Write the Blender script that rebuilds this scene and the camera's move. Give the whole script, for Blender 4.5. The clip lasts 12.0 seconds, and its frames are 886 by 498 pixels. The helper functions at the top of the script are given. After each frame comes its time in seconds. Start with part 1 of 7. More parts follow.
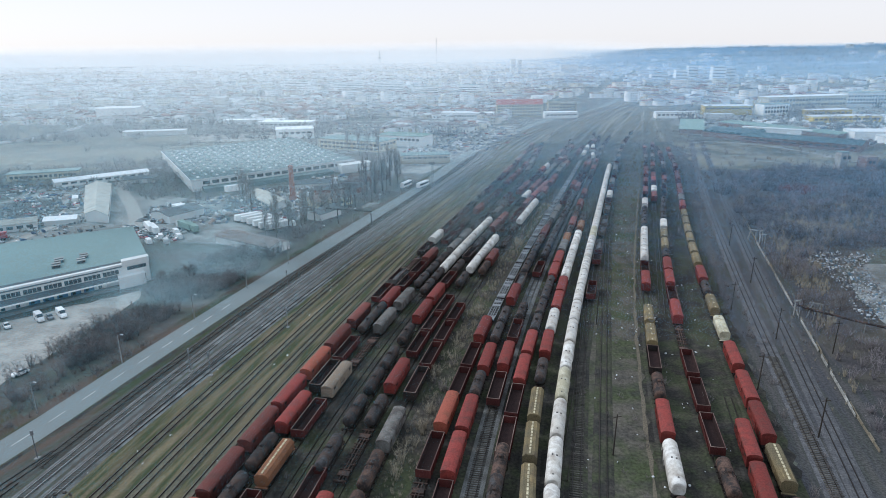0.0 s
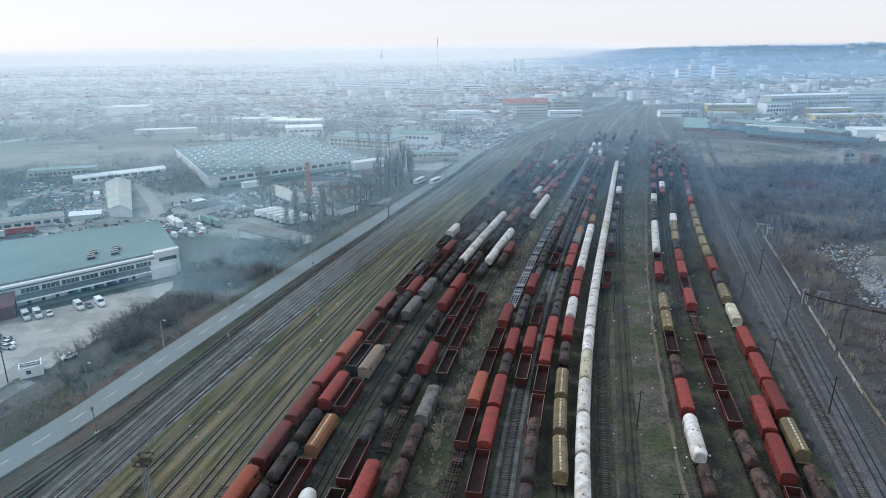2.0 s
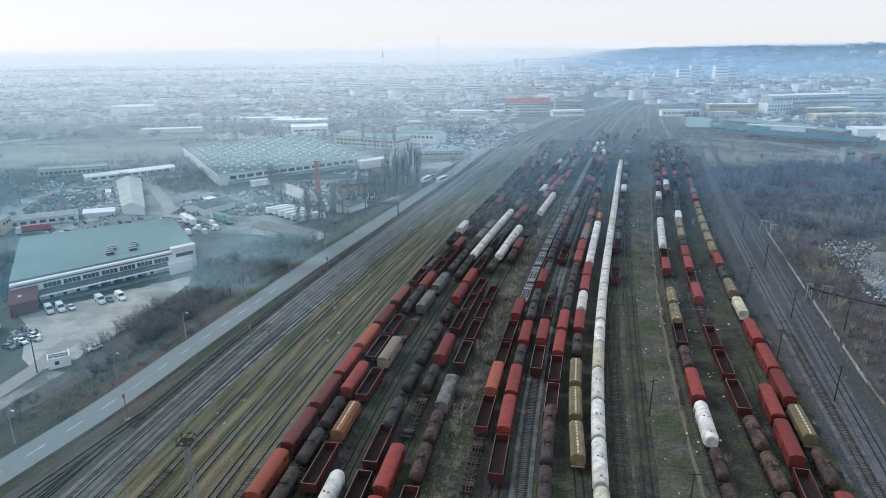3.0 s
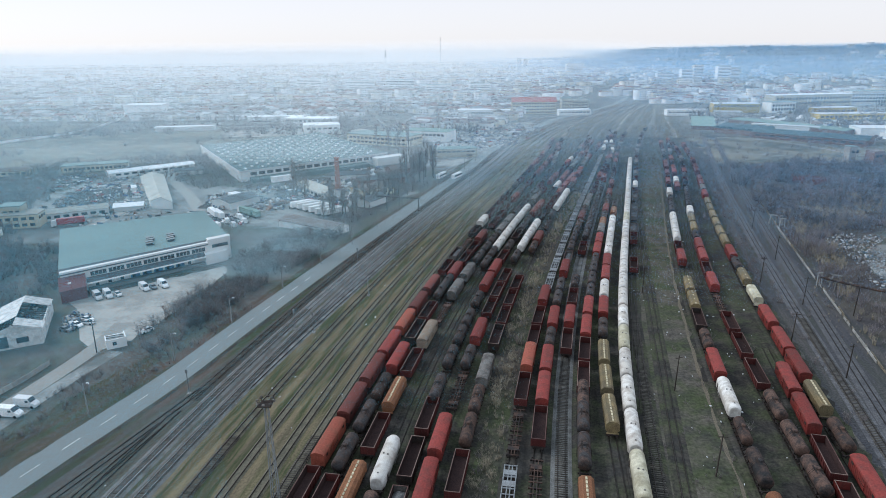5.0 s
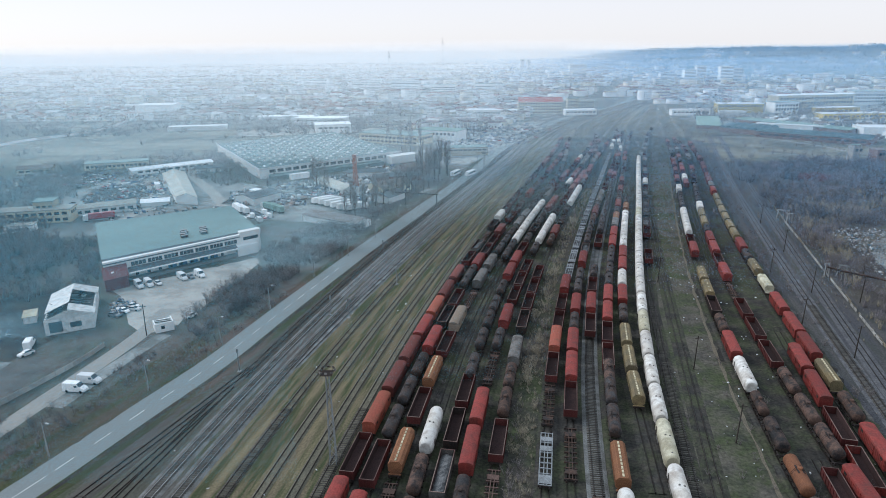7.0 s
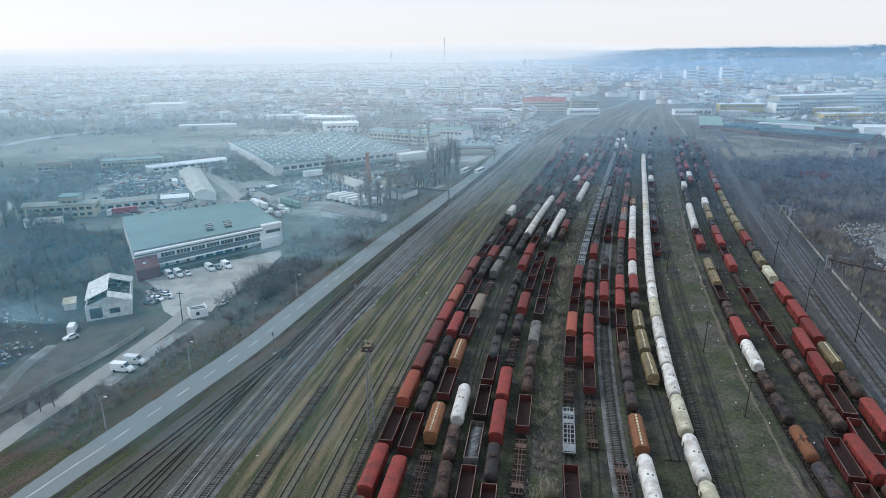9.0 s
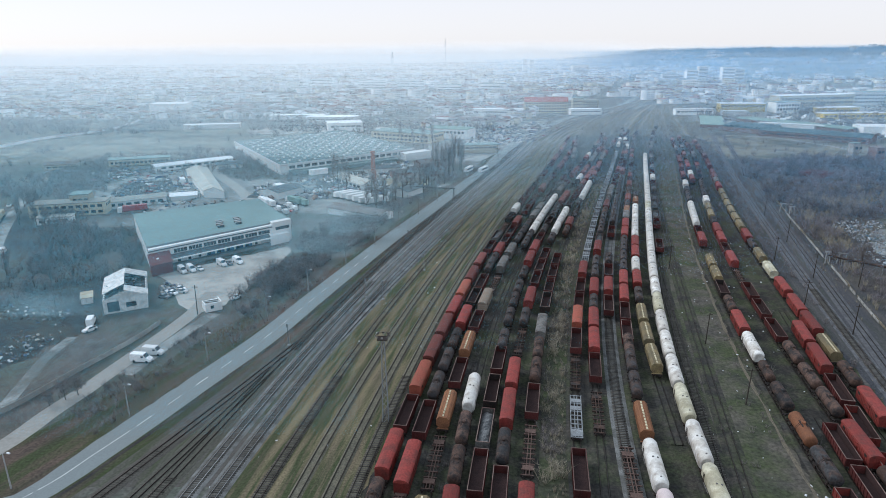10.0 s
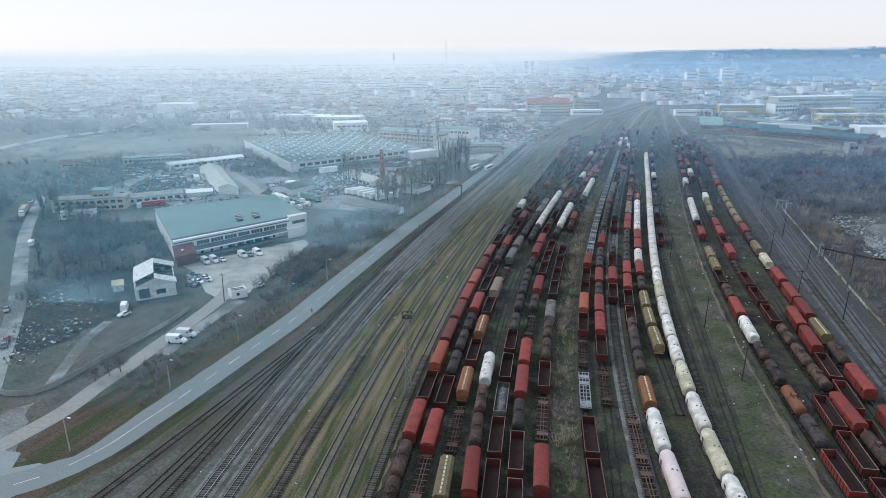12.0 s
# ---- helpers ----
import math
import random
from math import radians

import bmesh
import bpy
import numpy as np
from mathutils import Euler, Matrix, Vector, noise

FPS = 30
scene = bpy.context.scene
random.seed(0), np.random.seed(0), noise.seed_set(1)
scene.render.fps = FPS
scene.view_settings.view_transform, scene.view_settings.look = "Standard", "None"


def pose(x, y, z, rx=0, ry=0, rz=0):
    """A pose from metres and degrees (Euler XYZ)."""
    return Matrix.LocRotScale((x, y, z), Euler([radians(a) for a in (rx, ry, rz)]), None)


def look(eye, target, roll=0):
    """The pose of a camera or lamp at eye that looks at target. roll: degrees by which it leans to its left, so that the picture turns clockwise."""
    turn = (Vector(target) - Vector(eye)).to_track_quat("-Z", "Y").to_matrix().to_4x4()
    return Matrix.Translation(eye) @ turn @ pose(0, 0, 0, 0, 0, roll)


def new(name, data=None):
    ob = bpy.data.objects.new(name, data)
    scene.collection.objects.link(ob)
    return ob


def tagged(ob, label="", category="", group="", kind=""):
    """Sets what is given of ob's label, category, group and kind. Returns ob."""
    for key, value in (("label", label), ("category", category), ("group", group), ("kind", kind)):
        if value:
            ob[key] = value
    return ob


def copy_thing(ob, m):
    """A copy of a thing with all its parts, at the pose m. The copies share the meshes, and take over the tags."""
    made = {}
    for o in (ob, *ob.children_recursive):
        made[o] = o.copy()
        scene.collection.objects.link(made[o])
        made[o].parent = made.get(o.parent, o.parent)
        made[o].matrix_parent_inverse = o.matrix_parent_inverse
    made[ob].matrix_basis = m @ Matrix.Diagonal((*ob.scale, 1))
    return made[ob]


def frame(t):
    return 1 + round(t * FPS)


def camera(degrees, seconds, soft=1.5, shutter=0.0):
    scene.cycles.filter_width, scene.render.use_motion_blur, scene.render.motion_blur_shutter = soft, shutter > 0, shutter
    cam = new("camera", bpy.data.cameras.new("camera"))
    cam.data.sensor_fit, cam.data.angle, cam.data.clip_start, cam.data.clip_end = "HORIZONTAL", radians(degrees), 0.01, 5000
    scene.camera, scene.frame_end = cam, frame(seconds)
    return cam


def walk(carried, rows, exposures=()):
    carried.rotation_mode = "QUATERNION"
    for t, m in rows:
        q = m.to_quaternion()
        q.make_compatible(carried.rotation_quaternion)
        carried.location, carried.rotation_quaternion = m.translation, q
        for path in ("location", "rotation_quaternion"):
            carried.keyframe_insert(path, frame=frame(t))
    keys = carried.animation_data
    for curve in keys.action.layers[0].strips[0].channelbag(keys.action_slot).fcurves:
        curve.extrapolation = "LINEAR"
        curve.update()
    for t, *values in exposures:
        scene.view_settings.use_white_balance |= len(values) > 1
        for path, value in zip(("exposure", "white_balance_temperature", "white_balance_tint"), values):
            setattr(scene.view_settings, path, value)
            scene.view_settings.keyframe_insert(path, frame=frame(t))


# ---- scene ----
cam = camera(70.4, 12.0, soft=0.75)
PATH = [
    (0, (1.018, -1.667, 78.862), (0.998, 0.241, 78.262), -0.7),
    (0.5, (-0.618, -3.788, 78.902), (-0.638, -1.88, 78.302), -0.7),
    (1, (-2.437, -5.98, 78.936), (-2.456, -4.073, 78.335), -0.7),
    (1.5, (-4.379, -8.267, 78.973), (-4.398, -6.36, 78.371), -0.7),
    (2, (-6.379, -10.699, 78.995), (-6.399, -8.792, 78.393), -0.7),
    (2.5, (-8.496, -13.24, 79.003), (-8.515, -11.333, 78.4), -0.6),
    (3, (-10.75, -15.877, 79.032), (-10.769, -13.97, 78.43), -0.7),
    (4.8, (-19.446, -25.934, 79.213), (-19.463, -24.028, 78.607), -0.9),
    (5, (-20.385, -27.063, 79.219), (-20.404, -25.156, 78.616), -0.6),
    (5.5, (-22.648, -29.893, 79.236), (-22.668, -27.986, 78.634), -0.6),
    (6, (-24.808, -32.733, 79.262), (-24.829, -30.826, 78.66), -0.6),
    (6.5, (-26.914, -35.548, 79.259), (-26.936, -33.641, 78.657), -0.6),
    (7, (-28.886, -38.244, 79.25), (-28.908, -36.336, 78.649), -0.6),
    (9, (-35.397, -48.539, 79.391), (-35.419, -46.632, 78.791), -0.5),
    (9.5, (-36.751, -51.193, 79.397), (-36.773, -49.285, 78.797), -0.5),
    (10, (-37.943, -53.864, 79.389), (-37.966, -51.956, 78.789), -0.5),
    (10.5, (-39.066, -56.685, 79.39), (-39.089, -54.777, 78.791), -0.5),
    (11, (-40.183, -59.669, 79.4), (-40.206, -57.76, 78.803), -0.5),
    (11.5, (-41.307, -62.825, 79.419), (-41.33, -60.916, 78.822), -0.4),
    (12, (-42.483, -66.025, 79.419), (-42.505, -64.116, 78.823), -0.4),
]
walk(cam, [(t, look(eye, target, roll)) for t, eye, target, roll in PATH], exposures=[(0.0, 0.34, 5800, 9), (12.0, 0.34, 5800, 9)])

# ---------- world, sun, exposure ----------
SUN_EL, SUN_AZ = radians(40), radians(-62)      # height of the sun, bearing from +y towards +x
world = bpy.data.worlds.new("hazy_winter_sky")
world.use_nodes = True
scene.world = world
wn = world.node_tree
sky = wn.nodes.new("ShaderNodeTexSky")
sky.sky_type, sky.sun_disc = "NISHITA", False
sky.sun_elevation, sky.sun_rotation = SUN_EL, SUN_AZ
sky.altitude, sky.air_density, sky.dust_density, sky.ozone_density = 100, 0.7, 1.2, 2.0
veil = wn.nodes.new("ShaderNodeMix")            # thin bright overcast over the clear sky
veil.data_type = "RGBA"
veil.inputs["Factor"].default_value = 0.85
wn.links.new(sky.outputs[0], veil.inputs[6])
glow = wn.nodes.new("ShaderNodeMix")            # warm white towards the horizon, cooler overhead
glow.data_type = "RGBA"
glow.inputs[6].default_value, glow.inputs[7].default_value = (6.7, 6.13, 5.66, 1), (5.35, 6.0, 6.5, 1)
sky_co = wn.nodes.new("ShaderNodeTexCoord")
sky_xyz = wn.nodes.new("ShaderNodeSeparateXYZ")
sky_up = wn.nodes.new("ShaderNodeMapRange")
sky_up.inputs["From Min"].default_value, sky_up.inputs["From Max"].default_value = 0.05, 0.5
wn.links.new(sky_co.outputs["Generated"], sky_xyz.inputs[0])
wn.links.new(sky_xyz.outputs["Z"], sky_up.inputs["Value"])
wn.links.new(sky_up.outputs["Result"], glow.inputs["Factor"])
wn.links.new(glow.outputs[2], veil.inputs[7])
wn.links.new(veil.outputs[2], wn.nodes["Background"].inputs[0])
wn.nodes["Background"].inputs[1].default_value = 0.12
sun = new("sun", bpy.data.lights.new("sun", "SUN"))
sun.data.energy, sun.data.angle, sun.data.color = 1.5, radians(30), (1.0, 0.96, 0.91)
sun.matrix_world = look((0, 0, 0), (-math.sin(SUN_AZ), -math.cos(SUN_AZ), -math.tan(SUN_EL)))

# ---------- materials ----------
def mat(name, colour, rough=0.85, metal=0.0, vary=0.25, dirt=(0.09, 0.075, 0.06), amount=0.45, scale=0.6, fine=6.0,
        bump=0.15, islands=False, second=None, patch=0.02, streak=None, grain_amp=0.36):
    """A weathered surface: a base colour that varies from object to object, broad stains, fine grain and relief."""
    m = bpy.data.materials.new(name)
    m.use_nodes = True
    nt = m.node_tree
    n, ln = nt.nodes, nt.links
    b = n["Principled BSDF"]
    b.inputs["Roughness"].default_value, b.inputs["Metallic"].default_value = rough, metal
    if rough >= 0.85:
        b.inputs["Specular IOR Level"].default_value = 0.12
    elif rough >= 0.6:
        b.inputs["Specular IOR Level"].default_value = 0.15
    geo = n.new("ShaderNodeNewGeometry")
    co = n.new("ShaderNodeTexCoord")
    info = n.new("ShaderNodeObjectInfo")
    def noise_tex(sc, detail, src):
        t = n.new("ShaderNodeTexNoise")
        t.inputs["Scale"].default_value, t.inputs["Detail"].default_value = sc, detail
        t.inputs["Roughness"].default_value = 0.62
        ln.new(src, t.inputs["Vector"])
        return t
    def ramp(src, lo, hi):
        r = n.new("ShaderNodeMapRange")
        r.inputs["From Min"].default_value, r.inputs["From Max"].default_value = lo, hi
        ln.new(src, r.inputs["Value"])
        return r.outputs["Result"]
    def mix(fac, a, c, kind="MIX"):
        x = n.new("ShaderNodeMix")
        x.data_type, x.blend_type = "RGBA", kind
        for s, v in ((x.inputs["Factor"], fac), (x.inputs[6], a), (x.inputs[7], c)):
            if hasattr(v, "links"):
                ln.new(v, s)
            else:
                s.default_value = v if isinstance(v, float) else (*v, 1)
        return x.outputs[2]
    pos = geo.outputs["Position"]
    run = pos
    if streak is not None:      # stains drawn out along the tracks
        turn = n.new("ShaderNodeMapping")
        turn.vector_type = "TEXTURE"
        if streak == "run":     # the sheet's own lengthways direction
            turn.inputs["Scale"].default_value = (1, 16, 1)
            ln.new(co.outputs["UV"], turn.inputs["Vector"])
        else:
            turn.inputs["Rotation"].default_value = (0, 0, radians(streak))
            turn.inputs["Scale"].default_value = (1, 9, 1)
            ln.new(pos, turn.inputs["Vector"])
        run = turn.outputs[0]
    broad, grain = noise_tex(scale, 5, run), noise_tex(fine, 3, pos)
    rnd = geo.outputs["Random Per Island"] if islands else info.outputs["Random"]
    hsv = n.new("ShaderNodeHueSaturation")
    hsv.inputs["Color"].default_value = (*colour, 1)
    v = n.new("ShaderNodeMapRange")
    v.inputs["To Min"].default_value, v.inputs["To Max"].default_value = 1 - vary, 1 + vary
    ln.new(rnd, v.inputs["Value"])
    ln.new(v.outputs["Result"], hsv.inputs["Value"])
    c = hsv.outputs["Color"]
    if second:
        big = noise_tex(patch, 6, run)
        c = mix(ramp(big.outputs["Fac"], 0.44, 0.58), c, second)
    c = mix(ramp(broad.outputs["Fac"], 0.45, 0.75 + (1 - amount) * 0.3), c, dirt)
    g = n.new("ShaderNodeMapRange")
    g.inputs["From Min"].default_value, g.inputs["From Max"].default_value = 0.3, 0.7
    g.inputs["To Min"].default_value, g.inputs["To Max"].default_value = 1 - grain_amp * 1.05, 1 + grain_amp * 0.95
    ln.new(grain.outputs["Fac"], g.inputs["Value"])
    sc = n.new("ShaderNodeVectorMath")
    sc.operation = "SCALE"
    ln.new(c, sc.inputs[0])
    ln.new(g.outputs["Result"], sc.inputs["Scale"])
    ln.new(sc.outputs[0], b.inputs["Base Color"])
    if bump:
        bp = n.new("ShaderNodeBump")
        bp.inputs["Strength"].default_value, bp.inputs["Distance"].default_value = bump, 0.05
        ln.new(grain.outputs["Fac"], bp.inputs["Height"])
        ln.new(bp.outputs[0], b.inputs["Normal"])
    return m

def mat_pick(name, colours, rough=0.85, fine=0.6, grain_amp=0.2, islands=True):
    """A surface whose pieces each take one of several colours, with grain over them."""
    m = mat(name, colours[0], rough, vary=0.0, dirt=colours[0], bump=0, fine=fine, grain_amp=grain_amp)
    nt = m.node_tree
    ramp = nt.nodes.new("ShaderNodeValToRGB")
    ramp.color_ramp.interpolation = "CONSTANT"
    e = ramp.color_ramp.elements
    e[0].color, e[1].color, e[1].position = (*colours[0], 1), (*colours[-1], 1), 1 - 1 / len(colours)
    for k, c in enumerate(colours[1:-1]):
        e.new((k + 1) / len(colours)).color = (*c, 1)
    source = nt.nodes.new("ShaderNodeNewGeometry").outputs["Random Per Island"] if islands else nt.nodes.new("ShaderNodeObjectInfo").outputs["Random"]
    nt.links.new(source, ramp.inputs[0])
    for x in nt.nodes:
        if x.bl_idname == "ShaderNodeVectorMath":
            nt.links.new(ramp.outputs[0], x.inputs[0])
    return m

RUST = (0.075, 0.042, 0.03)
M = {
    "ground": mat("winter_ground", (0.094, 0.102, 0.083), 0.95, second=(0.128, 0.114, 0.103), patch=0.06, dirt=(0.055, 0.054, 0.05), amount=0.9, scale=0.2, fine=1.4, bump=0.6),
    "yard": mat("oily_yard_soil", (0.045, 0.043, 0.04), 0.95, second=(0.056, 0.062, 0.036), patch=0.1, dirt=(0.1, 0.086, 0.07), amount=0.6, scale=0.3, fine=1.6, bump=0.6, grain_amp=0.36),
    "verge": mat("thin_winter_grass", (0.066, 0.078, 0.038), 0.95, second=(0.2, 0.165, 0.1), patch=0.5, streak="run", dirt=(0.09, 0.072, 0.056), amount=1.0, scale=1.0, fine=2.2, bump=0.6, grain_amp=0.34),
    "verge_grey": mat("muddy_winter_grass", (0.058, 0.072, 0.034), 0.95, second=(0.108, 0.08, 0.064), patch=0.16, streak=-20, dirt=(0.048, 0.042, 0.038), amount=0.9, scale=0.35, fine=2.0, bump=0.6, grain_amp=0.34),
    "trackside": mat("dark_trackside_soil", (0.095, 0.086, 0.079), 0.95, second=(0.066, 0.074, 0.046), patch=0.3, streak="run", dirt=(0.13, 0.122, 0.11), amount=0.7, scale=0.7, fine=2.2, bump=0.6, grain_amp=0.34),
    "litter_floor": mat("dark_leaf_litter", (0.058, 0.054, 0.056), 0.95, second=(0.085, 0.078, 0.066), patch=0.06, dirt=(0.04, 0.038, 0.04), scale=0.2, fine=1.5, bump=0.6),
    "scrap_mixed": mat_pick("mixed_scrap", ((0.42, 0.44, 0.46), (0.16, 0.17, 0.18), (0.28, 0.3, 0.32), (0.12, 0.2, 0.26), (0.34, 0.33, 0.3), (0.24, 0.2, 0.17), (0.52, 0.54, 0.55), (0.1, 0.1, 0.1)), 0.7, fine=2.0),
    "rough": mat("rough_dirt_and_grass", (0.085, 0.076, 0.062), 0.95, second=(0.06, 0.07, 0.036), patch=0.07, dirt=(0.042, 0.041, 0.04), amount=0.9, scale=0.16, fine=1.2, bump=0.8, grain_amp=0.4),
    "burnt": mat("burnt_black_ground", (0.042, 0.04, 0.04), 0.95, second=(0.075, 0.068, 0.055), patch=0.09, dirt=(0.022, 0.022, 0.022), scale=0.3, fine=2.6, bump=0.8),
    "field": mat("pale_field", (0.16, 0.152, 0.115), 0.95, second=(0.085, 0.088, 0.07), patch=0.025, dirt=(0.2, 0.185, 0.15), amount=0.7, scale=0.06, fine=0.5, grain_amp=0.4),
    "road": mat("worn_asphalt", (0.27, 0.3, 0.298), 0.85, dirt=(0.21, 0.235, 0.235), scale=0.12, fine=3, bump=0.1, grain_amp=0.14),
    "concrete": mat("dusty_concrete", (0.365, 0.352, 0.322), 0.9, second=(0.3, 0.29, 0.265), patch=0.06, dirt=(0.25, 0.245, 0.225), scale=0.12, fine=1.2, grain_amp=0.14, bump=0.08),
    "drive": mat("cracked_drive", (0.29, 0.3, 0.288), 0.9, second=(0.15, 0.152, 0.142), patch=0.045, dirt=(0.12, 0.122, 0.115), amount=0.7, scale=0.16, fine=1.5, grain_amp=0.3),
    "line": mat("road_paint", (0.62, 0.62, 0.6), 0.7, dirt=(0.3, 0.3, 0.29)),
    "ballast": mat("brown_ballast", (0.095, 0.088, 0.076), 0.95, dirt=(0.05, 0.046, 0.04), scale=0.35, fine=5, bump=0.8),
    "ballast_pale": mat("pale_ballast", (0.175, 0.175, 0.168), 0.95, second=(0.12, 0.118, 0.11), patch=0.25, dirt=(0.09, 0.086, 0.08), scale=0.4, fine=5, bump=0.5, amount=0.7),
    "ballast_dark": mat("oily_track_bed", (0.115, 0.106, 0.08), 0.95, second=(0.15, 0.136, 0.098), patch=0.3, dirt=(0.075, 0.07, 0.056), scale=0.6, fine=3, bump=0.6, grain_amp=0.42),
    "outer_bed": mat("sooty_gravel_bed", (0.11, 0.109, 0.114), 0.95, second=(0.08, 0.08, 0.086), patch=0.3, dirt=(0.14, 0.136, 0.134), scale=0.5, fine=3, bump=0.6, grain_amp=0.42),
    "rail": mat("rail_steel", (0.05, 0.042, 0.038), 0.5, 0.7, dirt=RUST, scale=0.8),
    "rail_used": mat("worn_rail_steel", (0.42, 0.41, 0.4), 0.3, 0.8, dirt=(0.2, 0.17, 0.15), scale=0.8),
    "rim": mat("worn_pale_rim", (0.19, 0.135, 0.112), 0.75, second=(0.11, 0.06, 0.052), patch=0.12, dirt=(0.09, 0.055, 0.048), scale=0.6),
    "sleeper": mat("old_sleeper", (0.092, 0.084, 0.072), 0.9, islands=True, vary=0.4, dirt=(0.066, 0.06, 0.05)),
    "red": mat("faded_red_paint", (0.2, 0.038, 0.031), 0.62, dirt=(0.085, 0.04, 0.034), amount=0.75, scale=0.5, fine=2.5, vary=0.3, grain_amp=0.24),
    "orange": mat("orange_red_paint", (0.265, 0.072, 0.046), 0.65, dirt=(0.17, 0.075, 0.045), amount=0.7, scale=0.5, fine=2.5, grain_amp=0.2),
    "brown": mat("brown_red_paint", (0.14, 0.044, 0.036), 0.7, dirt=(0.075, 0.04, 0.034), amount=0.8, scale=0.4, fine=2.5, vary=0.35, grain_amp=0.2),
    "oxide": mat("oxide_red_steel", (0.1, 0.028, 0.025), 0.75, dirt=(0.045, 0.025, 0.022), scale=0.5),
    "inside": mat("rusty_wagon_inside", (0.05, 0.03, 0.028), 0.9, dirt=(0.025, 0.02, 0.02), scale=0.6),
    "black": mat("sooty_tank_steel", (0.045, 0.044, 0.045), 0.7, second=(0.07, 0.047, 0.038), patch=0.5, dirt=(0.02, 0.02, 0.021), amount=0.9, scale=1.1, fine=3, vary=0.5),
    "rust": mat("rusty_tank_steel", (0.085, 0.054, 0.043), 0.8, second=(0.035, 0.031, 0.03), patch=0.5, dirt=(0.14, 0.08, 0.055), amount=0.4, scale=0.9, fine=3, vary=0.4),
    "white": mat("white_tank_paint", (0.66, 0.635, 0.59), 0.6, second=(0.54, 0.5, 0.44), patch=0.35, dirt=(0.24, 0.19, 0.155), amount=0.9, scale=0.55, fine=5, vary=0.16, grain_amp=0.1),
    "pale": mat("pale_brown_paint", (0.27, 0.21, 0.155), 0.7, dirt=(0.15, 0.12, 0.095), scale=0.5),
    "cream": mat("cream_tank_paint", (0.56, 0.52, 0.39), 0.65, second=(0.4, 0.36, 0.25), patch=0.3, dirt=(0.2, 0.18, 0.13), amount=0.6, scale=0.4, fine=4, vary=0.08, grain_amp=0.14),
    "rusty_orange": mat("rusted_orange_steel", (0.22, 0.095, 0.05), 0.8, dirt=(0.1, 0.055, 0.04), scale=0.7),
    "pink": mat("pinkish_white_paint", (0.6, 0.5, 0.48), 0.6, dirt=(0.36, 0.28, 0.25), scale=0.3, fine=5, vary=0.05, grain_amp=0.1),
    "tan": mat("ochre_hopper_paint", (0.225, 0.17, 0.085), 0.7, second=(0.15, 0.125, 0.075), patch=0.12, dirt=(0.1, 0.072, 0.048), amount=0.7, scale=0.5, vary=0.25),
    "hopper_brown": mat("rusty_hopper_paint", (0.22, 0.1, 0.05), 0.75, dirt=(0.12, 0.06, 0.04), scale=0.5, vary=0.2),
    "hatch": mat("pale_hatch", (0.52, 0.45, 0.3), 0.7, dirt=(0.25, 0.2, 0.13), scale=1.2),
    "grey": mat("grey_wagon_paint", (0.15, 0.145, 0.135), 0.7, second=(0.08, 0.072, 0.066), patch=0.4, dirt=(0.2, 0.17, 0.145), amount=0.6, scale=0.7),
    "silver": mat("galvanised_frame", (0.24, 0.25, 0.255), 0.6, 0.1, dirt=(0.13, 0.125, 0.12), scale=0.8),
    "spine": mat("rusty_flat_frame", (0.105, 0.068, 0.056), 0.85, dirt=(0.06, 0.042, 0.036), scale=0.6),
    "under": mat("dirty_underframe", (0.035, 0.03, 0.028), 0.85, dirt=RUST, scale=0.9),
    "load": mat("grey_rubble", (0.15, 0.148, 0.145), 0.95, dirt=(0.06, 0.06, 0.06), scale=0.9, fine=4, bump=0.9),
    "twig": mat("bare_twigs", (0.2, 0.175, 0.168), 0.95, islands=True, vary=0.4, second=(0.115, 0.102, 0.1), patch=0.13, dirt=(0.15, 0.126, 0.122), scale=0.2, bump=0),
    "twig_dark": mat("dark_bare_twigs", (0.165, 0.152, 0.155), 0.95, islands=True, vary=0.35, second=(0.085, 0.08, 0.085), patch=0.11, dirt=(0.12, 0.11, 0.112), scale=0.2, bump=0),
    "twig_mauve": mat("mauve_bare_twigs", (0.21, 0.188, 0.196), 0.95, islands=True, vary=0.45, second=(0.105, 0.096, 0.108), patch=0.11, dirt=(0.24, 0.21, 0.185), amount=0.3, scale=0.2, bump=0),
    "twig_pale": mat("dry_reeds", (0.3, 0.262, 0.195), 0.95, islands=True, vary=0.3, dirt=(0.16, 0.13, 0.09), scale=0.08, bump=0),
    "twig_red": mat("reddish_twigs", (0.2, 0.085, 0.08), 0.95, islands=True, vary=0.3, dirt=(0.1, 0.06, 0.05), scale=0.1, bump=0),
    "steel": mat("grey_steel", (0.25, 0.26, 0.27), 0.55, 0.5, dirt=(0.12, 0.1, 0.09)),
    "bark": mat("bark", (0.1, 0.082, 0.068), 0.95, dirt=(0.06, 0.05, 0.045), scale=2),
}

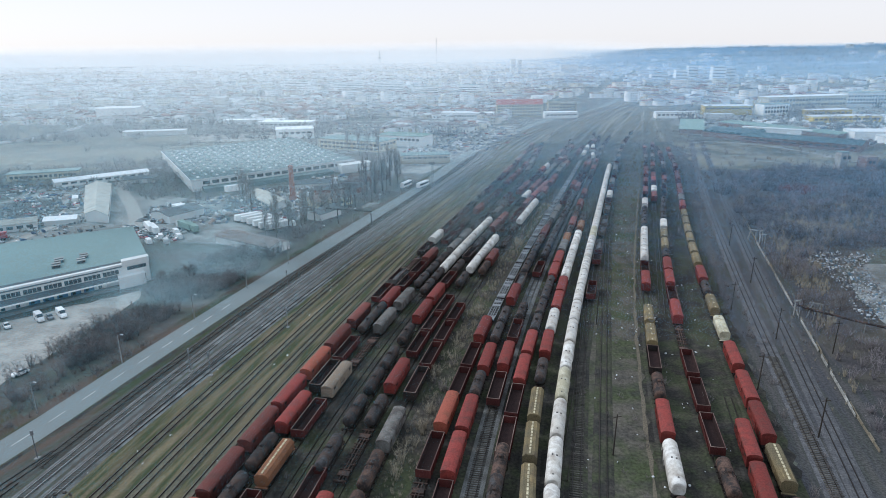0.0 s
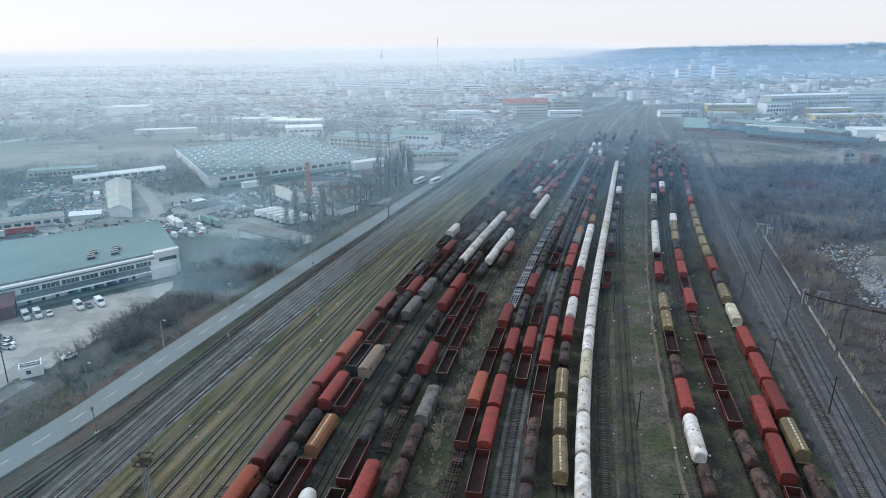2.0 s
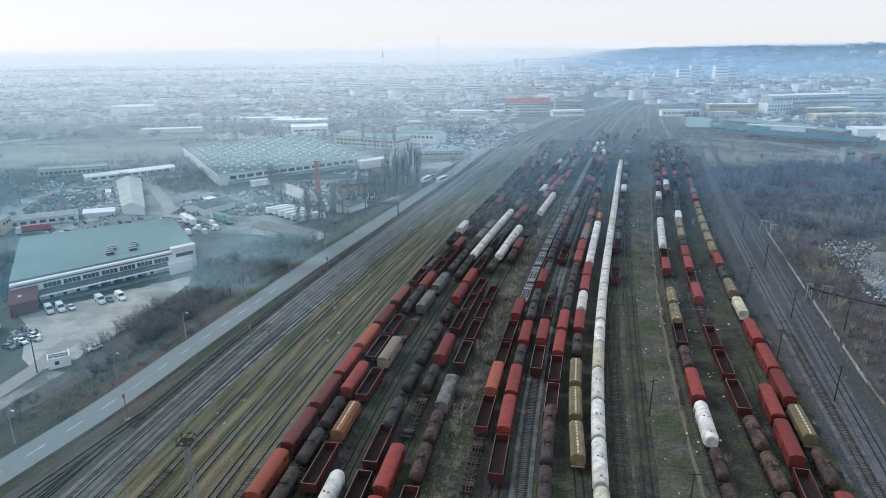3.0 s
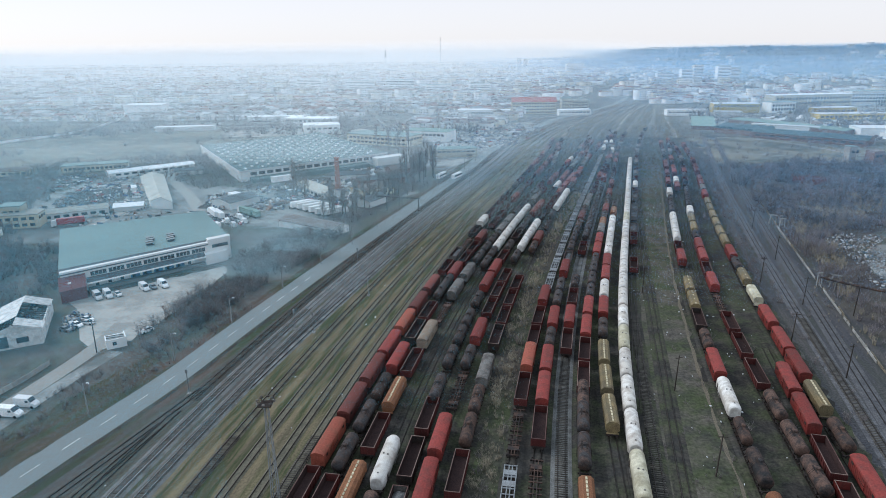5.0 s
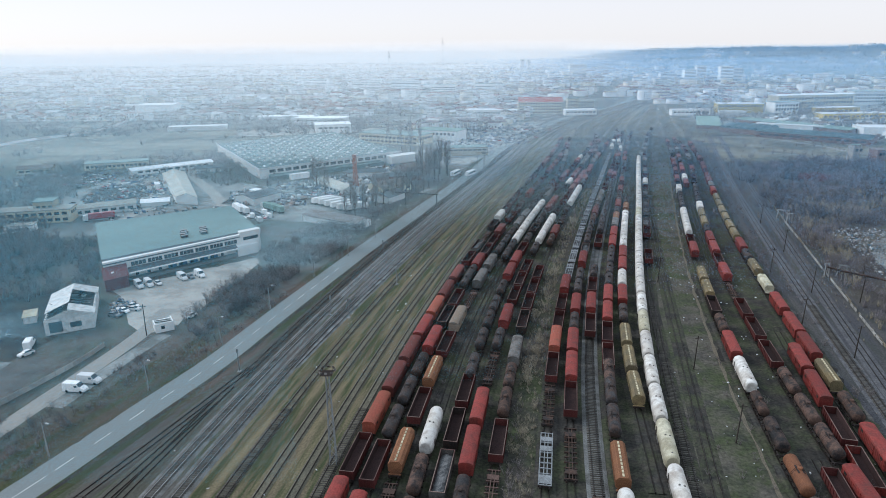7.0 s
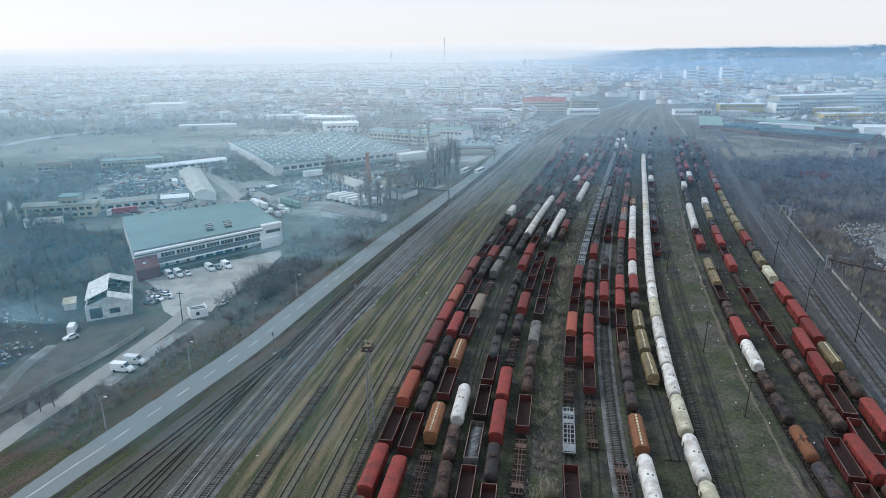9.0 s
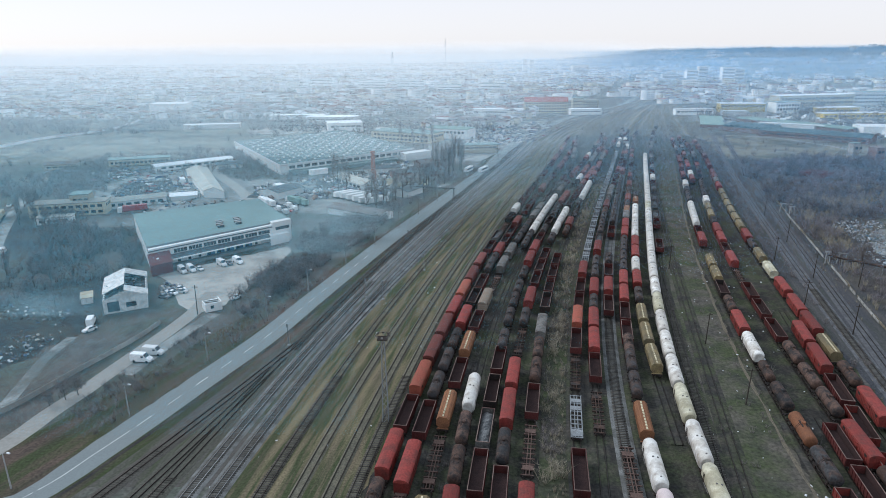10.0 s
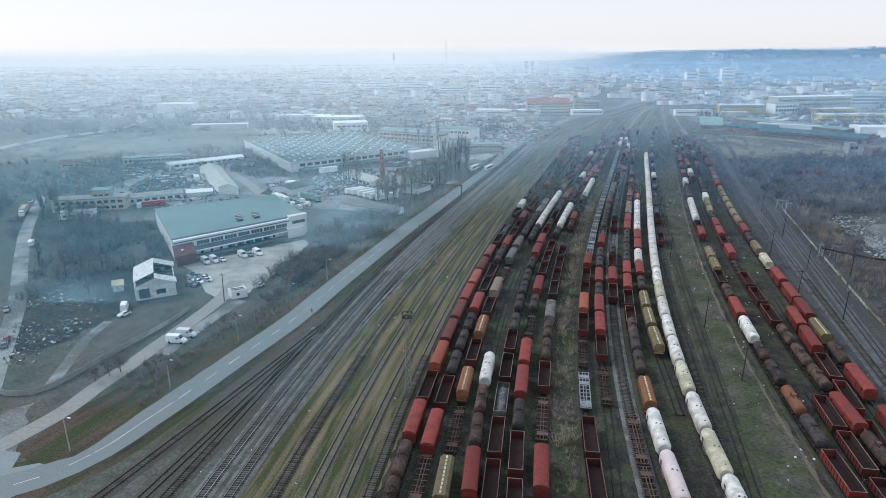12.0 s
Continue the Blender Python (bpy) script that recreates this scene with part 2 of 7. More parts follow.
# ---------- mesh building ----------
class Geo:
    """Collects corners and faces for one mesh."""
    def __init__(self):
        self.v, self.f, self.s = [], [], []
    def add(self, verts, faces, smooth=False):
        k = len(self.v)
        self.v += [tuple(p) for p in verts]
        self.f += [tuple(i + k for i in f) for f in faces]
        self.s += [smooth] * len(faces)
        return self
    def box(self, x0, x1, y0, y1, z0, z1, taper=0.0):
        t = taper
        p = [(x0, y0, z0), (x1, y0, z0), (x1, y1, z0), (x0, y1, z0),
             (x0 + t, y0 + t, z1), (x1 - t, y0 + t, z1), (x1 - t, y1 - t, z1), (x0 + t, y1 - t, z1)]
        return self.add(p, [(3, 2, 1, 0), (4, 5, 6, 7), (0, 1, 5, 4), (1, 2, 6, 5), (2, 3, 7, 6), (3, 0, 4, 7)])
    def loft(self, rings, cap=True, smooth=True):
        """Rings of equal length, joined in turn."""
        n = len(rings[0])
        v = [p for r in rings for p in r]
        f = [(i * n + j, i * n + (j + 1) % n, (i + 1) * n + (j + 1) % n, (i + 1) * n + j)
             for i in range(len(rings) - 1) for j in range(n)]
        self.add(v, f, smooth)
        if cap:
            self.add(rings[0], [tuple(range(n))[::-1]])
            self.add(rings[-1], [tuple(range(n))])
        return self
    def tube(self, p0, p1, r0, r1=None, n=8, smooth=True):
        p0, p1 = Vector(p0), Vector(p1)
        r1 = r0 if r1 is None else r1
        q = (p1 - p0).to_track_quat("Z", "Y")
        ring = lambda c, r: [c + q @ Vector((r * math.cos(2 * math.pi * i / n), r * math.sin(2 * math.pi * i / n), 0)) for i in range(n)]
        return self.loft([ring(p0, r0), ring(p1, r1)], True, smooth)
    def mesh(self, name, *materials):
        me = bpy.data.meshes.new(name)
        me.from_pydata(self.v, [], self.f)
        me.polygons.foreach_set("use_smooth", self.s)
        for m in materials:
            me.materials.append(m)
        me.update()
        return me

def part(name, geo, material, parent, label=""):
    data = geo.mesh(name, material) if isinstance(geo, Geo) else geo
    ob = new(name, data)
    ob.parent = parent
    return tagged(ob, label) if label else ob

def thing(name, label, category, group="", kind=""):
    return tagged(new(name), label, category, group, kind)

def bulk(name, verts, faces, material, label, category, kind="stuff", parent=None):
    """One large mesh from arrays: corners (n, 3), faces (m, k)."""
    me = bpy.data.meshes.new(name)
    me.vertices.add(len(verts))
    me.vertices.foreach_set("co", np.asarray(verts, np.float32).ravel())
    k = faces.shape[1]
    me.loops.add(faces.size)
    me.loops.foreach_set("vertex_index", faces.astype(np.int32).ravel())
    me.polygons.add(len(faces))
    me.polygons.foreach_set("loop_start", np.arange(0, faces.size, k, dtype=np.int32))
    me.materials.append(material)
    me.update(calc_edges=True)
    me.validate()
    ob = new(name, me)
    ob.parent = parent
    return tagged(ob, label, category, "", kind)

# ---------- terrain ----------
def smooth(a, b, v):
    v = min(1, max(0, (v - a) / (b - a)))
    return v * v * (3 - 2 * v)

def height(x, y):
    """Flat valley floor, wooded hills far off on the right."""
    z = smooth(480, 1800, x + 0.12 * (y - 1500)) * smooth(1300, 3600, y) * 62
    z += smooth(700, 1900, x) * smooth(900, 1900, y) * 34
    if z > 0.01:
        z *= 0.82 + 0.36 * noise.fractal(Vector((x / 900, y / 900, 0.3)), 1.0, 2.0, 4)
    return z

xs = np.concatenate([np.linspace(-4200, -700, 26)[:-1], np.linspace(-700, 900, 30)[:-1], np.linspace(900, 4200, 34)])
ys = np.concatenate([np.linspace(-600, 900, 24)[:-1], np.linspace(900, 4850, 52)])
gv = [(x, y, height(x, y)) for y in ys for x in xs]
nx = len(xs)
gf = [(j * nx + i, j * nx + i + 1, (j + 1) * nx + i + 1, (j + 1) * nx + i) for j in range(len(ys) - 1) for i in range(nx - 1)]
g = Geo().add(gv, gf, True)
ground = tagged(new("ground", g.mesh("ground", M["ground"])), "brown winter ground with thin grass and dirt", "ground", "", "structure")

def ragged(pts, step, amp, seed):
    """A closed outline with its edges broken up."""
    rnd, out = random.Random(seed), []
    for (ax, ay), (bx, by) in zip(pts, pts[1:] + pts[:1]):
        n = max(1, int(math.hypot(bx - ax, by - ay) / step))
        for i in range(n):
            t = i / n
            out.append((ax + (bx - ax) * t + rnd.uniform(-amp, amp), ay + (by - ay) * t + rnd.uniform(-amp, amp)))
    return out

def patch(name, pts, z, material, label, category="ground", step=6, amp=0.0, seed=1):
    pts = ragged(pts, step, amp, seed) if amp else pts
    bm = bmesh.new()
    bm.faces.new([bm.verts.new((x, y, z)) for x, y in pts])
    bmesh.ops.triangulate(bm, faces=bm.faces[:])
    bmesh.ops.recalc_face_normals(bm, faces=bm.faces[:])
    for f in bm.faces:
        if f.normal.z < 0:
            f.normal_flip()
    me = bpy.data.meshes.new(name)
    bm.to_mesh(me)
    me.materials.append(material)
    return tagged(new(name, me), label, category, "", "structure")

def ribbon(centre, half, z):
    """Corners on both sides of a line of points."""
    c = np.asarray(centre, float)
    d = np.gradient(c, axis=0)
    d /= np.linalg.norm(d, axis=1)[:, None]
    nrm = np.stack([d[:, 1], -d[:, 0]], 1)
    half = np.asarray(half, float).reshape(-1, 1)
    return c - nrm * half, c + nrm * half

def smooth_line(pts, step=4.0):
    """A curve through the points."""
    p = [Vector((*q, 0)) for q in pts]
    p = [p[0] * 2 - p[1]] + p + [p[-1] * 2 - p[-2]]
    out = []
    for i in range(1, len(p) - 2):
        n = max(2, int((p[i + 1] - p[i]).length / step))
        for k in range(n):
            t = k / n
            a = 2 * p[i] + (p[i + 1] - p[i - 1]) * t + (2 * p[i - 1] - 5 * p[i] + 4 * p[i + 1] - p[i + 2]) * t * t \
                + (3 * p[i] - p[i - 1] - 3 * p[i + 1] + p[i + 2]) * t ** 3
            out.append((a.x / 2, a.y / 2))
    out.append((p[-2].x, p[-2].y))
    return np.array(out)

def strip(name, pts, half, z, material, label, category, step=4.0):
    l, r = ribbon(smooth_line(pts, step), half, z)
    n = len(l)
    v = [(x, y, z) for x, y in l] + [(x, y, z) for x, y in r]
    f = [(i, n + i, n + i + 1, i + 1) for i in range(n - 1)]
    return tagged(new(name, Geo().add(v, f).mesh(name, material)), label, category, "", "structure")

# ---------- railway tracks ----------
LINES = {}

class Line:
    def __init__(self, lo, hi, *coef):
        self.lo, self.hi, self.c = lo / 100, hi / 100, coef
        self.d = np.polyder(coef)
        ys = np.arange(-40.0, 1250.0, 2.0)
        self.p = np.stack([self.x(ys), ys], 1)
        self.s = np.concatenate([[0], np.cumsum(np.linalg.norm(np.diff(self.p, axis=0), axis=1))])
    def x(self, y):
        u = np.asarray(y, float) / 100
        k = np.clip(u, self.lo, self.hi)
        return np.polyval(self.c, k) + np.polyval(self.d, k) * (u - k)
    def at(self, s):
        """Place and bearing at the length s along the line."""
        y = float(np.interp(s, self.s, self.p[:, 1]))
        a, b = self.x(y - 1), self.x(y + 1)
        return float(self.x(y)), y, math.degrees(math.atan2(-(b - a), 2))
    def length(self, y):
        return float(np.interp(y, self.p[:, 1], self.s))

def lay(name, lo, hi, *coef):
    LINES[name] = Line(lo, hi, *coef)

lay("A", 34, 522, -0.015, -0.417, 5.445, 9.239, -56.720)
lay("B", 32, 520, -0.095, 0.253, 3.946, 10.570, -52.577)
lay("C", 27, 413, -0.268, 1.129, 3.716, 8.757, -47.165)
lay("D", 28, 413, -0.014, -0.559, 7.388, 5.330, -41.356)
lay("E", 29, 393, -0.247, 1.474, 1.523, 12.079, -39.129)
lay("F", 36, 383, -0.061, -0.030, 5.403, 8.871, -33.974)
lay("G", 30, 457, -0.191, 1.003, 2.150, 12.941, -30.180)
lay("H", 29, 546, 0.070, -1.306, 8.529, 7.038, -18.520)
lay("I", 62, 528, -0.049, -0.105, 4.773, 10.996, -14.883)
lay("J", 39, 483, 0.045, -1.102, 8.057, 6.763, -8.259)
lay("L", 28, 582, 0.183, -2.505, 12.421, 2.685, -2.669)
lay("M", 90, 370, 0.730, -7.469, 28.905, -21.436, 15.103)
lay("N", 31, 540, 0.251, -3.047, 13.565, 2.482, 7.287)
lay("O", 188, 601, 0.131, -1.765, 9.005, 8.702, 8.467)
lay("P", 29, 509, 0.030, -0.891, 6.994, 9.459, 27.805)
lay("P2", 190, 479, 0.304, 27.936, 16.121)
lay("Q0", 0, 180, -1.871, 10.128, 11.079, 32.245)
lay("Q", 39, 479, -0.163, 0.888, 2.286, 12.715, 37.217)
lay("R1", 30, 215, 1.735, -5.339, 30.476, 32.057)
lay("R2", 63, 452, -0.249, 2.199, -4.771, 26.965, 39.364)

def offset_line(name, base, off_near, off_far, y_near, y_far):
    """A track beside another one."""
    b = LINES[base]
    yy = np.linspace(20, 520, 60)
    off = np.interp(yy, [y_near, y_far], [off_near, off_far])
    lay(name, 20, 520, *np.polyfit(yy / 100, b.x(yy) + off, 5))

RAIL_TOP = 0.42
BEDS = []

def railway(name, y0, y1, bed="ballast", steel="rail", sleepers_to=230, sleepers_from=-40, wide=2.1, label="disused railway track with rusty rails on a dirty bed"):
    """A track: a low bed, two rails and its sleepers."""
    ln = LINES[name]
    yy = np.arange(y0, y1 + 0.1, 5.0)
    c = np.stack([ln.x(yy), yy], 1)
    root = thing("railway_track", label, "track", "", "structure")
    l2, r2 = ribbon(c, wide, 0)
    l1, r1 = ribbon(c, wide * 0.7, 0)
    n = len(c)
    BEDS.append(name)
    top = 0.17 + 0.004 * (len(BEDS) % 9)
    v = [(*p, 0.02) for p in l2] + [(*p, top) for p in l1] + [(*p, top) for p in r1] + [(*p, 0.02) for p in r2]
    f = [(k * n + i, (k + 1) * n + i, (k + 1) * n + i + 1, k * n + i + 1) for k in range(3) for i in range(n - 1)]
    part("ballast_bed", Geo().add(v, f), M[bed], root)
    for side in (-0.75, 0.75):
        a, b = ribbon(c, 0.0, 0)
        d = np.gradient(c, axis=0)
        d /= np.linalg.norm(d, axis=1)[:, None]
        nr = np.stack([d[:, 1], -d[:, 0]], 1)
        rings = [[(*(c[i] + nr[i] * (side + w)), z) for w, z in ((-0.07, 0.22), (0.07, 0.22), (0.045, RAIL_TOP), (-0.045, RAIL_TOP))] for i in range(n)]
        part("rail", Geo().loft(rings, True, False), M[steel], root)
    top = min(y1, sleepers_to)
    if top > max(y0, sleepers_from):
        ss = np.arange(ln.length(max(y0, sleepers_from)), ln.length(top), 0.65)
        ty = np.interp(ss, ln.s, ln.p[:, 1])
        tx = ln.x(ty)
        dx = ln.x(ty + 1) - ln.x(ty - 1)
        dd = np.stack([dx, np.full_like(dx, 2.0)], 1)
        dd /= np.linalg.norm(dd, axis=1)[:, None]
        nn = np.stack([dd[:, 1], -dd[:, 0]], 1)
        cc = np.stack([tx, ty], 1)
        q = [cc + nn * a + dd * b for a, b in ((-1.25, -0.13), (1.25, -0.13), (1.25, 0.13), (-1.25, 0.13))]
        vv = np.concatenate([np.concatenate([p, np.full((len(p), 1), z)], 1)[:, None] for z in (0.15, 0.3) for p in q], 1).reshape(-1, 3)
        ff = np.array([(4, 5, 6, 7), (0, 1, 5, 4), (1, 2, 6, 5), (2, 3, 7, 6), (3, 0, 4, 7)])
        ff = (np.arange(len(cc))[:, None, None] * 8 + ff).reshape(-1, 4)
        bulk("sleepers", vv, ff, M["sleeper"], "", "", "stuff", root)
    return root
M["throat"] = mat("dirt_and_dead_grass", (0.165, 0.152, 0.112), 0.95, second=(0.11, 0.106, 0.085), patch=0.05, streak=-20, dirt=(0.075, 0.072, 0.064), scale=0.1, fine=0.8)

for k, (a, b) in enumerate(((-40.5, -40.5), (-36.2, -36), (-31, -31), (-22.5, -23), (-15.7, -16.5), (-9.4, -11), (-4.8, -5.6))):
    offset_line("T%d" % k, "A", a, b, 100, 500)
lay("U1", 95, 330, 1.05, 19.6, 4.35)
lay("U2", 95, 560, 0.9, 21.6, 7.6)
lay("V1", 88, 498, 0.844, 25.644, 46.6)
lay("V2", 100, 498, 0.359, 29.861, 47.6)
lay("S1", 35, 110, -3.6, 40.2, -121.3)
lay("S2", 32, 100, -2.0, 27.5, -108.9)
lay("S3", 32, 90, -1.0, 19.8, -102.4)

MAIN = "main line railway track with worn bright rails on grey stone ballast"
railway("T1", -60, 520, "ballast_pale", "rail_used", 160, label=MAIN)
railway("T2", -60, 520, "ballast_pale", "rail_used", 160, label=MAIN)
railway("T0", 105, 520)
for k in (3, 4, 5, 6):
    railway("T%d" % k, -60, 520, "ballast_dark", "rail", 90 if k in (3, 6) else -40, wide=1.3)
railway("S1", -60, 112, "ballast", "rail", 60)
offset_line("T7", "A", -30.6, -26.8, 105, 185)
railway("T7", 110, 520, "ballast_pale", "rail", -40, wide=1.5)
railway("S2", -60, 102, "trackside", "rail", -40)
railway("S3", -60, 100, "trackside", "rail", 50)
for k, (a, b) in {"A": (-20, 565), "B": (-20, 520), "C": (-20, 560), "D": (-20, 560), "E": (-20, 560), "F": (-20, 560), "G": (-20, 560),
                  "H": (-20, 565), "I": (20, 565), "J": (-20, 565), "L": (-20, 565), "M": (60, 420), "N": (-20, 565), "O": (100, 565),
                  "P": (-20, 565), "P2": (180, 560), "Q0": (-20, 70), "Q": (-20, 560), "R1": (-20, 130), "R2": (-20, 560),
                  "U1": (-20, 330), "U2": (25, 565), "V1": (-20, 565), "V2": (25, 560)}.items():
    railway(k, a, b, "ballast_pale" if k == "J" else "outer_bed" if k[0] == "V" else "yard", "rail", 150 if k in ("U1", "J", "V1") else -60)

# the throat: the tracks bend right and draw together beside the road
FAR_ROAD = np.array([(11.5, 482), (52, 593), (103, 725), (150, 800), (208, 896), (261, 1011), (320, 1170)])
bend = np.polyfit(FAR_ROAD[:, 1] / 100, FAR_ROAD[:, 0], 4)
THROAT = "track in a station throat, rails on pale brown dirt"
for k in range(7):
    yy = np.linspace(500, 1160, 40)
    gap = float(LINES["T%d" % k].x(510)) - float(np.polyval(bend, 5.1))
    off = np.interp(yy, [500, 900, 1160], [gap, 9 + 3.6 * k, 9 + 2.4 * k])
    lay("X%d" % k, 500, 1160, *np.polyfit(yy / 100, np.polyval(bend, yy / 100) + off, 5))
    railway("X%d" % k, 510, 1150, "throat", "rail_used", -60, label=THROAT)
for i, k in enumerate(("C", "E", "G", "H", "J", "L", "N", "P", "R2")):
    y0 = 560.0
    x0, x1 = float(LINES[k].x(y0)), float(LINES[k].x(y0 + 1))
    xe = float(np.polyval(bend, 9.2)) + 34 + 5 * i
    q = (xe - x0 - (x1 - x0) * (920 - y0)) / (920 - y0) ** 2
    yy = np.linspace(y0, 930, 30)
    lay("Y%d" % i, y0, 920, *np.polyfit(yy / 100, x0 + (x1 - x0) * (yy - y0) + q * (yy - y0) ** 2, 3))
    railway("Y%d" % i, 560, 920, "throat", "rail_used", -60, label=THROAT)

# ---------- wagons ----------
def wheel_set():
    g = Geo()
    for s in (-1, 1):
        g.tube((s * 0.68, 0, 0.46), (s * 0.82, 0, 0.46), 0.46, n=10)
    return g.tube((-0.95, 0, 0.46), (0.95, 0, 0.46), 0.08, n=6).mesh("wheel_set", M["under"])

def bogie_mesh():
    g = Geo()
    for s in (-1, 1):
        g.box(s * 1.0 - 0.09, s * 1.0 + 0.09, -1.35, 1.35, 0.42, 0.72)
        for y in (-0.9, 0.9):
            g.tube((s * 0.68, y, 0.46), (s * 0.82, y, 0.46), 0.46, n=10)
    g.box(-1.0, 1.0, -0.2, 0.2, 0.45, 0.85)
    for y in (-0.9, 0.9):
        g.tube((-0.95, y, 0.46), (0.95, y, 0.46), 0.08, n=6)
    return g.mesh("bogie", M["under"])

def buffer_mesh():
    g = Geo().tube((0, 0, 0), (0, 0.5, 0), 0.09, n=8)
    return g.tube((0, 0.5, 0), (0, 0.58, 0), 0.22, n=10).mesh("buffer", M["under"])

WHEELS, BOGIE, BUFFER = wheel_set(), bogie_mesh(), buffer_mesh()

FAR_GEAR = []     # holds an entry while a wagon of the far end is built

def running_gear(root, L, near, bogies, deck=1.05):
    """Underframe, wheels and buffers for a wagon of body length L."""
    h = L / 2
    g = Geo()
    for s in (-0.85, 0.85):
        g.box(s - 0.08, s + 0.08, -h, h, deck - 0.25, deck + 0.02)
    for y in np.linspace(-h + 0.1, h - 0.1, 7):
        g.box(-1.25, 1.25, y - 0.09, y + 0.09, deck - 0.2, deck)
    for s in (-1, 1):
        g.box(-1.3, 1.3, s * h - 0.12, s * h + 0.12, deck - 0.25, deck + 0.1)
    if FAR_GEAR:
        for y in (-h + 2.6, h - 2.6):
            for s in (-0.75, 0.75):
                g.tube((s - 0.07, y, 0.46), (s + 0.07, y, 0.46), 0.46, n=8)
    part("underframe", g, M["under"], root)
    if FAR_GEAR:
        return
    if bogies:
        for s in (-1, 1):
            part("bogie", BOGIE, None, root).location = (0, s * (h - 2.3), 0)
    else:
        for s in (-1, 1):
            part("wheel_set", WHEELS, None, root).location = (0, s * (h - 2.6), 0)
    if near:
        for s in (-1, 1):
            for x in (-0.87, 0.87):
                b = part("buffer", BUFFER, None, root)
                b.location = (x, s * (h + 0.1), deck)
                if s < 0:
                    b.rotation_euler = (0, 0, math.pi)

def arch(w, z0, rise, n, y):
    """Half section of a curved roof at y."""
    return [(w * math.cos(math.pi * i / n), y, z0 + rise * math.sin(math.pi * i / n)) for i in range(n + 1)]

def box_wagon(colour, near, label, group):
    L, w = 12.9, 1.4
    h = L / 2
    root = thing("covered_wagon", label, "railway wagon", group)
    g = Geo().box(-w, w, -h, h, 1.05, 3.38)
    for s in (-1, 1):
        for y in np.linspace(-h + 0.25, h - 0.25, 17 if near else 9):
            if abs(y) > 1.4:
                g.box(s * w - 0.05, s * w + 0.05, y - 0.05, y + 0.05, 1.1, 3.3)
        for x in (-0.7, 0, 0.7):
            g.box(x - 0.05, x + 0.05, s * h - 0.05, s * h + 0.05, 1.1, 3.5)
    part("body", g, M[colour], root)
    if near:
        for s in (-1, 1):
            for y in (-h + 1.6, h - 1.6):
                part("vent", Geo().box(s * w - 0.06, s * w + 0.06, y - 0.45, y + 0.45, 2.6, 3.15), M["under"], root)
    rings = [arch(w + 0.08, 3.36, 0.72, 8, -h - 0.1)]
    for y in np.linspace(-h + 0.3, h - 0.3, 9 if near else 5):
        rings += [arch(w + 0.08 + q, 3.36, 0.72 + q, 8, y + e) for e, q in ((-0.05, 0), (-0.03, 0.01), (0.03, 0.01), (0.05, 0))]
    part("roof", Geo().loft(rings + [arch(w + 0.08, 3.36, 0.72, 8, h + 0.1)], True, False), M[colour], root)
    if near:
        for s in (-1, 1):
            d = Geo().box(min(s * w, s * (w + 0.1)), max(s * w, s * (w + 0.1)), -1.3, 1.3, 1.15, 3.3)
            for y in (-0.65, 0, 0.65):
                d.box(s * (w + 0.1) - 0.03, s * (w + 0.1) + 0.03, y - 0.04, y + 0.04, 1.2, 3.25)
            door = part("sliding_door", d, M[colour], root)
            part("door_bar", Geo().box(min(s * (w + 0.1), s * (w + 0.16)), max(s * (w + 0.1), s * (w + 0.16)), -1.2, 1.2, 2.1, 2.18), M["under"], door)
    running_gear(root, L, near, False)
    return root

def barrel(L, r, zc, end=0.45, n=20):
    """A lying tank with dished ends."""
    h = L / 2
    prof = [(-h, 0.02), (-h + 0.06, r * 0.55), (-h + end * 0.5, r * 0.86), (-h + end, r)]
    prof += [(y, r) for y in np.linspace(-h + end + 0.3, h - end - 0.3, 5)]
    prof += [(h - end, r), (h - end * 0.5, r * 0.86), (h - 0.06, r * 0.55), (h, 0.02)]
    rings = [[(q * math.cos(2 * math.pi * i / n), y, zc + q * math.sin(2 * math.pi * i / n)) for i in range(n)] for y, q in prof]
    return Geo().loft(rings, True, True)

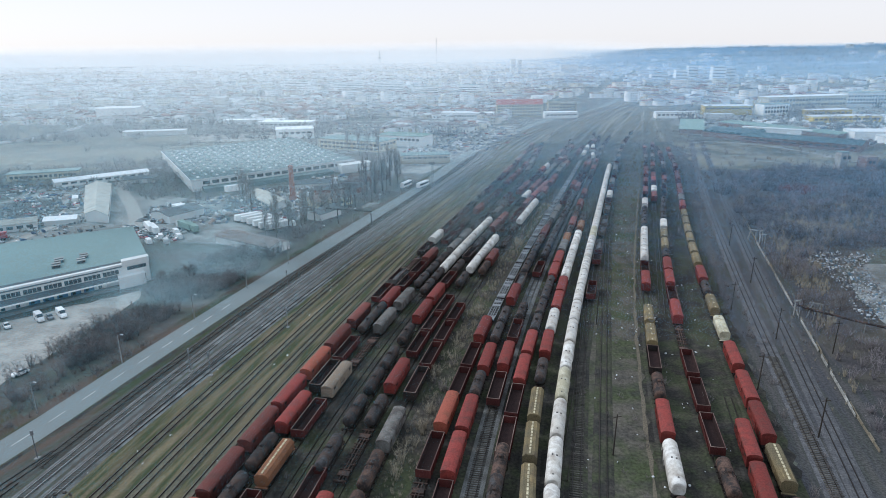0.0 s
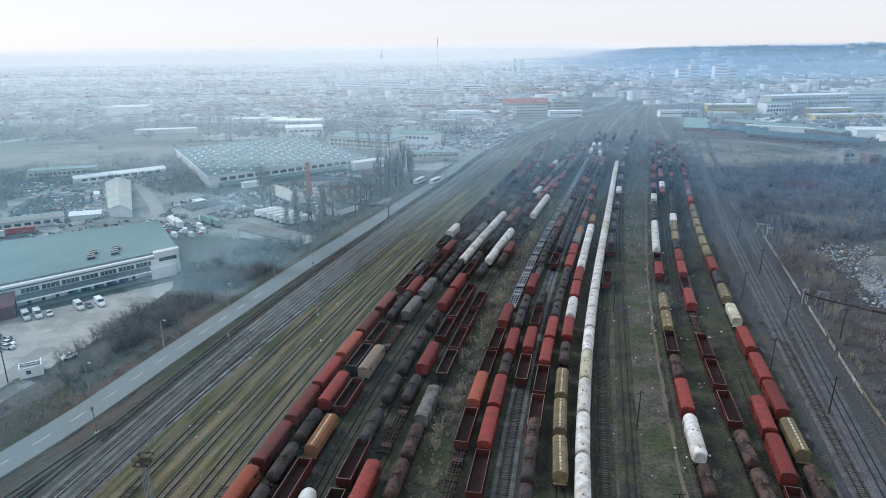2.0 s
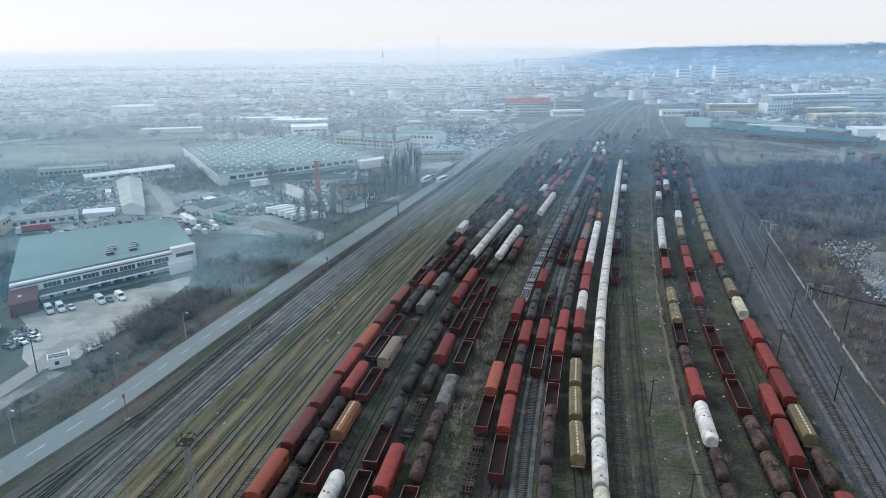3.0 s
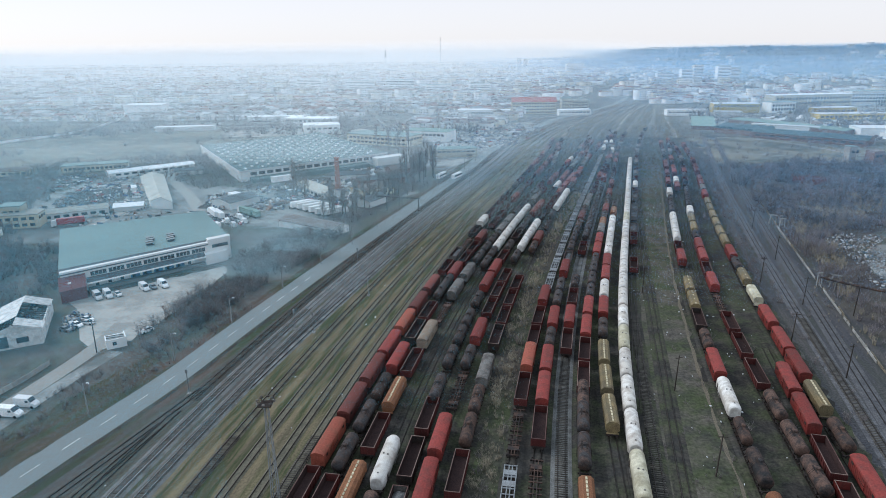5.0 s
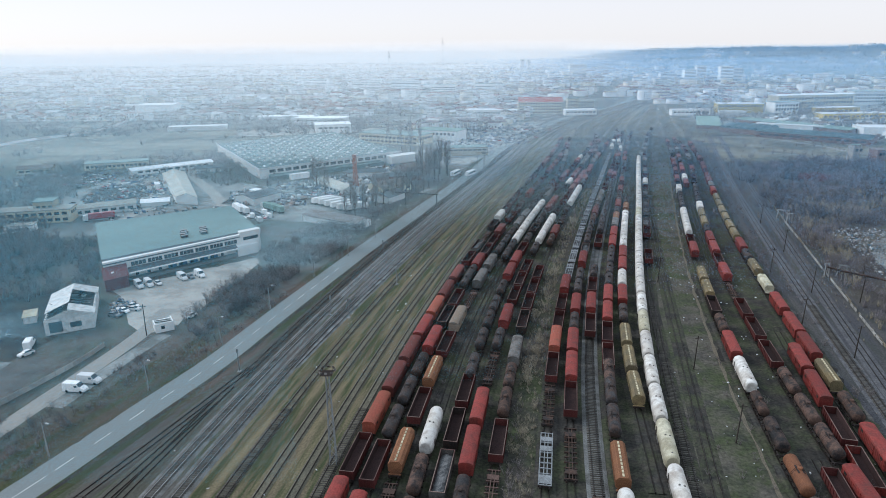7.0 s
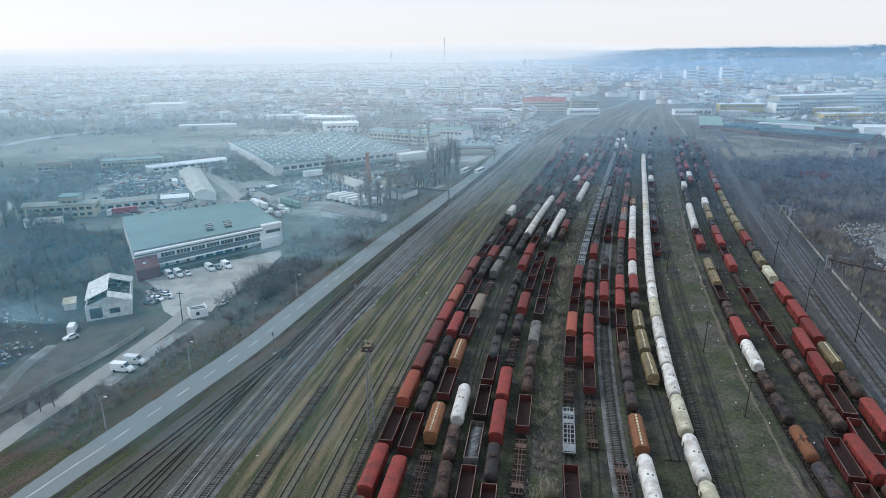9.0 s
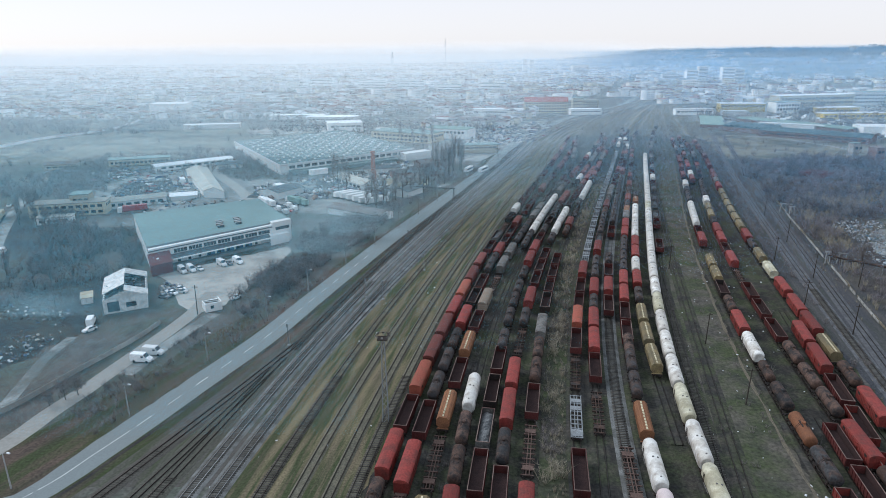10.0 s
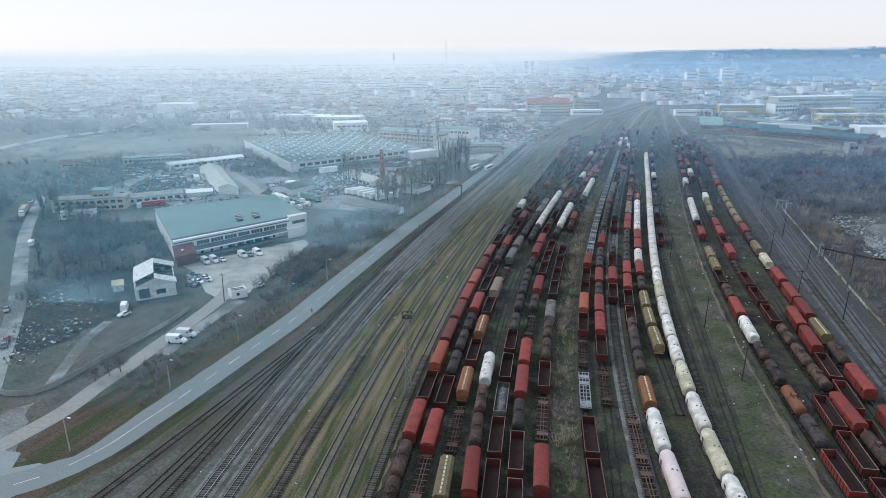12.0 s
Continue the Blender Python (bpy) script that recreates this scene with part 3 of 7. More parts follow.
def tank_wagon(colour, L, r, near, bogies, label, group):
    zc = 1.2 + r
    root = thing("tank_wagon", label, "railway wagon", group)
    tank = part("tank", barrel(L, r, zc, n=20 if near else 14), M[colour], root)
    n = 20
    for y in np.linspace(-L / 2 + 1.0, L / 2 - 1.0, 4):
        ring = lambda q, yy: [(q * math.cos(2 * math.pi * i / n), yy, zc + q * math.sin(2 * math.pi * i / n)) for i in range(n)]
        if near:
            part("hoop", Geo().loft([ring(r + 0.02, y - 0.05), ring(r + 0.035, y), ring(r + 0.02, y + 0.05)], False, False), M[colour], tank)
    dome = Geo().tube((0, 0, zc + r - 0.12), (0, 0, zc + r + 0.38), 0.42, 0.4, 12).tube((0, 0, zc + r + 0.38), (0, 0, zc + r + 0.5), 0.46, 0.25, 12)
    if bogies:
        dome.tube((0.25, 0.9, zc + r - 0.15), (0.25, 0.9, zc + r + 0.2), 0.14, n=8)
    part("manhole", dome, M[colour], root)
    for s in ((-0.46, 0.46) if near else (0.4,)):
        part("walkway", Geo().box(s - 0.16, s + 0.16, -1.2, 1.2, zc + r - 0.12, zc + r - 0.02), M["steel" if bogies else "under"], root)
    if near:
        for s in (-1, 1):
            la = Geo()
            for y in (-0.22, 0.22):
                la.tube((s * (r + 0.12), y, 1.0), (s * (r + 0.12), y, zc + 0.2), 0.035, n=5)
                la.tube((s * (r + 0.12), y, zc + 0.2), (s * 0.6, y, zc + r + 0.12), 0.035, n=5)
            for z in np.arange(1.1, zc, 0.3):
                la.tube((s * (r + 0.12), -0.22, z), (s * (r + 0.12), 0.22, z), 0.025, n=4)
            part("ladder", la, M["under"], root)
    for s in (-1, 1) if near else ():
        part("saddle", Geo().box(-r * 0.8, r * 0.8, s * (L / 2 - 1.6) - 0.2, s * (L / 2 - 1.6) + 0.2, 1.05, zc - r * 0.55), M["under"], root)
    running_gear(root, L + 0.3, near, bogies)
    return root

def open_wagon(colour, near, label, group, load=None, wall=2.85):
    L, w = 12.9, 1.42
    h = L / 2
    root = thing("open_wagon", label, "railway wagon", group)
    rim = Geo()
    part("floor", Geo().box(-w + 0.06, w - 0.06, -h + 0.06, h - 0.06, 1.05, 1.2), M["inside"], root)
    for s in (-1, 1):
        a, b = sorted((s * w, s * (w - 0.07)))
        g = Geo().box(a, b, -h, h, 1.1, wall)
        rim.box(a - 0.04, b + 0.04, -h, h, wall, wall + 0.09)
        for y in np.linspace(-h + 0.1, h - 0.1, 11):
            g.box(min(s * w, s * (w + 0.1)), max(s * w, s * (w + 0.1)), y - 0.07, y + 0.07, 1.05, wall)
        part("side_wall", g, M[colour], root)
        a, b = sorted((s * h, s * (h - 0.07)))
        e = Geo().box(-w + 0.07, w - 0.07, a, b, 1.1, wall)
        rim.box(-w, w, a - 0.04, b + 0.04, wall + 0.003, wall + 0.1)
        for x in (-0.7, 0, 0.7):
            e.box(x - 0.06, x + 0.06, min(s * h, s * (h + 0.1)), max(s * h, s * (h + 0.1)), 1.1, wall)
        part("end_wall", e, M[colour], root)
    part("rim", rim, M["rim"], root)
    lin = Geo()
    for s in (-1, 1):
        a, b = sorted((s * (w - 0.073), s * (w - 0.1)))
        lin.box(a, b, -h + 0.1, h - 0.1, 1.2, wall - 0.05)
    if not FAR_GEAR:
        part("lining", lin, M["inside"], root)
    if load:
        rnd = random.Random(4)
        nxl, nyl = 7, 24
        v = [(-1.3 + 2.6 * i / (nxl - 1), -6.2 + 12.4 * j / (nyl - 1),
              1.25 + 1.25 * math.sin(math.pi * (i + 0.5) / nxl) * (0.5 + 0.5 * math.sin(math.pi * (j + 0.5) / nyl)) * rnd.uniform(0.75, 1.1))
             for j in range(nyl) for i in range(nxl)]
        f = [(j * nxl + i, j * nxl + i + 1, (j + 1) * nxl + i + 1, (j + 1) * nxl + i) for j in range(nyl - 1) for i in range(nxl - 1)]
        part("load", Geo().add(v, f), M[load], root, "heap of grey rubble")
    running_gear(root, L, near, False)
    return root

def flat_wagon(colour, near, label, group, L=17.2, plates=False):
    h = L / 2
    root = thing("flat_wagon", label, "railway wagon", group)
    g = Geo()
    for s in (-1, 1):
        g.box(s * 0.32 - 0.09, s * 0.32 + 0.09, -h, h, 0.9, 1.22)
        if plates:
            g.box(s * 1.2 - 0.1, s * 1.2 + 0.1, -h, h, 0.98, 1.25)
    for y in np.linspace(-h + 0.1, h - 0.1, 11):
        g.box(-1.3, 1.3, y - 0.1, y + 0.1, 1.0, 1.2)
    for y in (-h + 2.3, h - 2.3):
        g.box(-1.1, 1.1, y - 0.7, y + 0.7, 1.0, 1.24)
    part("frame", g, M[colour], root)
    if plates:
        for y in (-h + 1.2, h / 3):
            part("deck_plate", Geo().box(-1.25, 1.25, y - 0.85, y + 0.85, 1.254, 1.31), M[colour], root)
    if near:
        st = Geo().box(-0.04, 0.04, -0.05, 0.05, 0, 0.55).mesh("stake", M[colour])
        for s in (-1, 1):
            for y in np.linspace(-h + 0.8, h - 0.8, 5):
                part("stake", st, None, root).location = (s * 1.28, y, 1.2)
    running_gear(root, L, near, True, 0.98)
    return root

def hopper_wagon(colour, near, label, group):
    L, w = 12.8, 1.42
    h = L / 2
    root = thing("hopper_wagon", label, "railway wagon", group)
    def ring(y, inset, out=0.0):
        k, q = 1 - inset, w + out
        return [(-w * 0.55, y, 1.1), (-q, y, 1.75), (-q, y, 3.2), (-w * 0.62 * k, y, 3.82), (w * 0.62 * k, y, 3.82), (q, y, 3.2), (q, y, 1.75), (w * 0.55, y, 1.1)]
    rings = [ring(-h + 0.5, 0.06)]
    for y in np.linspace(-h + 1.0, h - 1.0, 10):
        rings += [ring(y - 0.08, 0), ring(y - 0.06, 0, 0.05), ring(y + 0.06, 0, 0.05), ring(y + 0.08, 0)]
    part("body", Geo().loft(rings + [ring(h - 0.5, 0.06)], True, False), M[colour], root)
    for s in (-1, 1):
        part("end_platform", Geo().box(-w * 0.9, w * 0.9, s * (h - 0.25) - 0.2, s * (h - 0.25) + 0.2, 1.05, 1.25), M[colour], root)
    for s in (-0.78, 0.78):
        part("roof_walk", Geo().box(s - 0.12, s + 0.12, -h + 0.7, h - 0.7, 3.72, 3.86), M[colour], root)
    for y in np.linspace(-h + 1.3, h - 1.3, 10 if near else 4):
        part("hatch", HATCH, None, root).location = (0.0, y, 3.825)
    running_gear(root, L, near, False)
    return root

HATCH = Geo().box(-0.2, 0.2, -0.42, 0.42, 0, 0.12, 0.04).mesh("hatch", M["hatch"])

def long_tank(colour, near, label, group):
    """A long silo wagon: upright sides under a barrel roof, ends drawn in."""
    L, w = 14.0, 1.46
    h = L / 2
    root = thing("tank_wagon", label, "railway wagon", group)
    def ring(y, k, drop):
        side = [(w * k * 0.82, y, 1.12), (w * k, y, 1.5), (w * k, y, 2.75 - drop * 0.4)]
        top = [(w * k * math.cos(a), y, 2.75 - drop * 0.4 + (1.22 - drop * 0.6) * math.sin(a)) for a in np.linspace(0.25, math.pi - 0.25, 9)]
        return side + top + [(-x, yy, z) for x, yy, z in side[::-1]]
    prof = ((-h, 0.72, 0.35), (-h + 0.12, 0.84, 0.18), (-h + 0.8, 1.0, 0.0), (0, 1.0, 0.0), (h - 0.8, 1.0, 0.0), (h - 0.12, 0.84, 0.18), (h, 0.72, 0.35))
    part("tank", Geo().loft([ring(*p) for p in prof], True, True), M[colour], root)
    for x, y in ((-0.42, 0.35), (0.42, 0.15), (0.0, -h + 1.3))[:3 if near else 2]:
        part("hatch_ring", Geo().tube((x, y, 3.85), (x, y, 4.06), 0.2, 0.17, 9), M["grey"], root)
    for s in () if FAR_GEAR else (-1, 1):
        part("end_platform", Geo().box(-1.2, 1.2, min(s * (h - 0.05), s * (h + 0.4)), max(s * (h - 0.05), s * (h + 0.4)), 1.02, 1.14), M["under"], root)
    if near:
        for s in (-1, 1):
            la = Geo()
            for q in (-0.28, 0.28):
                la.tube((s * (w + 0.1), -h * 0.62 * s + q, 1.0), (s * (w + 0.06), -h * 0.62 * s + q, 3.1), 0.045, n=5)
            for z in np.arange(1.2, 3.1, 0.35):
                la.tube((s * (w + 0.1), -h * 0.62 * s - 0.28, z), (s * (w + 0.1), -h * 0.62 * s + 0.28, z), 0.03, n=4)
            part("ladder", la, M["under"], root)
            part("drain_pipe", Geo().tube((s * (w + 0.05), 1.0, 1.2), (s * (w + 0.05), 4.2, 1.2), 0.09, n=6), M["grey"], root)
    running_gear(root, L + 0.3, near, True)
    return root

def short_tank(colour, near, label, group):
    return tank_wagon(colour, 10.4, 1.33, near, False, label, group)

def small_tank(colour, near, label, group):
    return tank_wagon(colour, 8.6, 1.15, near, False, label, group)

KINDS = {   # code: (pitch, maker, arguments, label)
    "R": (14.4, box_wagon, ("red",), "faded red covered freight wagon with an arched roof"),
    "O": (14.4, box_wagon, ("orange",), "orange red covered freight wagon with a rusty roof"),
    "B": (14.4, box_wagon, ("brown",), "brown red covered freight wagon, weathered"),
    "S": (14.4, box_wagon, ("white",), "white covered freight wagon with a dirty roof"),
    "E": (14.4, box_wagon, ("grey",), "grey covered freight wagon, stained"),
    "T": (12.0, short_tank, ("black",), "sooty black two-axle tank wagon"),
    "U": (12.0, short_tank, ("rust",), "rusty brown two-axle tank wagon"),
    "Q": (12.0, short_tank, ("rusty_orange",), "two-axle tank wagon rusted orange all over"),
    "V": (10.0, small_tank, ("rust",), "short rusty brown tank wagon"),
    "W": (15.05, long_tank, ("white",), "long white tank wagon with a dark manhole on top"),
    "Y": (15.05, long_tank, ("cream",), "long yellowed white tank wagon, stained"),
    "I": (15.05, long_tank, ("pink",), "long pinkish white tank wagon, faded"),
    "G": (14.4, open_wagon, ("oxide",), "empty dark red open wagon with ribbed sides"),
    "D": (14.4, open_wagon, ("under",), "empty dark open wagon with sooty walls"),
    "A": (14.4, open_wagon, ("red",), "empty bright red open wagon with ribbed sides"),
    "X": (14.4, open_wagon, ("grey",), "grey open wagon heaped with pale rubble"),
    "F": (18.0, flat_wagon, ("spine",), "bare skeleton flat wagon, rusty brown"),
    "N": (18.0, flat_wagon, ("rust",), "bare skeleton flat wagon of oxide red steel"),
    "K": (18.6, flat_wagon, ("silver",), "pale grey flat wagon with an open ladder frame"),
    "H": (14.4, hopper_wagon, ("tan",), "ochre covered hopper wagon with pale roof hatches"),
    "J": (14.4, hopper_wagon, ("hopper_brown",), "rusty brown covered hopper wagon with pale roof hatches"),
    "P": (14.4, box_wagon, ("pale",), "pale brown covered wagon with a rounded roof"),
    "C": (14.4, hopper_wagon, ("cream",), "cream covered hopper wagon with roof hatches"),
}
MADE = {}

def wagon(code, m, near, group):
    """A wagon of that kind at the pose m: built once, then copied."""
    far = m.translation.y > 290
    key = (code, near, far)
    if key in MADE:
        w = copy_thing(MADE[key], m)
        w["group"] = group
        return w
    pitch, maker, args, label = KINDS[code]
    extra = {"load": "load"} if code == "X" else ({"plates": True} if code == "K" else {})
    FAR_GEAR[:] = [1] if far else []
    w = maker(*args, near=near, label=label, group=group, **extra)
    w.matrix_basis = m
    MADE[key] = w
    return w

def train(name, text):
    """Wagons along a line, from the near end on: codes, with @ the y of the next wagon's near end."""
    ln = LINES[name]
    s = 0.0
    for token in text.split():
        code, _, at = token.partition("@")
        if at:
            s = ln.length(float(at))
        for c in code:
            pitch = KINDS[c][0]
            x, y, a = ln.at(s + pitch / 2)
            if y > 245 and c in "RO" and int(y) % 3:
                c = "B"
            elif y > 400 and c in "SX" or y > 520 and c == "W":
                c = "E"
            wagon(c, pose(x, y, RAIL_TOP - 0.02, 0, 0, a), y < 150, "wagons standing in the yard")
            TAKEN.setdefault(name, []).append((s, s + pitch))
            s += pitch

TAKEN = {}
train("A", "TU@8 U@22.5 U@34 R@46.5 G@62 O@77 B@92 B@107 R@121.5 O@136.5 B@151 B@167 G@187 X@203 F@217 D@236 S@251 GGGD@268 U@334 GD@350 GBBG@385 BSBG@446 GB@506")
train("B", "GU@2 F@28 R@42.5 G@59.5 T@74.5 T@87.5 T@100 R@113.5 DG@131 T@162 T@171 R@181 G@197 GD@340 BGB@400 GDGB@448")
train("C", "HH@-3 H@26.5 F@44 J@63 G@80.5 J@95.5 G@112 P@128  F@144 E@163 E@180 TTT@199 E@237 E@252 TD@270 X@316 GTD@332 X@405 UEE@420 BGUG@470 D@530")
train("D", "RR@-2 R@28.5 U@44 U@56.5 W@70 TT@192 WWWWW@215 EUG@294 BR@345 GGRW@380 SB@470 GGE@505")
train("E", "GG@-4 G@26 G@41 X@56 D@71.5 G@87 T@99.5 T@115 T@128 T@140 T@154.5 R@169.5 R@184 GT@199 DT@228 BB@268 DW@318 RRG@350 EEGB@405 DGUB@468")
train("F", "GD@-10 G@20 G@35.5 T@50 R@63 R@78.5 N@98 T@115 R@129.5 GGG@148 T@199 WWW@214 D@263 GG@285 RRB@330 GEEB@390 TTGB@452 G@510")
train("G", "RG@-2 R@29.5 F@48 G@67 U@82 U@94 E@106.5 DGGG@127 N@247 WWW@281 UB@330 RB@365 EUU@400 BG@450 DGUG@484 G@545")
train("H", "GG@-4 G@26 G@41 K@60 N@80.5 G@98.5 O@113 GG@126.5 R@156 KKKKKKKKKKKKKKKK@172 WSW@478 G@530 EWGT@548")
train("I", "N@62 G@83 R@97 R@111.5 T@126 R@138 TT@155 R@183 X@197 GG@320 RGG@358 GBTG@410 EGW@480 GBTG@528")
train("J", "FF@22 G@124 R@139 G@156 T@170 TTTTTTTTTT@228 RG@352 GTTBU@390 WEG@465 TTGG@515 W@575")
train("L", "I@12 I@27 W@42.5 J@58 T@74.5 T@86.5 U@96 GG@104 R@131.5 R@146 TTT@161 T@194 RR@205 E@234 J@246 R@334 TTGTTBTBG@350 SGU@500 GTT@545")
train("M", "HHH@87 T@132.5 R@146 W@161.5 RR@176 WWWW@205 J@266 T@281")
train("N", "WWYW@4.5 Y@64.9 WWWYWWWWWWWWYWWWWWWWWWWW@79.9")
train("O", "G@188 G@223 X@237 XX@261 XGS@301 GEG@350 ETG@405 EG@480 X@520 GGE@540 W@600")
train("P", "AA@0 A@29 T@43.5 Q@55.8 T@69 V@82.2 W@93.5 R@109 U@124.5 D@138 HH@151 RG@195 WWW@225 TTT@272 SD@309 RGB@338 RBG@388 TEG@440 GBU@486")
train("P2", "R@325 SGRB@341 UBG@408 EG@455 TGB@490")
train("Q0", "AG@6 G@35.5 G@50")
train("Q", "GU@10 U@37 R@49.5 U@66.5 U@78.5 U@91 G@105 G@120.5 G@135.5 N@150 R@168 G@182 R@196 R@210 T@225 HH@237 S@266 TTTT@282 DGUB@332 TEG@410 GBDG@456")
train("R1", "GU@8 A@40 A@57 G@71.5 R@86.5 R@101")
train("R2", "RR@30 R@63.5 U@79.5 H@93 RR@108 R@138 C@156 H@173 T@188 R@200 HHHHHH@216 R@303 E@318 RB@332 BRG@372 TG@430 BGR@460")

# the rows stand almost closed up at the far end of the yard
rg, added = random.Random(12), 0
for name in ("A", "B", "C", "D", "E", "F", "G", "I", "J", "L", "O", "P", "P2", "Q", "R2"):
    ln, row = LINES[name], sorted(TAKEN[name])
    for (a0, a1), (b0, b1) in zip(row, row[1:]):
        s = a1
        while b0 - s > 14.6 and ln.at(s)[1] < 545:
            c = rg.choice("TBTUEBTG")
            x, y, a = ln.at(s + KINDS[c][0] / 2)
            if y > 215 and added < 150 and rg.random() < 0.95:
                wagon(c, pose(x, y, RAIL_TOP - 0.02, 0, 0, a), False, "wagons standing in the yard")
                added += 1
            s += KINDS[c][0]

M["path"] = mat("trodden_dirt", (0.2, 0.17, 0.125), 0.95, dirt=(0.11, 0.098, 0.078), amount=0.9, scale=0.5, fine=3)

# ---------- ground cover ----------
def between(a, b, y0, y1, step=20):
    """The outline of the strip between two tracks; a and b are (line, offset)."""
    yy = np.arange(y0, y1 + 1, step)
    l = [(float(LINES[a[0]].x(y)) + a[1], float(y)) for y in yy]
    r = [(float(LINES[b[0]].x(y)) + b[1], float(y)) for y in yy]
    return l + r[::-1]

def run_sheet(name, a, b, y0, y1, z, material, label, category="ground", amp=0.8, seed=1, columns=6):
    """Ground between two tracks, a and b as (line, offset); its texture runs along them."""
    yy = np.arange(y0, y1 + 1, 2.5)
    la = LINES[a[0]].x(yy) + a[1] if isinstance(a[0], str) else a[0](yy) + a[1]
    lb = LINES[b[0]].x(yy) + b[1]
    r = np.random.RandomState(seed)
    wide = float(np.mean(lb - la))
    v, uv, n = [], [], columns + 1
    for y, x0, x1 in zip(yy, la, lb):
        for i in range(n):
            e = r.uniform(-amp, amp) if i in (0, columns) else 0.0
            v.append((x0 + (x1 - x0) * i / columns + e, y, z))
            uv.append((wide * i / columns + e + 50 * seed, y))
    f = [(j * n + i, j * n + i + 1, (j + 1) * n + i + 1, (j + 1) * n + i) for j in range(len(yy) - 1) for i in range(columns)]
    me = Geo().add(v, f).mesh(name, material)
    layer = me.uv_layers.new(name="run")
    for loop in me.loops:
        layer.data[loop.index].uv = uv[loop.vertex_index]
    return tagged(new(name, me), label, category, "", "structure")

run_sheet("yard_ground", ("A", -4), ("R2", 5), -80, 585, 0.006, M["yard"], "dark oily soil between the wagon rows", seed=1, columns=12)
run_sheet("grass_strip", ("T2", 0.6), ("A", -3.2), -80, 560, 0.010, M["verge"], "khaki winter grass between disused tracks", seed=2)
run_sheet("grass_strip", ("N", 2.2), ("P", -3), -60, 420, 0.012, M["rough"], "patchy green grass beside the wagon rows", seed=3)
run_sheet("grass_strip", ("G", 2.0), ("H", -2.0), -60, 330, 0.012, M["rough"], "dry grass strip between wagon rows", seed=4)
patch("dirt_path", between(("P", -4.0), ("P", -3.3), -20, 420), 0.016, M["path"], "narrow pale brown dirt path along the wagons", "path", amp=0.28, seed=5, step=3)

ROAD = [(-260, 22), (-190, 26), (-150, 30), (-135, 33), (-124, 38), (-116.5, 47), (-112, 58), (-108, 68.3), (-101.4, 87), (-91.9, 114), (-83.6, 146),
        (-70.2, 195), (-62.8, 221), (-41.8, 290), (-13, 385), (11.5, 482), (52, 593), (103, 725), (150, 800), (208, 896), (261, 1011), (320, 1170)]
road_side = np.array(ROAD[6:17])
run_sheet("trackside_ground", (lambda yy: np.interp(yy, road_side[:, 1], road_side[:, 0]), 0.0), ("T2", 1.0), 47, 560, 0.009, M["trackside"], "dark soil with weeds beside the main line", amp=0.3, seed=6)
strip("grass_verge", ROAD[3:17], 7.6, 0.014, M["verge_grey"], "thin grass and dirt verge along the road", "verge")
ditch = smooth_line(ROAD[4:17], 6.0)
dl, dr = ribbon(ditch, 5.0, 0)
strip("ditch", [tuple(p) for p in dr], 0.45, 0.022, M["burnt"], "dark wet gutter along the road", "ditch")
road = strip("road", ROAD, 4.1, 0.05, M["road"], "worn grey two-lane asphalt road", "road")
DRIVE = [(-150, 30), (-142, 42), (-136, 54), (-132.6, 63.1), (-131.2, 72.7), (-128.8, 82.7), (-126.5, 95.9), (-122.4, 118.3), (-120.6, 133.7), (-121, 150)]
strip("drive", DRIVE, 2.6, 0.04, M["concrete"], "cracked concrete access drive", "road")
strip("road", [(-146, 36), (-153, 62), (-165.6, 87), (-182, 118), (-192, 135), (-222, 183), (-249, 229), (-285, 300), (-330, 400)], 2.7, 0.045, M["drive"], "grey back road beside bare trees", "road")
strip("drive", [(-122.4, 91), (-120, 104), (-116.8, 119), (-113.5, 131)], 2.2, 0.03, M["drive"], "cracked pale concrete slab beside the drive", "paving")
patch("grass_island", [(-133.3, 46.8), (-130.6, 44), (-125.4, 42.4), (-120.4, 44.8), (-117.5, 52.2), (-113.5, 64.8), (-108.2, 80), (-104, 92), (-98.5, 110), (-96, 122), (-103, 130), (-110.8, 110), (-116.1, 93), (-119.6, 83),
      (-125, 73), (-129.6, 65), (-131.2, 58), (-133, 51.5)], 0.058, M["verge_grey"], "patch of green and brown winter grass", "grass", amp=0.35, step=2.5, seed=9)
patch("road_apron", [(-150, 52), (-137.3, 47), (-132.5, 46), (-131, 41), (-124, 43.5), (-119, 50), (-117, 46), (-120, 38), (-129, 28), (-152, 24), (-175, 30), (-160, 45)], 0.042, M["road"], "wide worn asphalt at a junction", "road")
patch("burnt_ground", [(-188, 132), (-168, 98), (-158, 90), (-150, 112), (-146, 128), (-150, 138), (-160, 156), (-165, 172), (-182, 160)], 0.02, M["burnt"], "burnt black waste ground", "ground", amp=2, step=5, seed=19)
patch("junction", [(-160, 34), (-146, 62), (-143, 66), (-138.5, 58), (-134, 48), (-131, 40), (-133, 34)], 0.035, M["drive"], "wide worn road junction with pale dirt", "road", amp=0.9, step=3)
patch("parking_lot", [(-149, 168), (-107, 204), (-104, 196), (-107, 172), (-109.5, 154), (-112.7, 138), (-118.9, 131), (-128, 138), (-134, 150), (-139, 158)], 0.03,
      M["concrete"], "pale dusty concrete parking lot", "parking lot", amp=0.7, step=4)
strip("dirt_track", [(-143.4, 74), (-146.5, 88), (-149.2, 101), (-149.4, 114)], 1.6, 0.03, M["drive"], "pale muddy dirt track", "path")
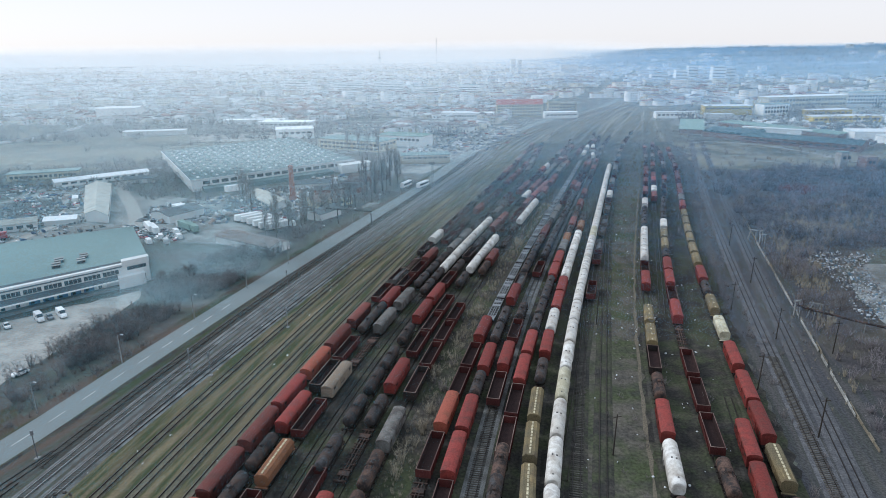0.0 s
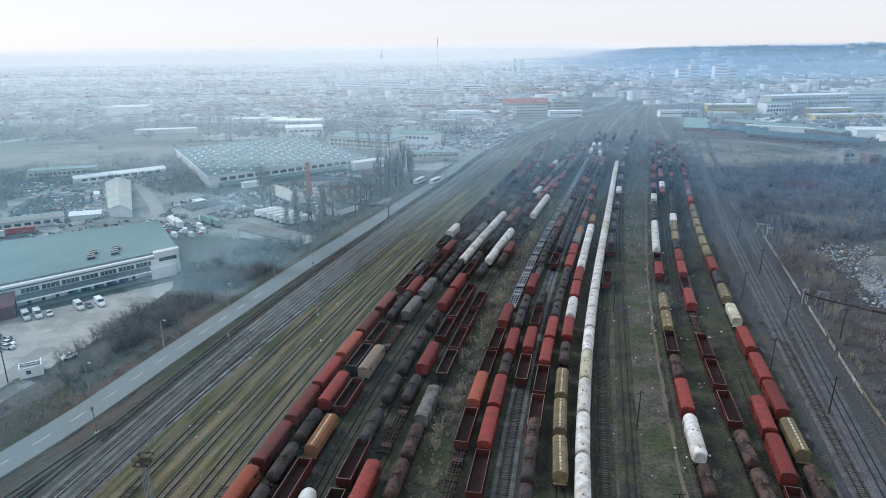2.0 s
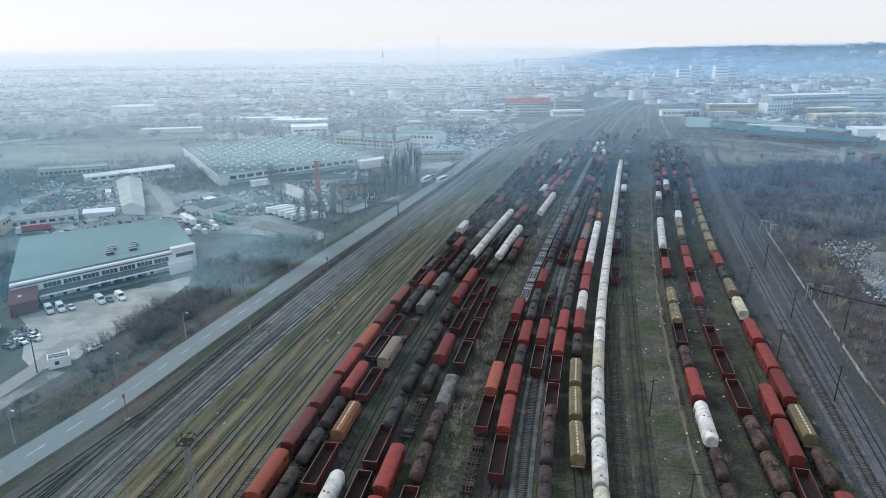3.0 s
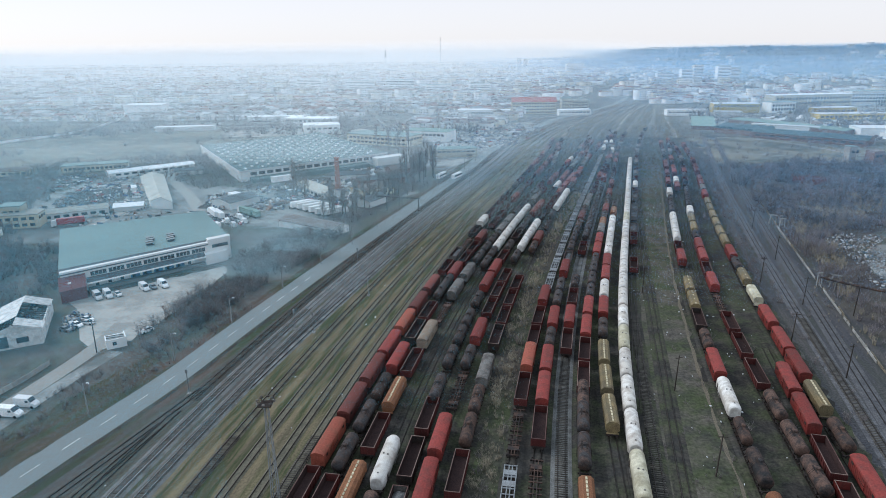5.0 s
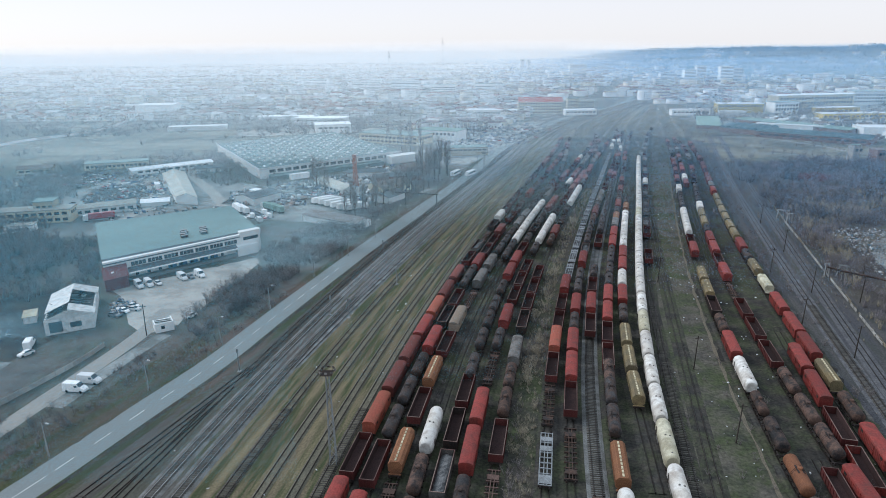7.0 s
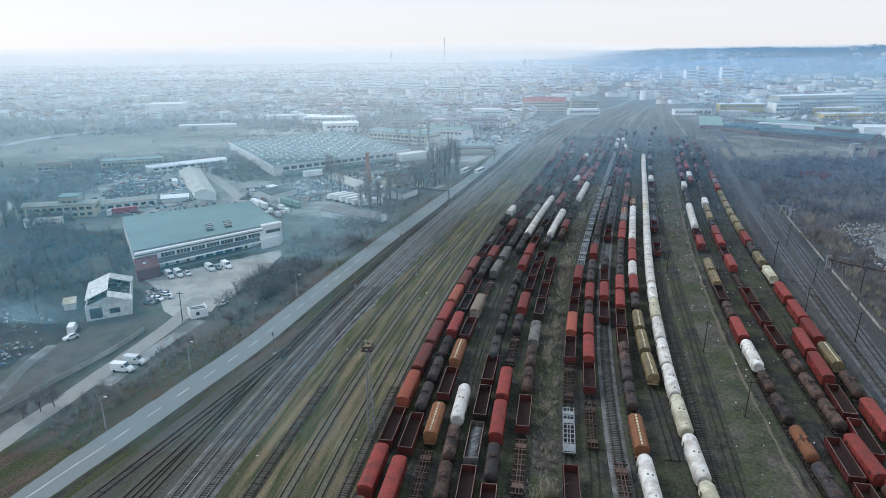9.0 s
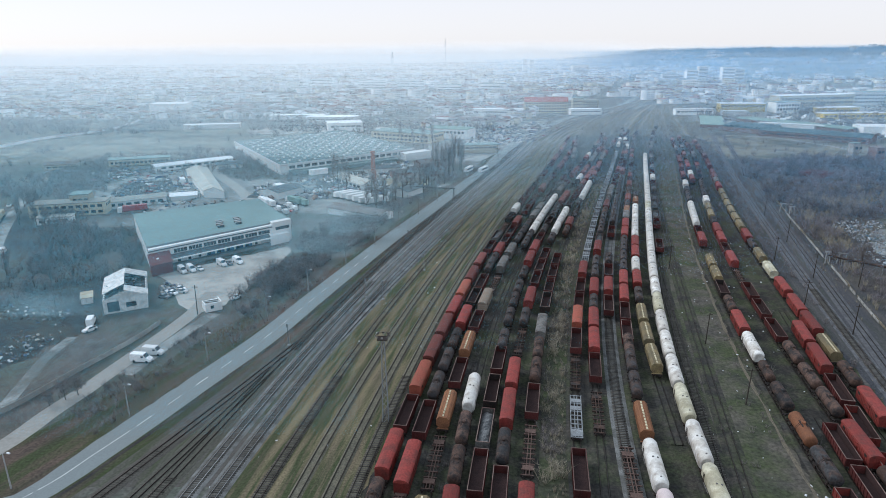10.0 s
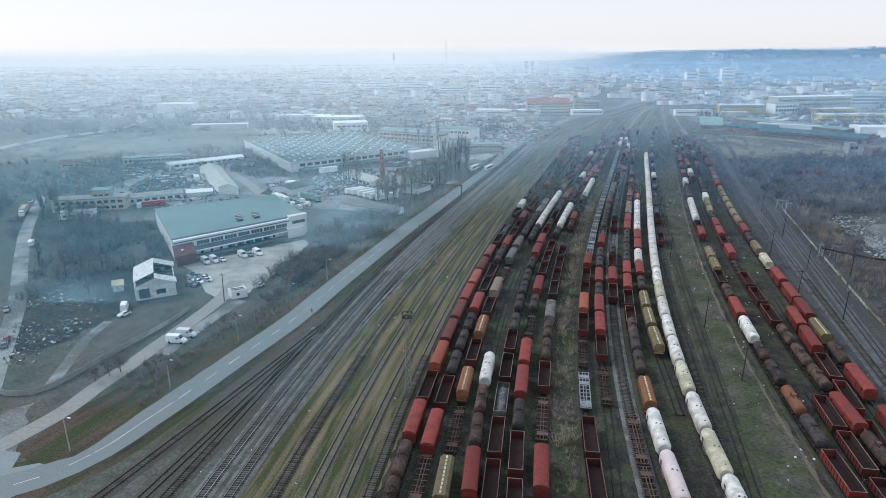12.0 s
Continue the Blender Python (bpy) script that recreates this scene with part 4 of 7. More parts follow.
for pts, s in (([(-260, 300), (-160, 290), (-120, 262), (-88, 258), (-60, 300), (-40, 330), (-60, 425), (-150, 345), (-200, 385), (-250, 400)], 6),
               ([(-260, 255), (-190, 235), (-138, 268), (-160, 300), (-250, 300)], 7), ([(-60, 440), (-20, 400), (60, 600), (80, 700), (-20, 720), (-60, 600)], 8),
               ([(240, 600), (330, 520), (520, 620), (640, 900), (330, 860), (250, 720)], 10)):
    patch("paved_yard", pts, 0.008 + 0.001 * s, M["drive"], "dusty grey works yard", "yard", amp=4, step=12, seed=s)
for pts, s in (([(-250, 342), (-222, 356), (-205, 320), (-224, 298), (-240, 312)], 61), ([(-158, 328), (-146, 346), (-122, 312), (-140, 292), (-152, 300)], 62),
               ([(-132, 372), (-98, 382), (-92, 330), (-118, 318)], 63), ([(-268, 268), (-228, 246), (-196, 214), (-214, 186), (-250, 214), (-268, 244)], 64),
               ([(-92, 262), (-66, 262), (-46, 322), (-30, 362), (-44, 372), (-66, 330), (-78, 300)], 65), ([(-330, 330), (-290, 300), (-262, 330), (-300, 372)], 66)):
    patch("weedy_ground", pts, 0.034 + 0.001 * (s - 60), M["litter_floor"], "dark weedy ground with bare brush", "ground", amp=3, step=5, seed=s)
for pts, s in (([(-420, 420), (-260, 420), (-230, 490), (-150, 590), (-230, 660), (-420, 600)], 11), ([(-800, 470), (-440, 470), (-405, 640), (-430, 760), (-640, 800)], 12),
               ([(175, 420), (330, 440), (420, 480), (330, 500), (250, 560), (200, 560)], 13)):
    patch("field", pts, 0.02 + 0.001 * s, M["field"], "pale winter field with patchy grass", "field", amp=5, step=15, seed=s)
patch("throat_ground", between(("X0", -4), ("Y8", 26), 560, 930), 0.015, M["throat"], "pale brown dirt and dead grass where the tracks run together", "ground", amp=3, step=10, seed=21)
patch("pale_rubble", [(-235, 590), (-120, 610), (-110, 650), (-200, 660), (-260, 640)], 0.04, M["concrete"], "pale cleared rubble ground", "ground", amp=6, step=10, seed=14)
M["outer"] = mat("sooty_mauve_soil", (0.058, 0.058, 0.064), 0.95, second=(0.086, 0.081, 0.079), patch=0.3, streak="run", dirt=(0.052, 0.058, 0.042), amount=0.8, scale=0.5, fine=2.0, bump=0.6, grain_amp=0.45)
run_sheet("outer_ground", ("R2", 4.5), ("R2", 44), -60, 570, 0.005, M["outer"], "dark soil and weeds beside the outer tracks", amp=1.2, seed=5)
patch("thicket_floor", [(98, 128), (114, 186), (131, 245), (152, 305), (180, 400), (235, 432), (330, 428), (384, 352), (262, 246), (172, 246), (146, 226), (134, 186), (126, 150), (114, 122)], 0.016, M["litter_floor"], "dark leaf litter under a thicket", "ground", amp=3, step=6, seed=23)
patch("bare_ground", [(128, 168), (134, 190), (146, 214), (158, 226), (220, 215), (260, 170), (200, 130), (150, 140)], 0.03, M["drive"], "trampled pale ground of a scrapyard", "ground", amp=2, step=6, seed=15)

strip("dirt_road", [(-220, 414), (-193, 365), (-173, 333), (-154, 298), (-150, 282)], 3.4, 0.03, M["concrete"], "pale dirt road past a barn", "path")
strip("dirt_road", [(-229, 366), (-209, 326), (-193, 299), (-194, 262)], 2.6, 0.032, M["concrete"], "pale dirt road into a works yard", "path")
strip("dirt_road", [(226, 560), (262, 540), (284, 490), (292, 452), (320, 418), (400, 380)], 1.6, 0.06, M["concrete"], "pale dirt road across a field", "path")
strip("dirt_road", [(196, 470), (236, 452), (270, 420), (330, 395)], 1.2, 0.055, M["drive"], "narrow dirt road across a field", "path")
cl = smooth_line(ROAD, 1.0)
solid = [(float(x), float(y)) for x, y in cl if 46 < y < 66]
lv, rv2 = ribbon(solid, 0.08, 0)
nl = len(lv)
part("road_marking", Geo().add([(x, y, 0.054) for x, y in lv] + [(x, y, 0.054) for x, y in rv2], [(i, nl + i, nl + i + 1, i + 1) for i in range(nl - 1)]), M["line"], road)
seg = np.concatenate([[0], np.cumsum(np.linalg.norm(np.diff(cl, axis=0), axis=1))])
DASH = Geo().box(-0.09, 0.09, -2.2, 2.2, 0, 0.006).mesh("road_marking", M["line"])
for s in np.arange(60, 300, 9.5):
    x, y = np.interp(s, seg, cl[:, 0]), np.interp(s, seg, cl[:, 1])
    x2, y2 = np.interp(s + 1, seg, cl[:, 0]), np.interp(s + 1, seg, cl[:, 1])
    d = part("road_marking", DASH, None, road)
    d.location, d.rotation_euler = (x, y, 0.052), (0, 0, math.atan2(y2 - y, x2 - x) - math.pi / 2)

# ---------- poles, lamps, masts ----------
M["mast"] = mat("galvanised_mast", (0.3, 0.32, 0.32), 0.6, 0.0, dirt=(0.28, 0.28, 0.28))
M["pole"] = mat("grey_concrete_pole", (0.3, 0.3, 0.29), 0.8, dirt=(0.18, 0.18, 0.17))
M["lamp"] = mat("lamp_cover", (0.75, 0.76, 0.76), 0.4, dirt=(0.5, 0.5, 0.5))
M["wood"] = mat("dark_wood_pole", (0.06, 0.05, 0.042), 0.9, dirt=(0.03, 0.027, 0.025))

def street_lamp(m):
    root = thing("street_lamp", "slender grey concrete street lamp with a pale head", "street lamp", "street lamps along the road")
    part("pole", Geo().tube((0, 0, 0), (0, 0, 8.0), 0.17, 0.1, 8), M["pole"], root)
    part("arm", Geo().tube((0, 0, 7.9), (1.4, 0, 8.35), 0.05, 0.04, 6), M["steel"], root)
    part("lamp_head", Geo().box(1.2, 2.0, -0.16, 0.16, 8.3, 8.46, 0.03), M["lamp"], root)
    root.matrix_basis = m
    return root

lamp = None
for x, y in ((-122.4, 46.5), (-112, 71.9), (-103.8, 99), (-94.8, 125), (-87.4, 150), (-78.8, 178.5), (-70.4, 205), (-62.0, 231), (-54.1, 258), (-45, 288),
             (-36, 318), (-27, 348), (-9, 408), (0, 440)):
    m = pose(x, y, 0, 0, 0, -18)
    lamp = copy_thing(lamp, m) if lamp else street_lamp(m)

def lattice_mast(m, h, w):
    root = thing("light_mast", "tall grey steel lattice mast with floodlights", "mast")
    g = Geo()
    for sx, sy in ((-1, -1), (1, -1), (1, 1), (-1, 1)):
        g.tube((sx * w, sy * w, 0), (sx * w * 0.45, sy * w * 0.45, h), 0.1, 0.07, 5)
    n = 14
    for k in range(n):
        a, b = w * (1 - 0.55 * k / n), w * (1 - 0.55 * (k + 1) / n)
        z0, z1 = h * k / n, h * (k + 1) / n
        for (p, q), (r, s) in (((-1, -1), (1, -1)), ((1, -1), (1, 1)), ((1, 1), (-1, 1)), ((-1, 1), (-1, -1))):
            g.tube((p * a, q * a, z0), (r * b, s * b, z1), 0.045, n=4)
    part("lattice", g, M["mast"], root)
    part("platform", Geo().box(-1.1, 1.1, -1.1, 1.1, h, h + 0.12), M["under"], root)
    rail_g = Geo()
    for x0, y0, x1, y1 in ((-1.1, -1.1, 1.1, -1.1), (1.1, -1.1, 1.1, 1.1), (1.1, 1.1, -1.1, 1.1), (-1.1, 1.1, -1.1, -1.1)):
        rail_g.tube((x0, y0, h + 1), (x1, y1, h + 1), 0.04, n=5).tube((x0, y0, h), (x0, y0, h + 1), 0.04, n=5)
    part("railing", rail_g, M["under"], root)
    for k in range(8):
        a = k * math.pi / 4
        f = part("floodlight", FLOOD, None, root)
        f.location, f.rotation_euler = (1.5 * math.cos(a), 1.5 * math.sin(a), h + 0.75), (radians(35), 0, a - math.pi / 2)
    root.matrix_basis = m

FLOOD = Geo().box(-0.25, 0.25, -0.15, 0.15, -0.2, 0.2, 0.05).mesh("floodlight", M["grey"])
lattice_mast(pose(-52.6, 69.3, 0), 20.5, 0.65)
lattice_mast(pose(-8, 338, 0), 20.5, 0.7)
lattice_mast(pose(262, 640, 0), 24, 0.8)

def wooden_pole(m, h):
    root = thing("telegraph_pole", "dark wooden telegraph pole with a short crossarm", "pole", "poles beside the tracks")
    part("pole", Geo().tube((0, 0, 0), (0.25, 0, h), 0.17, 0.11, 7), M["wood"], root)
    part("crossarm", Geo().box(-0.75, 1.25, -0.06, 0.06, h - 0.7, h - 0.55), M["wood"], root)
    root.matrix_basis = m
    return root

wp = None
for x, y in ((78.7, 113.6), (75.2, 133.4), (93.4, 161.2), (107, 206.5), (89.5, 181.7), (118, 250), (34, 108), (45, 172), (31, 76), (62, 240), (104, 152)):
    m = pose(x, y, 0, 0, 0, (x * 7) % 40 - 20)
    wp = copy_thing(wp, m) if wp else wooden_pole(m, 9.5)

def signal_post(m):
    root = thing("signal_post", "grey railway post with a small lamp box", "signal", "posts beside the main line")
    part("post", Geo().tube((0, 0, 0), (0, 0, 6.5), 0.12, 0.09, 7), M["steel"], root)
    part("lamp_box", Geo().box(-0.25, 0.25, -0.2, 0.2, 5.6, 6.6, 0.03), M["steel"], root)
    part("base", Geo().box(-0.5, 0.5, -0.5, 0.5, 0, 0.25, 0.05), M["pole"], root)
    root.matrix_basis = m
    return root

sp = None
for x, y in ((-66.6, 144.5), (-60.6, 142.4), (-47.9, 171.6), (-84, 108), (-35, 262), (-56, 205), (-22, 300)):
    m = pose(x, y, 0)
    sp = copy_thing(sp, m) if sp else signal_post(m)

# ---------- buildings ----------
M.update({
    "plaster": mat("white_plaster", (0.82, 0.82, 0.8), 0.85, dirt=(0.6, 0.59, 0.57), scale=0.3, grain_amp=0.12),
    "ruin": mat("crumbling_plaster", (0.62, 0.62, 0.6), 0.9, dirt=(0.2, 0.19, 0.18), amount=0.8, scale=0.7),
    "cream_wall": mat("cream_plaster", (0.5, 0.45, 0.34), 0.85, dirt=(0.36, 0.32, 0.25), scale=0.3),
    "roof_grey": mat("grey_green_roof_felt", (0.2, 0.275, 0.265), 0.8, dirt=(0.165, 0.225, 0.22), scale=0.07, fine=1.5, vary=0.08, grain_amp=0.2),
    "roof_blue": mat("blue_grey_roof", (0.135, 0.185, 0.185), 0.8, dirt=(0.11, 0.155, 0.155), scale=0.05, fine=1.0, vary=0.08),
    "roof_dark": mat("dark_sheet_roof", (0.1, 0.115, 0.125), 0.75, dirt=(0.14, 0.11, 0.095), scale=0.15),
    "roof_rust": mat("rusty_sheet_roof", (0.19, 0.15, 0.13), 0.8, dirt=(0.11, 0.075, 0.06), scale=0.25),
    "roof_patched": mat("patched_sheet_roof", (0.26, 0.23, 0.21), 0.8, second=(0.17, 0.12, 0.1), patch=0.4, dirt=(0.34, 0.33, 0.32), scale=0.5),
    "roof_red": mat("red_tile_roof", (0.33, 0.085, 0.06), 0.8, dirt=(0.2, 0.08, 0.06), scale=0.3),
    "roof_green": mat("pale_green_roof", (0.24, 0.35, 0.3), 0.7, dirt=(0.18, 0.25, 0.22), scale=0.1),
    "roof_teal": mat("dark_teal_roof", (0.07, 0.13, 0.15), 0.7, dirt=(0.05, 0.09, 0.1), scale=0.1),
    "yellow": mat("yellow_panel", (0.62, 0.46, 0.12), 0.7, dirt=(0.45, 0.34, 0.12), scale=0.2),
    "brick": mat("red_brick", (0.3, 0.15, 0.118), 0.9, dirt=(0.19, 0.105, 0.085), scale=0.8),
    "brick_old": mat("old_pinkish_brick", (0.24, 0.16, 0.14), 0.9, dirt=(0.17, 0.12, 0.11), scale=0.3),
    "brickwall": mat("dark_red_cladding", (0.15, 0.055, 0.052), 0.8, dirt=(0.1, 0.05, 0.05), scale=0.5),
    "glass": mat("dark_window_glass", (0.045, 0.055, 0.065), 0.15, dirt=(0.07, 0.08, 0.09), bump=0),
    "blue_door": mat("blue_painted_door", (0.1, 0.2, 0.36), 0.6, dirt=(0.1, 0.15, 0.22)),
    "rubber": mat("tyre_rubber", (0.02, 0.02, 0.021), 0.9, bump=0),
    "car_white": mat("white_car_paint", (0.78, 0.78, 0.77), 0.35, dirt=(0.6, 0.59, 0.57), amount=0.2, bump=0),
    "car_grey": mat("grey_car_paint", (0.2, 0.21, 0.22), 0.35, dirt=(0.15, 0.15, 0.15), amount=0.2, bump=0),
    "car_red": mat("red_car_paint", (0.35, 0.04, 0.045), 0.4, dirt=(0.2, 0.04, 0.04), amount=0.2, bump=0),
    "car_blue": mat("blue_car_paint", (0.06, 0.1, 0.22), 0.4, dirt=(0.06, 0.08, 0.14), amount=0.2, bump=0),
    "scrap": mat_pick("pale_scrap", ((0.6, 0.61, 0.62), (0.12, 0.12, 0.125), (0.3, 0.31, 0.32), (0.2, 0.14, 0.11), (0.1, 0.14, 0.22), (0.4, 0.38, 0.34), (0.07, 0.07, 0.07)), 0.7, fine=2.0),
    "wall_far": mat_pick("pale_town_walls", ((0.8, 0.8, 0.78), (0.7, 0.66, 0.56), (0.82, 0.82, 0.82), (0.55, 0.5, 0.42), (0.78, 0.74, 0.68), (0.8, 0.8, 0.8)), fine=0.15),
    "roof_far": mat_pick("town_roofs", ((0.2, 0.105, 0.085), (0.24, 0.25, 0.26), (0.14, 0.1, 0.09), (0.5, 0.51, 0.51), (0.24, 0.13, 0.1), (0.2, 0.21, 0.22), (0.16, 0.13, 0.12), (0.28, 0.28, 0.28)), fine=0.2),
})

M["roof_pale"] = mat("pale_stained_roof_sheets", (0.4, 0.395, 0.35), 0.8, dirt=(0.22, 0.215, 0.195), scale=0.3, amount=0.7, fine=1.5)
M["roof_white"] = mat("white_sheet_roof", (0.78, 0.79, 0.79), 0.7, dirt=(0.55, 0.56, 0.56), scale=0.08, fine=0.8, grain_amp=0.12)

class Plot:
    """A plan given by its four corners: front left, front right, back right, back left."""
    def __init__(self, fl, fr, br, bl):
        self.c = [Vector((*p, 0)) for p in (fl, fr, br, bl)]
        self.w, self.d = (self.c[1] - self.c[0]).length, (self.c[3] - self.c[0]).length
    def p(self, x, y, z):
        """x metres along the front from its left end, y metres behind it."""
        u, v = x / self.w, y / self.d
        a, b, c, d = self.c
        q = a * (1 - u) * (1 - v) + b * u * (1 - v) + c * u * v + d * (1 - u) * v
        return (q.x, q.y, z)
    def box(self, g, x0, x1, y0, y1, z0, z1):
        v = [self.p(x, y, z) for z in (z0, z1) for x, y in ((x0, y0), (x1, y0), (x1, y1), (x0, y1))]
        return g.add(v, [(3, 2, 1, 0), (4, 5, 6, 7), (0, 1, 5, 4), (1, 2, 6, 5), (2, 3, 7, 6), (3, 0, 4, 7)])

def rect(x, y, w, d, turn):
    """A rectangular plot with the front's left corner at (x, y), its front turned by that many degrees."""
    a = radians(turn)
    u, v = Vector((math.cos(a), math.sin(a))), Vector((-math.sin(a), math.cos(a)))
    o = Vector((x, y))
    return Plot(o, o + u * w, o + u * w + v * d, o + v * d)

def windows(root, p, x0, x1, n, z0, z1, y=0.0, side="front", gap=0.35, sills=False):
    """A row of windows, each with a pane in a frame."""
    step = (x1 - x0) / n
    for k in range(n):
        a, b = x0 + step * (k + gap / 2), x0 + step * (k + 1 - gap / 2)
        g, f = Geo(), Geo()
        if side == "front":
            p.box(g, a, b, y - 0.08, y + 0.05, z0, z1)
            p.box(f, a - 0.1, b + 0.1, y - 0.16, y + 0.02, z0 - 0.14, z0 - 0.02)
        else:
            x = p.w if side == "right" else 0.0
            s = 1 if side == "right" else -1
            p.box(g, min(x, x + s * 0.08), max(x, x + s * 0.08), a, b, z0, z1)
            p.box(f, min(x, x + s * 0.16), max(x, x + s * 0.16), a - 0.1, b + 0.1, z0 - 0.14, z0 - 0.02)
        w = part("window", g, M["glass"], root)
        if sills:
            part("sill", f, M["pole"], w)

def flat_building(p, h, wall, roof, label, name="building", rows=(), right=(), parapet=0.4, category="building", left=()):
    root = thing(name, label, category)
    part("wall", p.box(Geo(), 0, p.w, 0, p.d, 0, h), M[wall], root)
    part("roof", p.box(Geo(), -0.3, p.w + 0.3, -0.3, p.d + 0.3, h + 0.003, h + parapet), M[roof], root)
    for x0, x1, n, z0, z1 in rows:
        windows(root, p, x0, x1, n, z0, z1)
    for y0, y1, n, z0, z1 in right:
        windows(root, p, y0, y1, n, z0, z1, side="right")
    for y0, y1, n, z0, z1 in left:
        windows(root, p, y0, y1, n, z0, z1, side="left")
    return root

def gable_building(p, h, rise, wall, roof, label, name="building", rows=(), right=(), along="x", category="building", left=()):
    """Walls under a ridged roof; the ridge runs along x or y."""
    root = thing(name, label, category)
    g = p.box(Geo(), 0, p.w, 0, p.d, 0, h)
    e = 0.5
    if along == "x":
        g.add([p.p(0, 0, h), p.p(0, p.d, h), p.p(0, p.d / 2, h + rise)], [(0, 1, 2)])
        g.add([p.p(p.w, 0, h), p.p(p.w, p.d, h), p.p(p.w, p.d / 2, h + rise)], [(0, 2, 1)])
        sec = [(-e, -0.1), (p.d / 2, rise + 0.15), (p.d + e, -0.1), (p.d + e, -0.28), (p.d / 2, rise - 0.05), (-e, -0.28)]
        rings = [[p.p(x, y, h + z) for y, z in sec] for x in (-e, p.w + e)]
    else:
        g.add([p.p(0, 0, h), p.p(p.w, 0, h), p.p(p.w / 2, 0, h + rise)], [(0, 1, 2)])
        g.add([p.p(0, p.d, h), p.p(p.w, p.d, h), p.p(p.w / 2, p.d, h + rise)], [(0, 2, 1)])
        sec = [(-e, -0.1), (p.w / 2, rise + 0.15), (p.w + e, -0.1), (p.w + e, -0.28), (p.w / 2, rise - 0.05), (-e, -0.28)]
        rings = [[p.p(x, y, h + z) for x, z in sec] for y in (-e, p.d + e)]
    part("wall", g, M[wall], root)
    part("roof", Geo().loft(rings, True, False), M[roof], root)
    for x0, x1, n, z0, z1 in rows:
        windows(root, p, x0, x1, n, z0, z1)
    for y0, y1, n, z0, z1 in right:
        windows(root, p, y0, y1, n, z0, z1, side="right")
    for y0, y1, n, z0, z1 in left:
        windows(root, p, y0, y1, n, z0, z1, side="left")
    return root

# warehouse beside the parking lot
WH = Plot((-153, 173), (-108.6, 214.5), (-135.5, 258.5), (-185, 228))
wh = thing("warehouse", "wide white warehouse with a flat grey-green roof and blue loading doors", "warehouse")
part("wall", WH.box(Geo(), 0, WH.w, 0, WH.d, 0, 8.2), M["plaster"], wh)
roof = part("roof", WH.box(Geo(), -0.2, WH.w + 0.2, 3.5, WH.d + 0.2, 8.2, 8.6), M["roof_grey"], wh)
skirt = Geo()
v = [WH.p(x, y, z) for x in (-0.2, WH.w - 9) for y, z in ((-0.3, 7.5), (3.5, 8.58), (3.5, 8.25), (-0.3, 7.2))]
skirt.add(v, [(0, 4, 5, 1), (3, 2, 6, 7), (0, 3, 7, 4), (0, 1, 2, 3), (4, 7, 6, 5)])
part("roof_skirt", skirt, M["roof_dark"], wh)
part("parapet", WH.box(Geo(), WH.w - 9, WH.w + 0.25, -0.35, 3.4, 7.4, 9.3), M["plaster"], wh)
n = 7
for k in range(n):
    a = 9 + (WH.w - 19) * k / n
    g = WH.box(Geo(), a + 0.4, a + (WH.w - 19) / n - 0.4, -0.1, 0.05, 5.1, 6.5)
    w = part("window", g, M["glass"], wh)
    part("sill", WH.box(Geo(), a + 0.3, a + (WH.w - 19) / n - 0.3, -0.2, 0.0, 4.95, 5.08), M["pole"], w)
    for j in range(1, 4):
        x = a + 0.4 + ((WH.w - 19) / n - 0.8) * j / 4
        part("mullion", WH.box(Geo(), x - 0.05, x + 0.05, -0.14, 0.0, 5.1, 6.5), M["plaster"], w)
for a, b, z0, z1 in ((WH.w - 7.5, WH.w - 1, 5.6, 6.9), (WH.w - 3.6, WH.w - 1.6, 1.2, 3.2)):
    part("window", WH.box(Geo(), a, b, -0.12, 0.05, z0, z1), M["glass"], wh)
can = Geo()
v = [WH.p(x, y, z) for x in (8, WH.w - 11) for y, z in ((-4.2, 3.9), (0, 4.7), (0, 4.4), (-4.2, 3.6))]
can.add(v, [(0, 4, 5, 1), (3, 2, 6, 7), (0, 3, 7, 4), (0, 1, 2, 3), (4, 7, 6, 5)])
part("canopy", can, M["roof_dark"], wh)
part("canopy_edge", WH.box(Geo(), 8, WH.w - 11, -4.35, -4.2, 3.45, 3.95), M["plaster"], wh)
part("loading_dock", WH.box(Geo(), 8, WH.w - 11, -3.0, 0, 0.03, 1.1), M["pole"], wh)
for k in range(9):
    a = 10 + k * (WH.w - 24) / 9
    d = part("dock_door", WH.box(Geo(), a, a + 3.2, -0.12, 0.02, 1.1, 3.6), M["blue_door" if k in (3, 4, 5, 6, 7) else "plaster"], wh)
    part("door_gap", WH.box(Geo(), a + 0.5, a + 1.6, -0.18, -0.12, 1.2, 2.9), M["glass"], d)
part("side_block", WH.box(Geo(), WH.w - 11, WH.w - 2, -3.2, 0, 0, 4.2), M["plaster"], wh)
annex = part("annex", WH.box(Geo(), -0.3, 7.5, -8.0, -0.02, 0, 4.2), M["brickwall"], wh, "dark red clad annex")
v = [WH.p(x, y, z) for x in (-0.6, 7.8) for y, z in ((-8.4, 4.3), (-0.2, 6.6), (-0.2, 6.3), (-8.4, 4.0))]
part("annex_roof", Geo().add(v, [(0, 4, 5, 1), (3, 2, 6, 7), (0, 3, 7, 4), (0, 1, 2, 3), (4, 7, 6, 5)]), M["brickwall"], annex)
part("skylight", WH.box(Geo(), 2.2, 3.2, -5.0, -4.0, 5.0, 5.6), M["lamp"], annex)
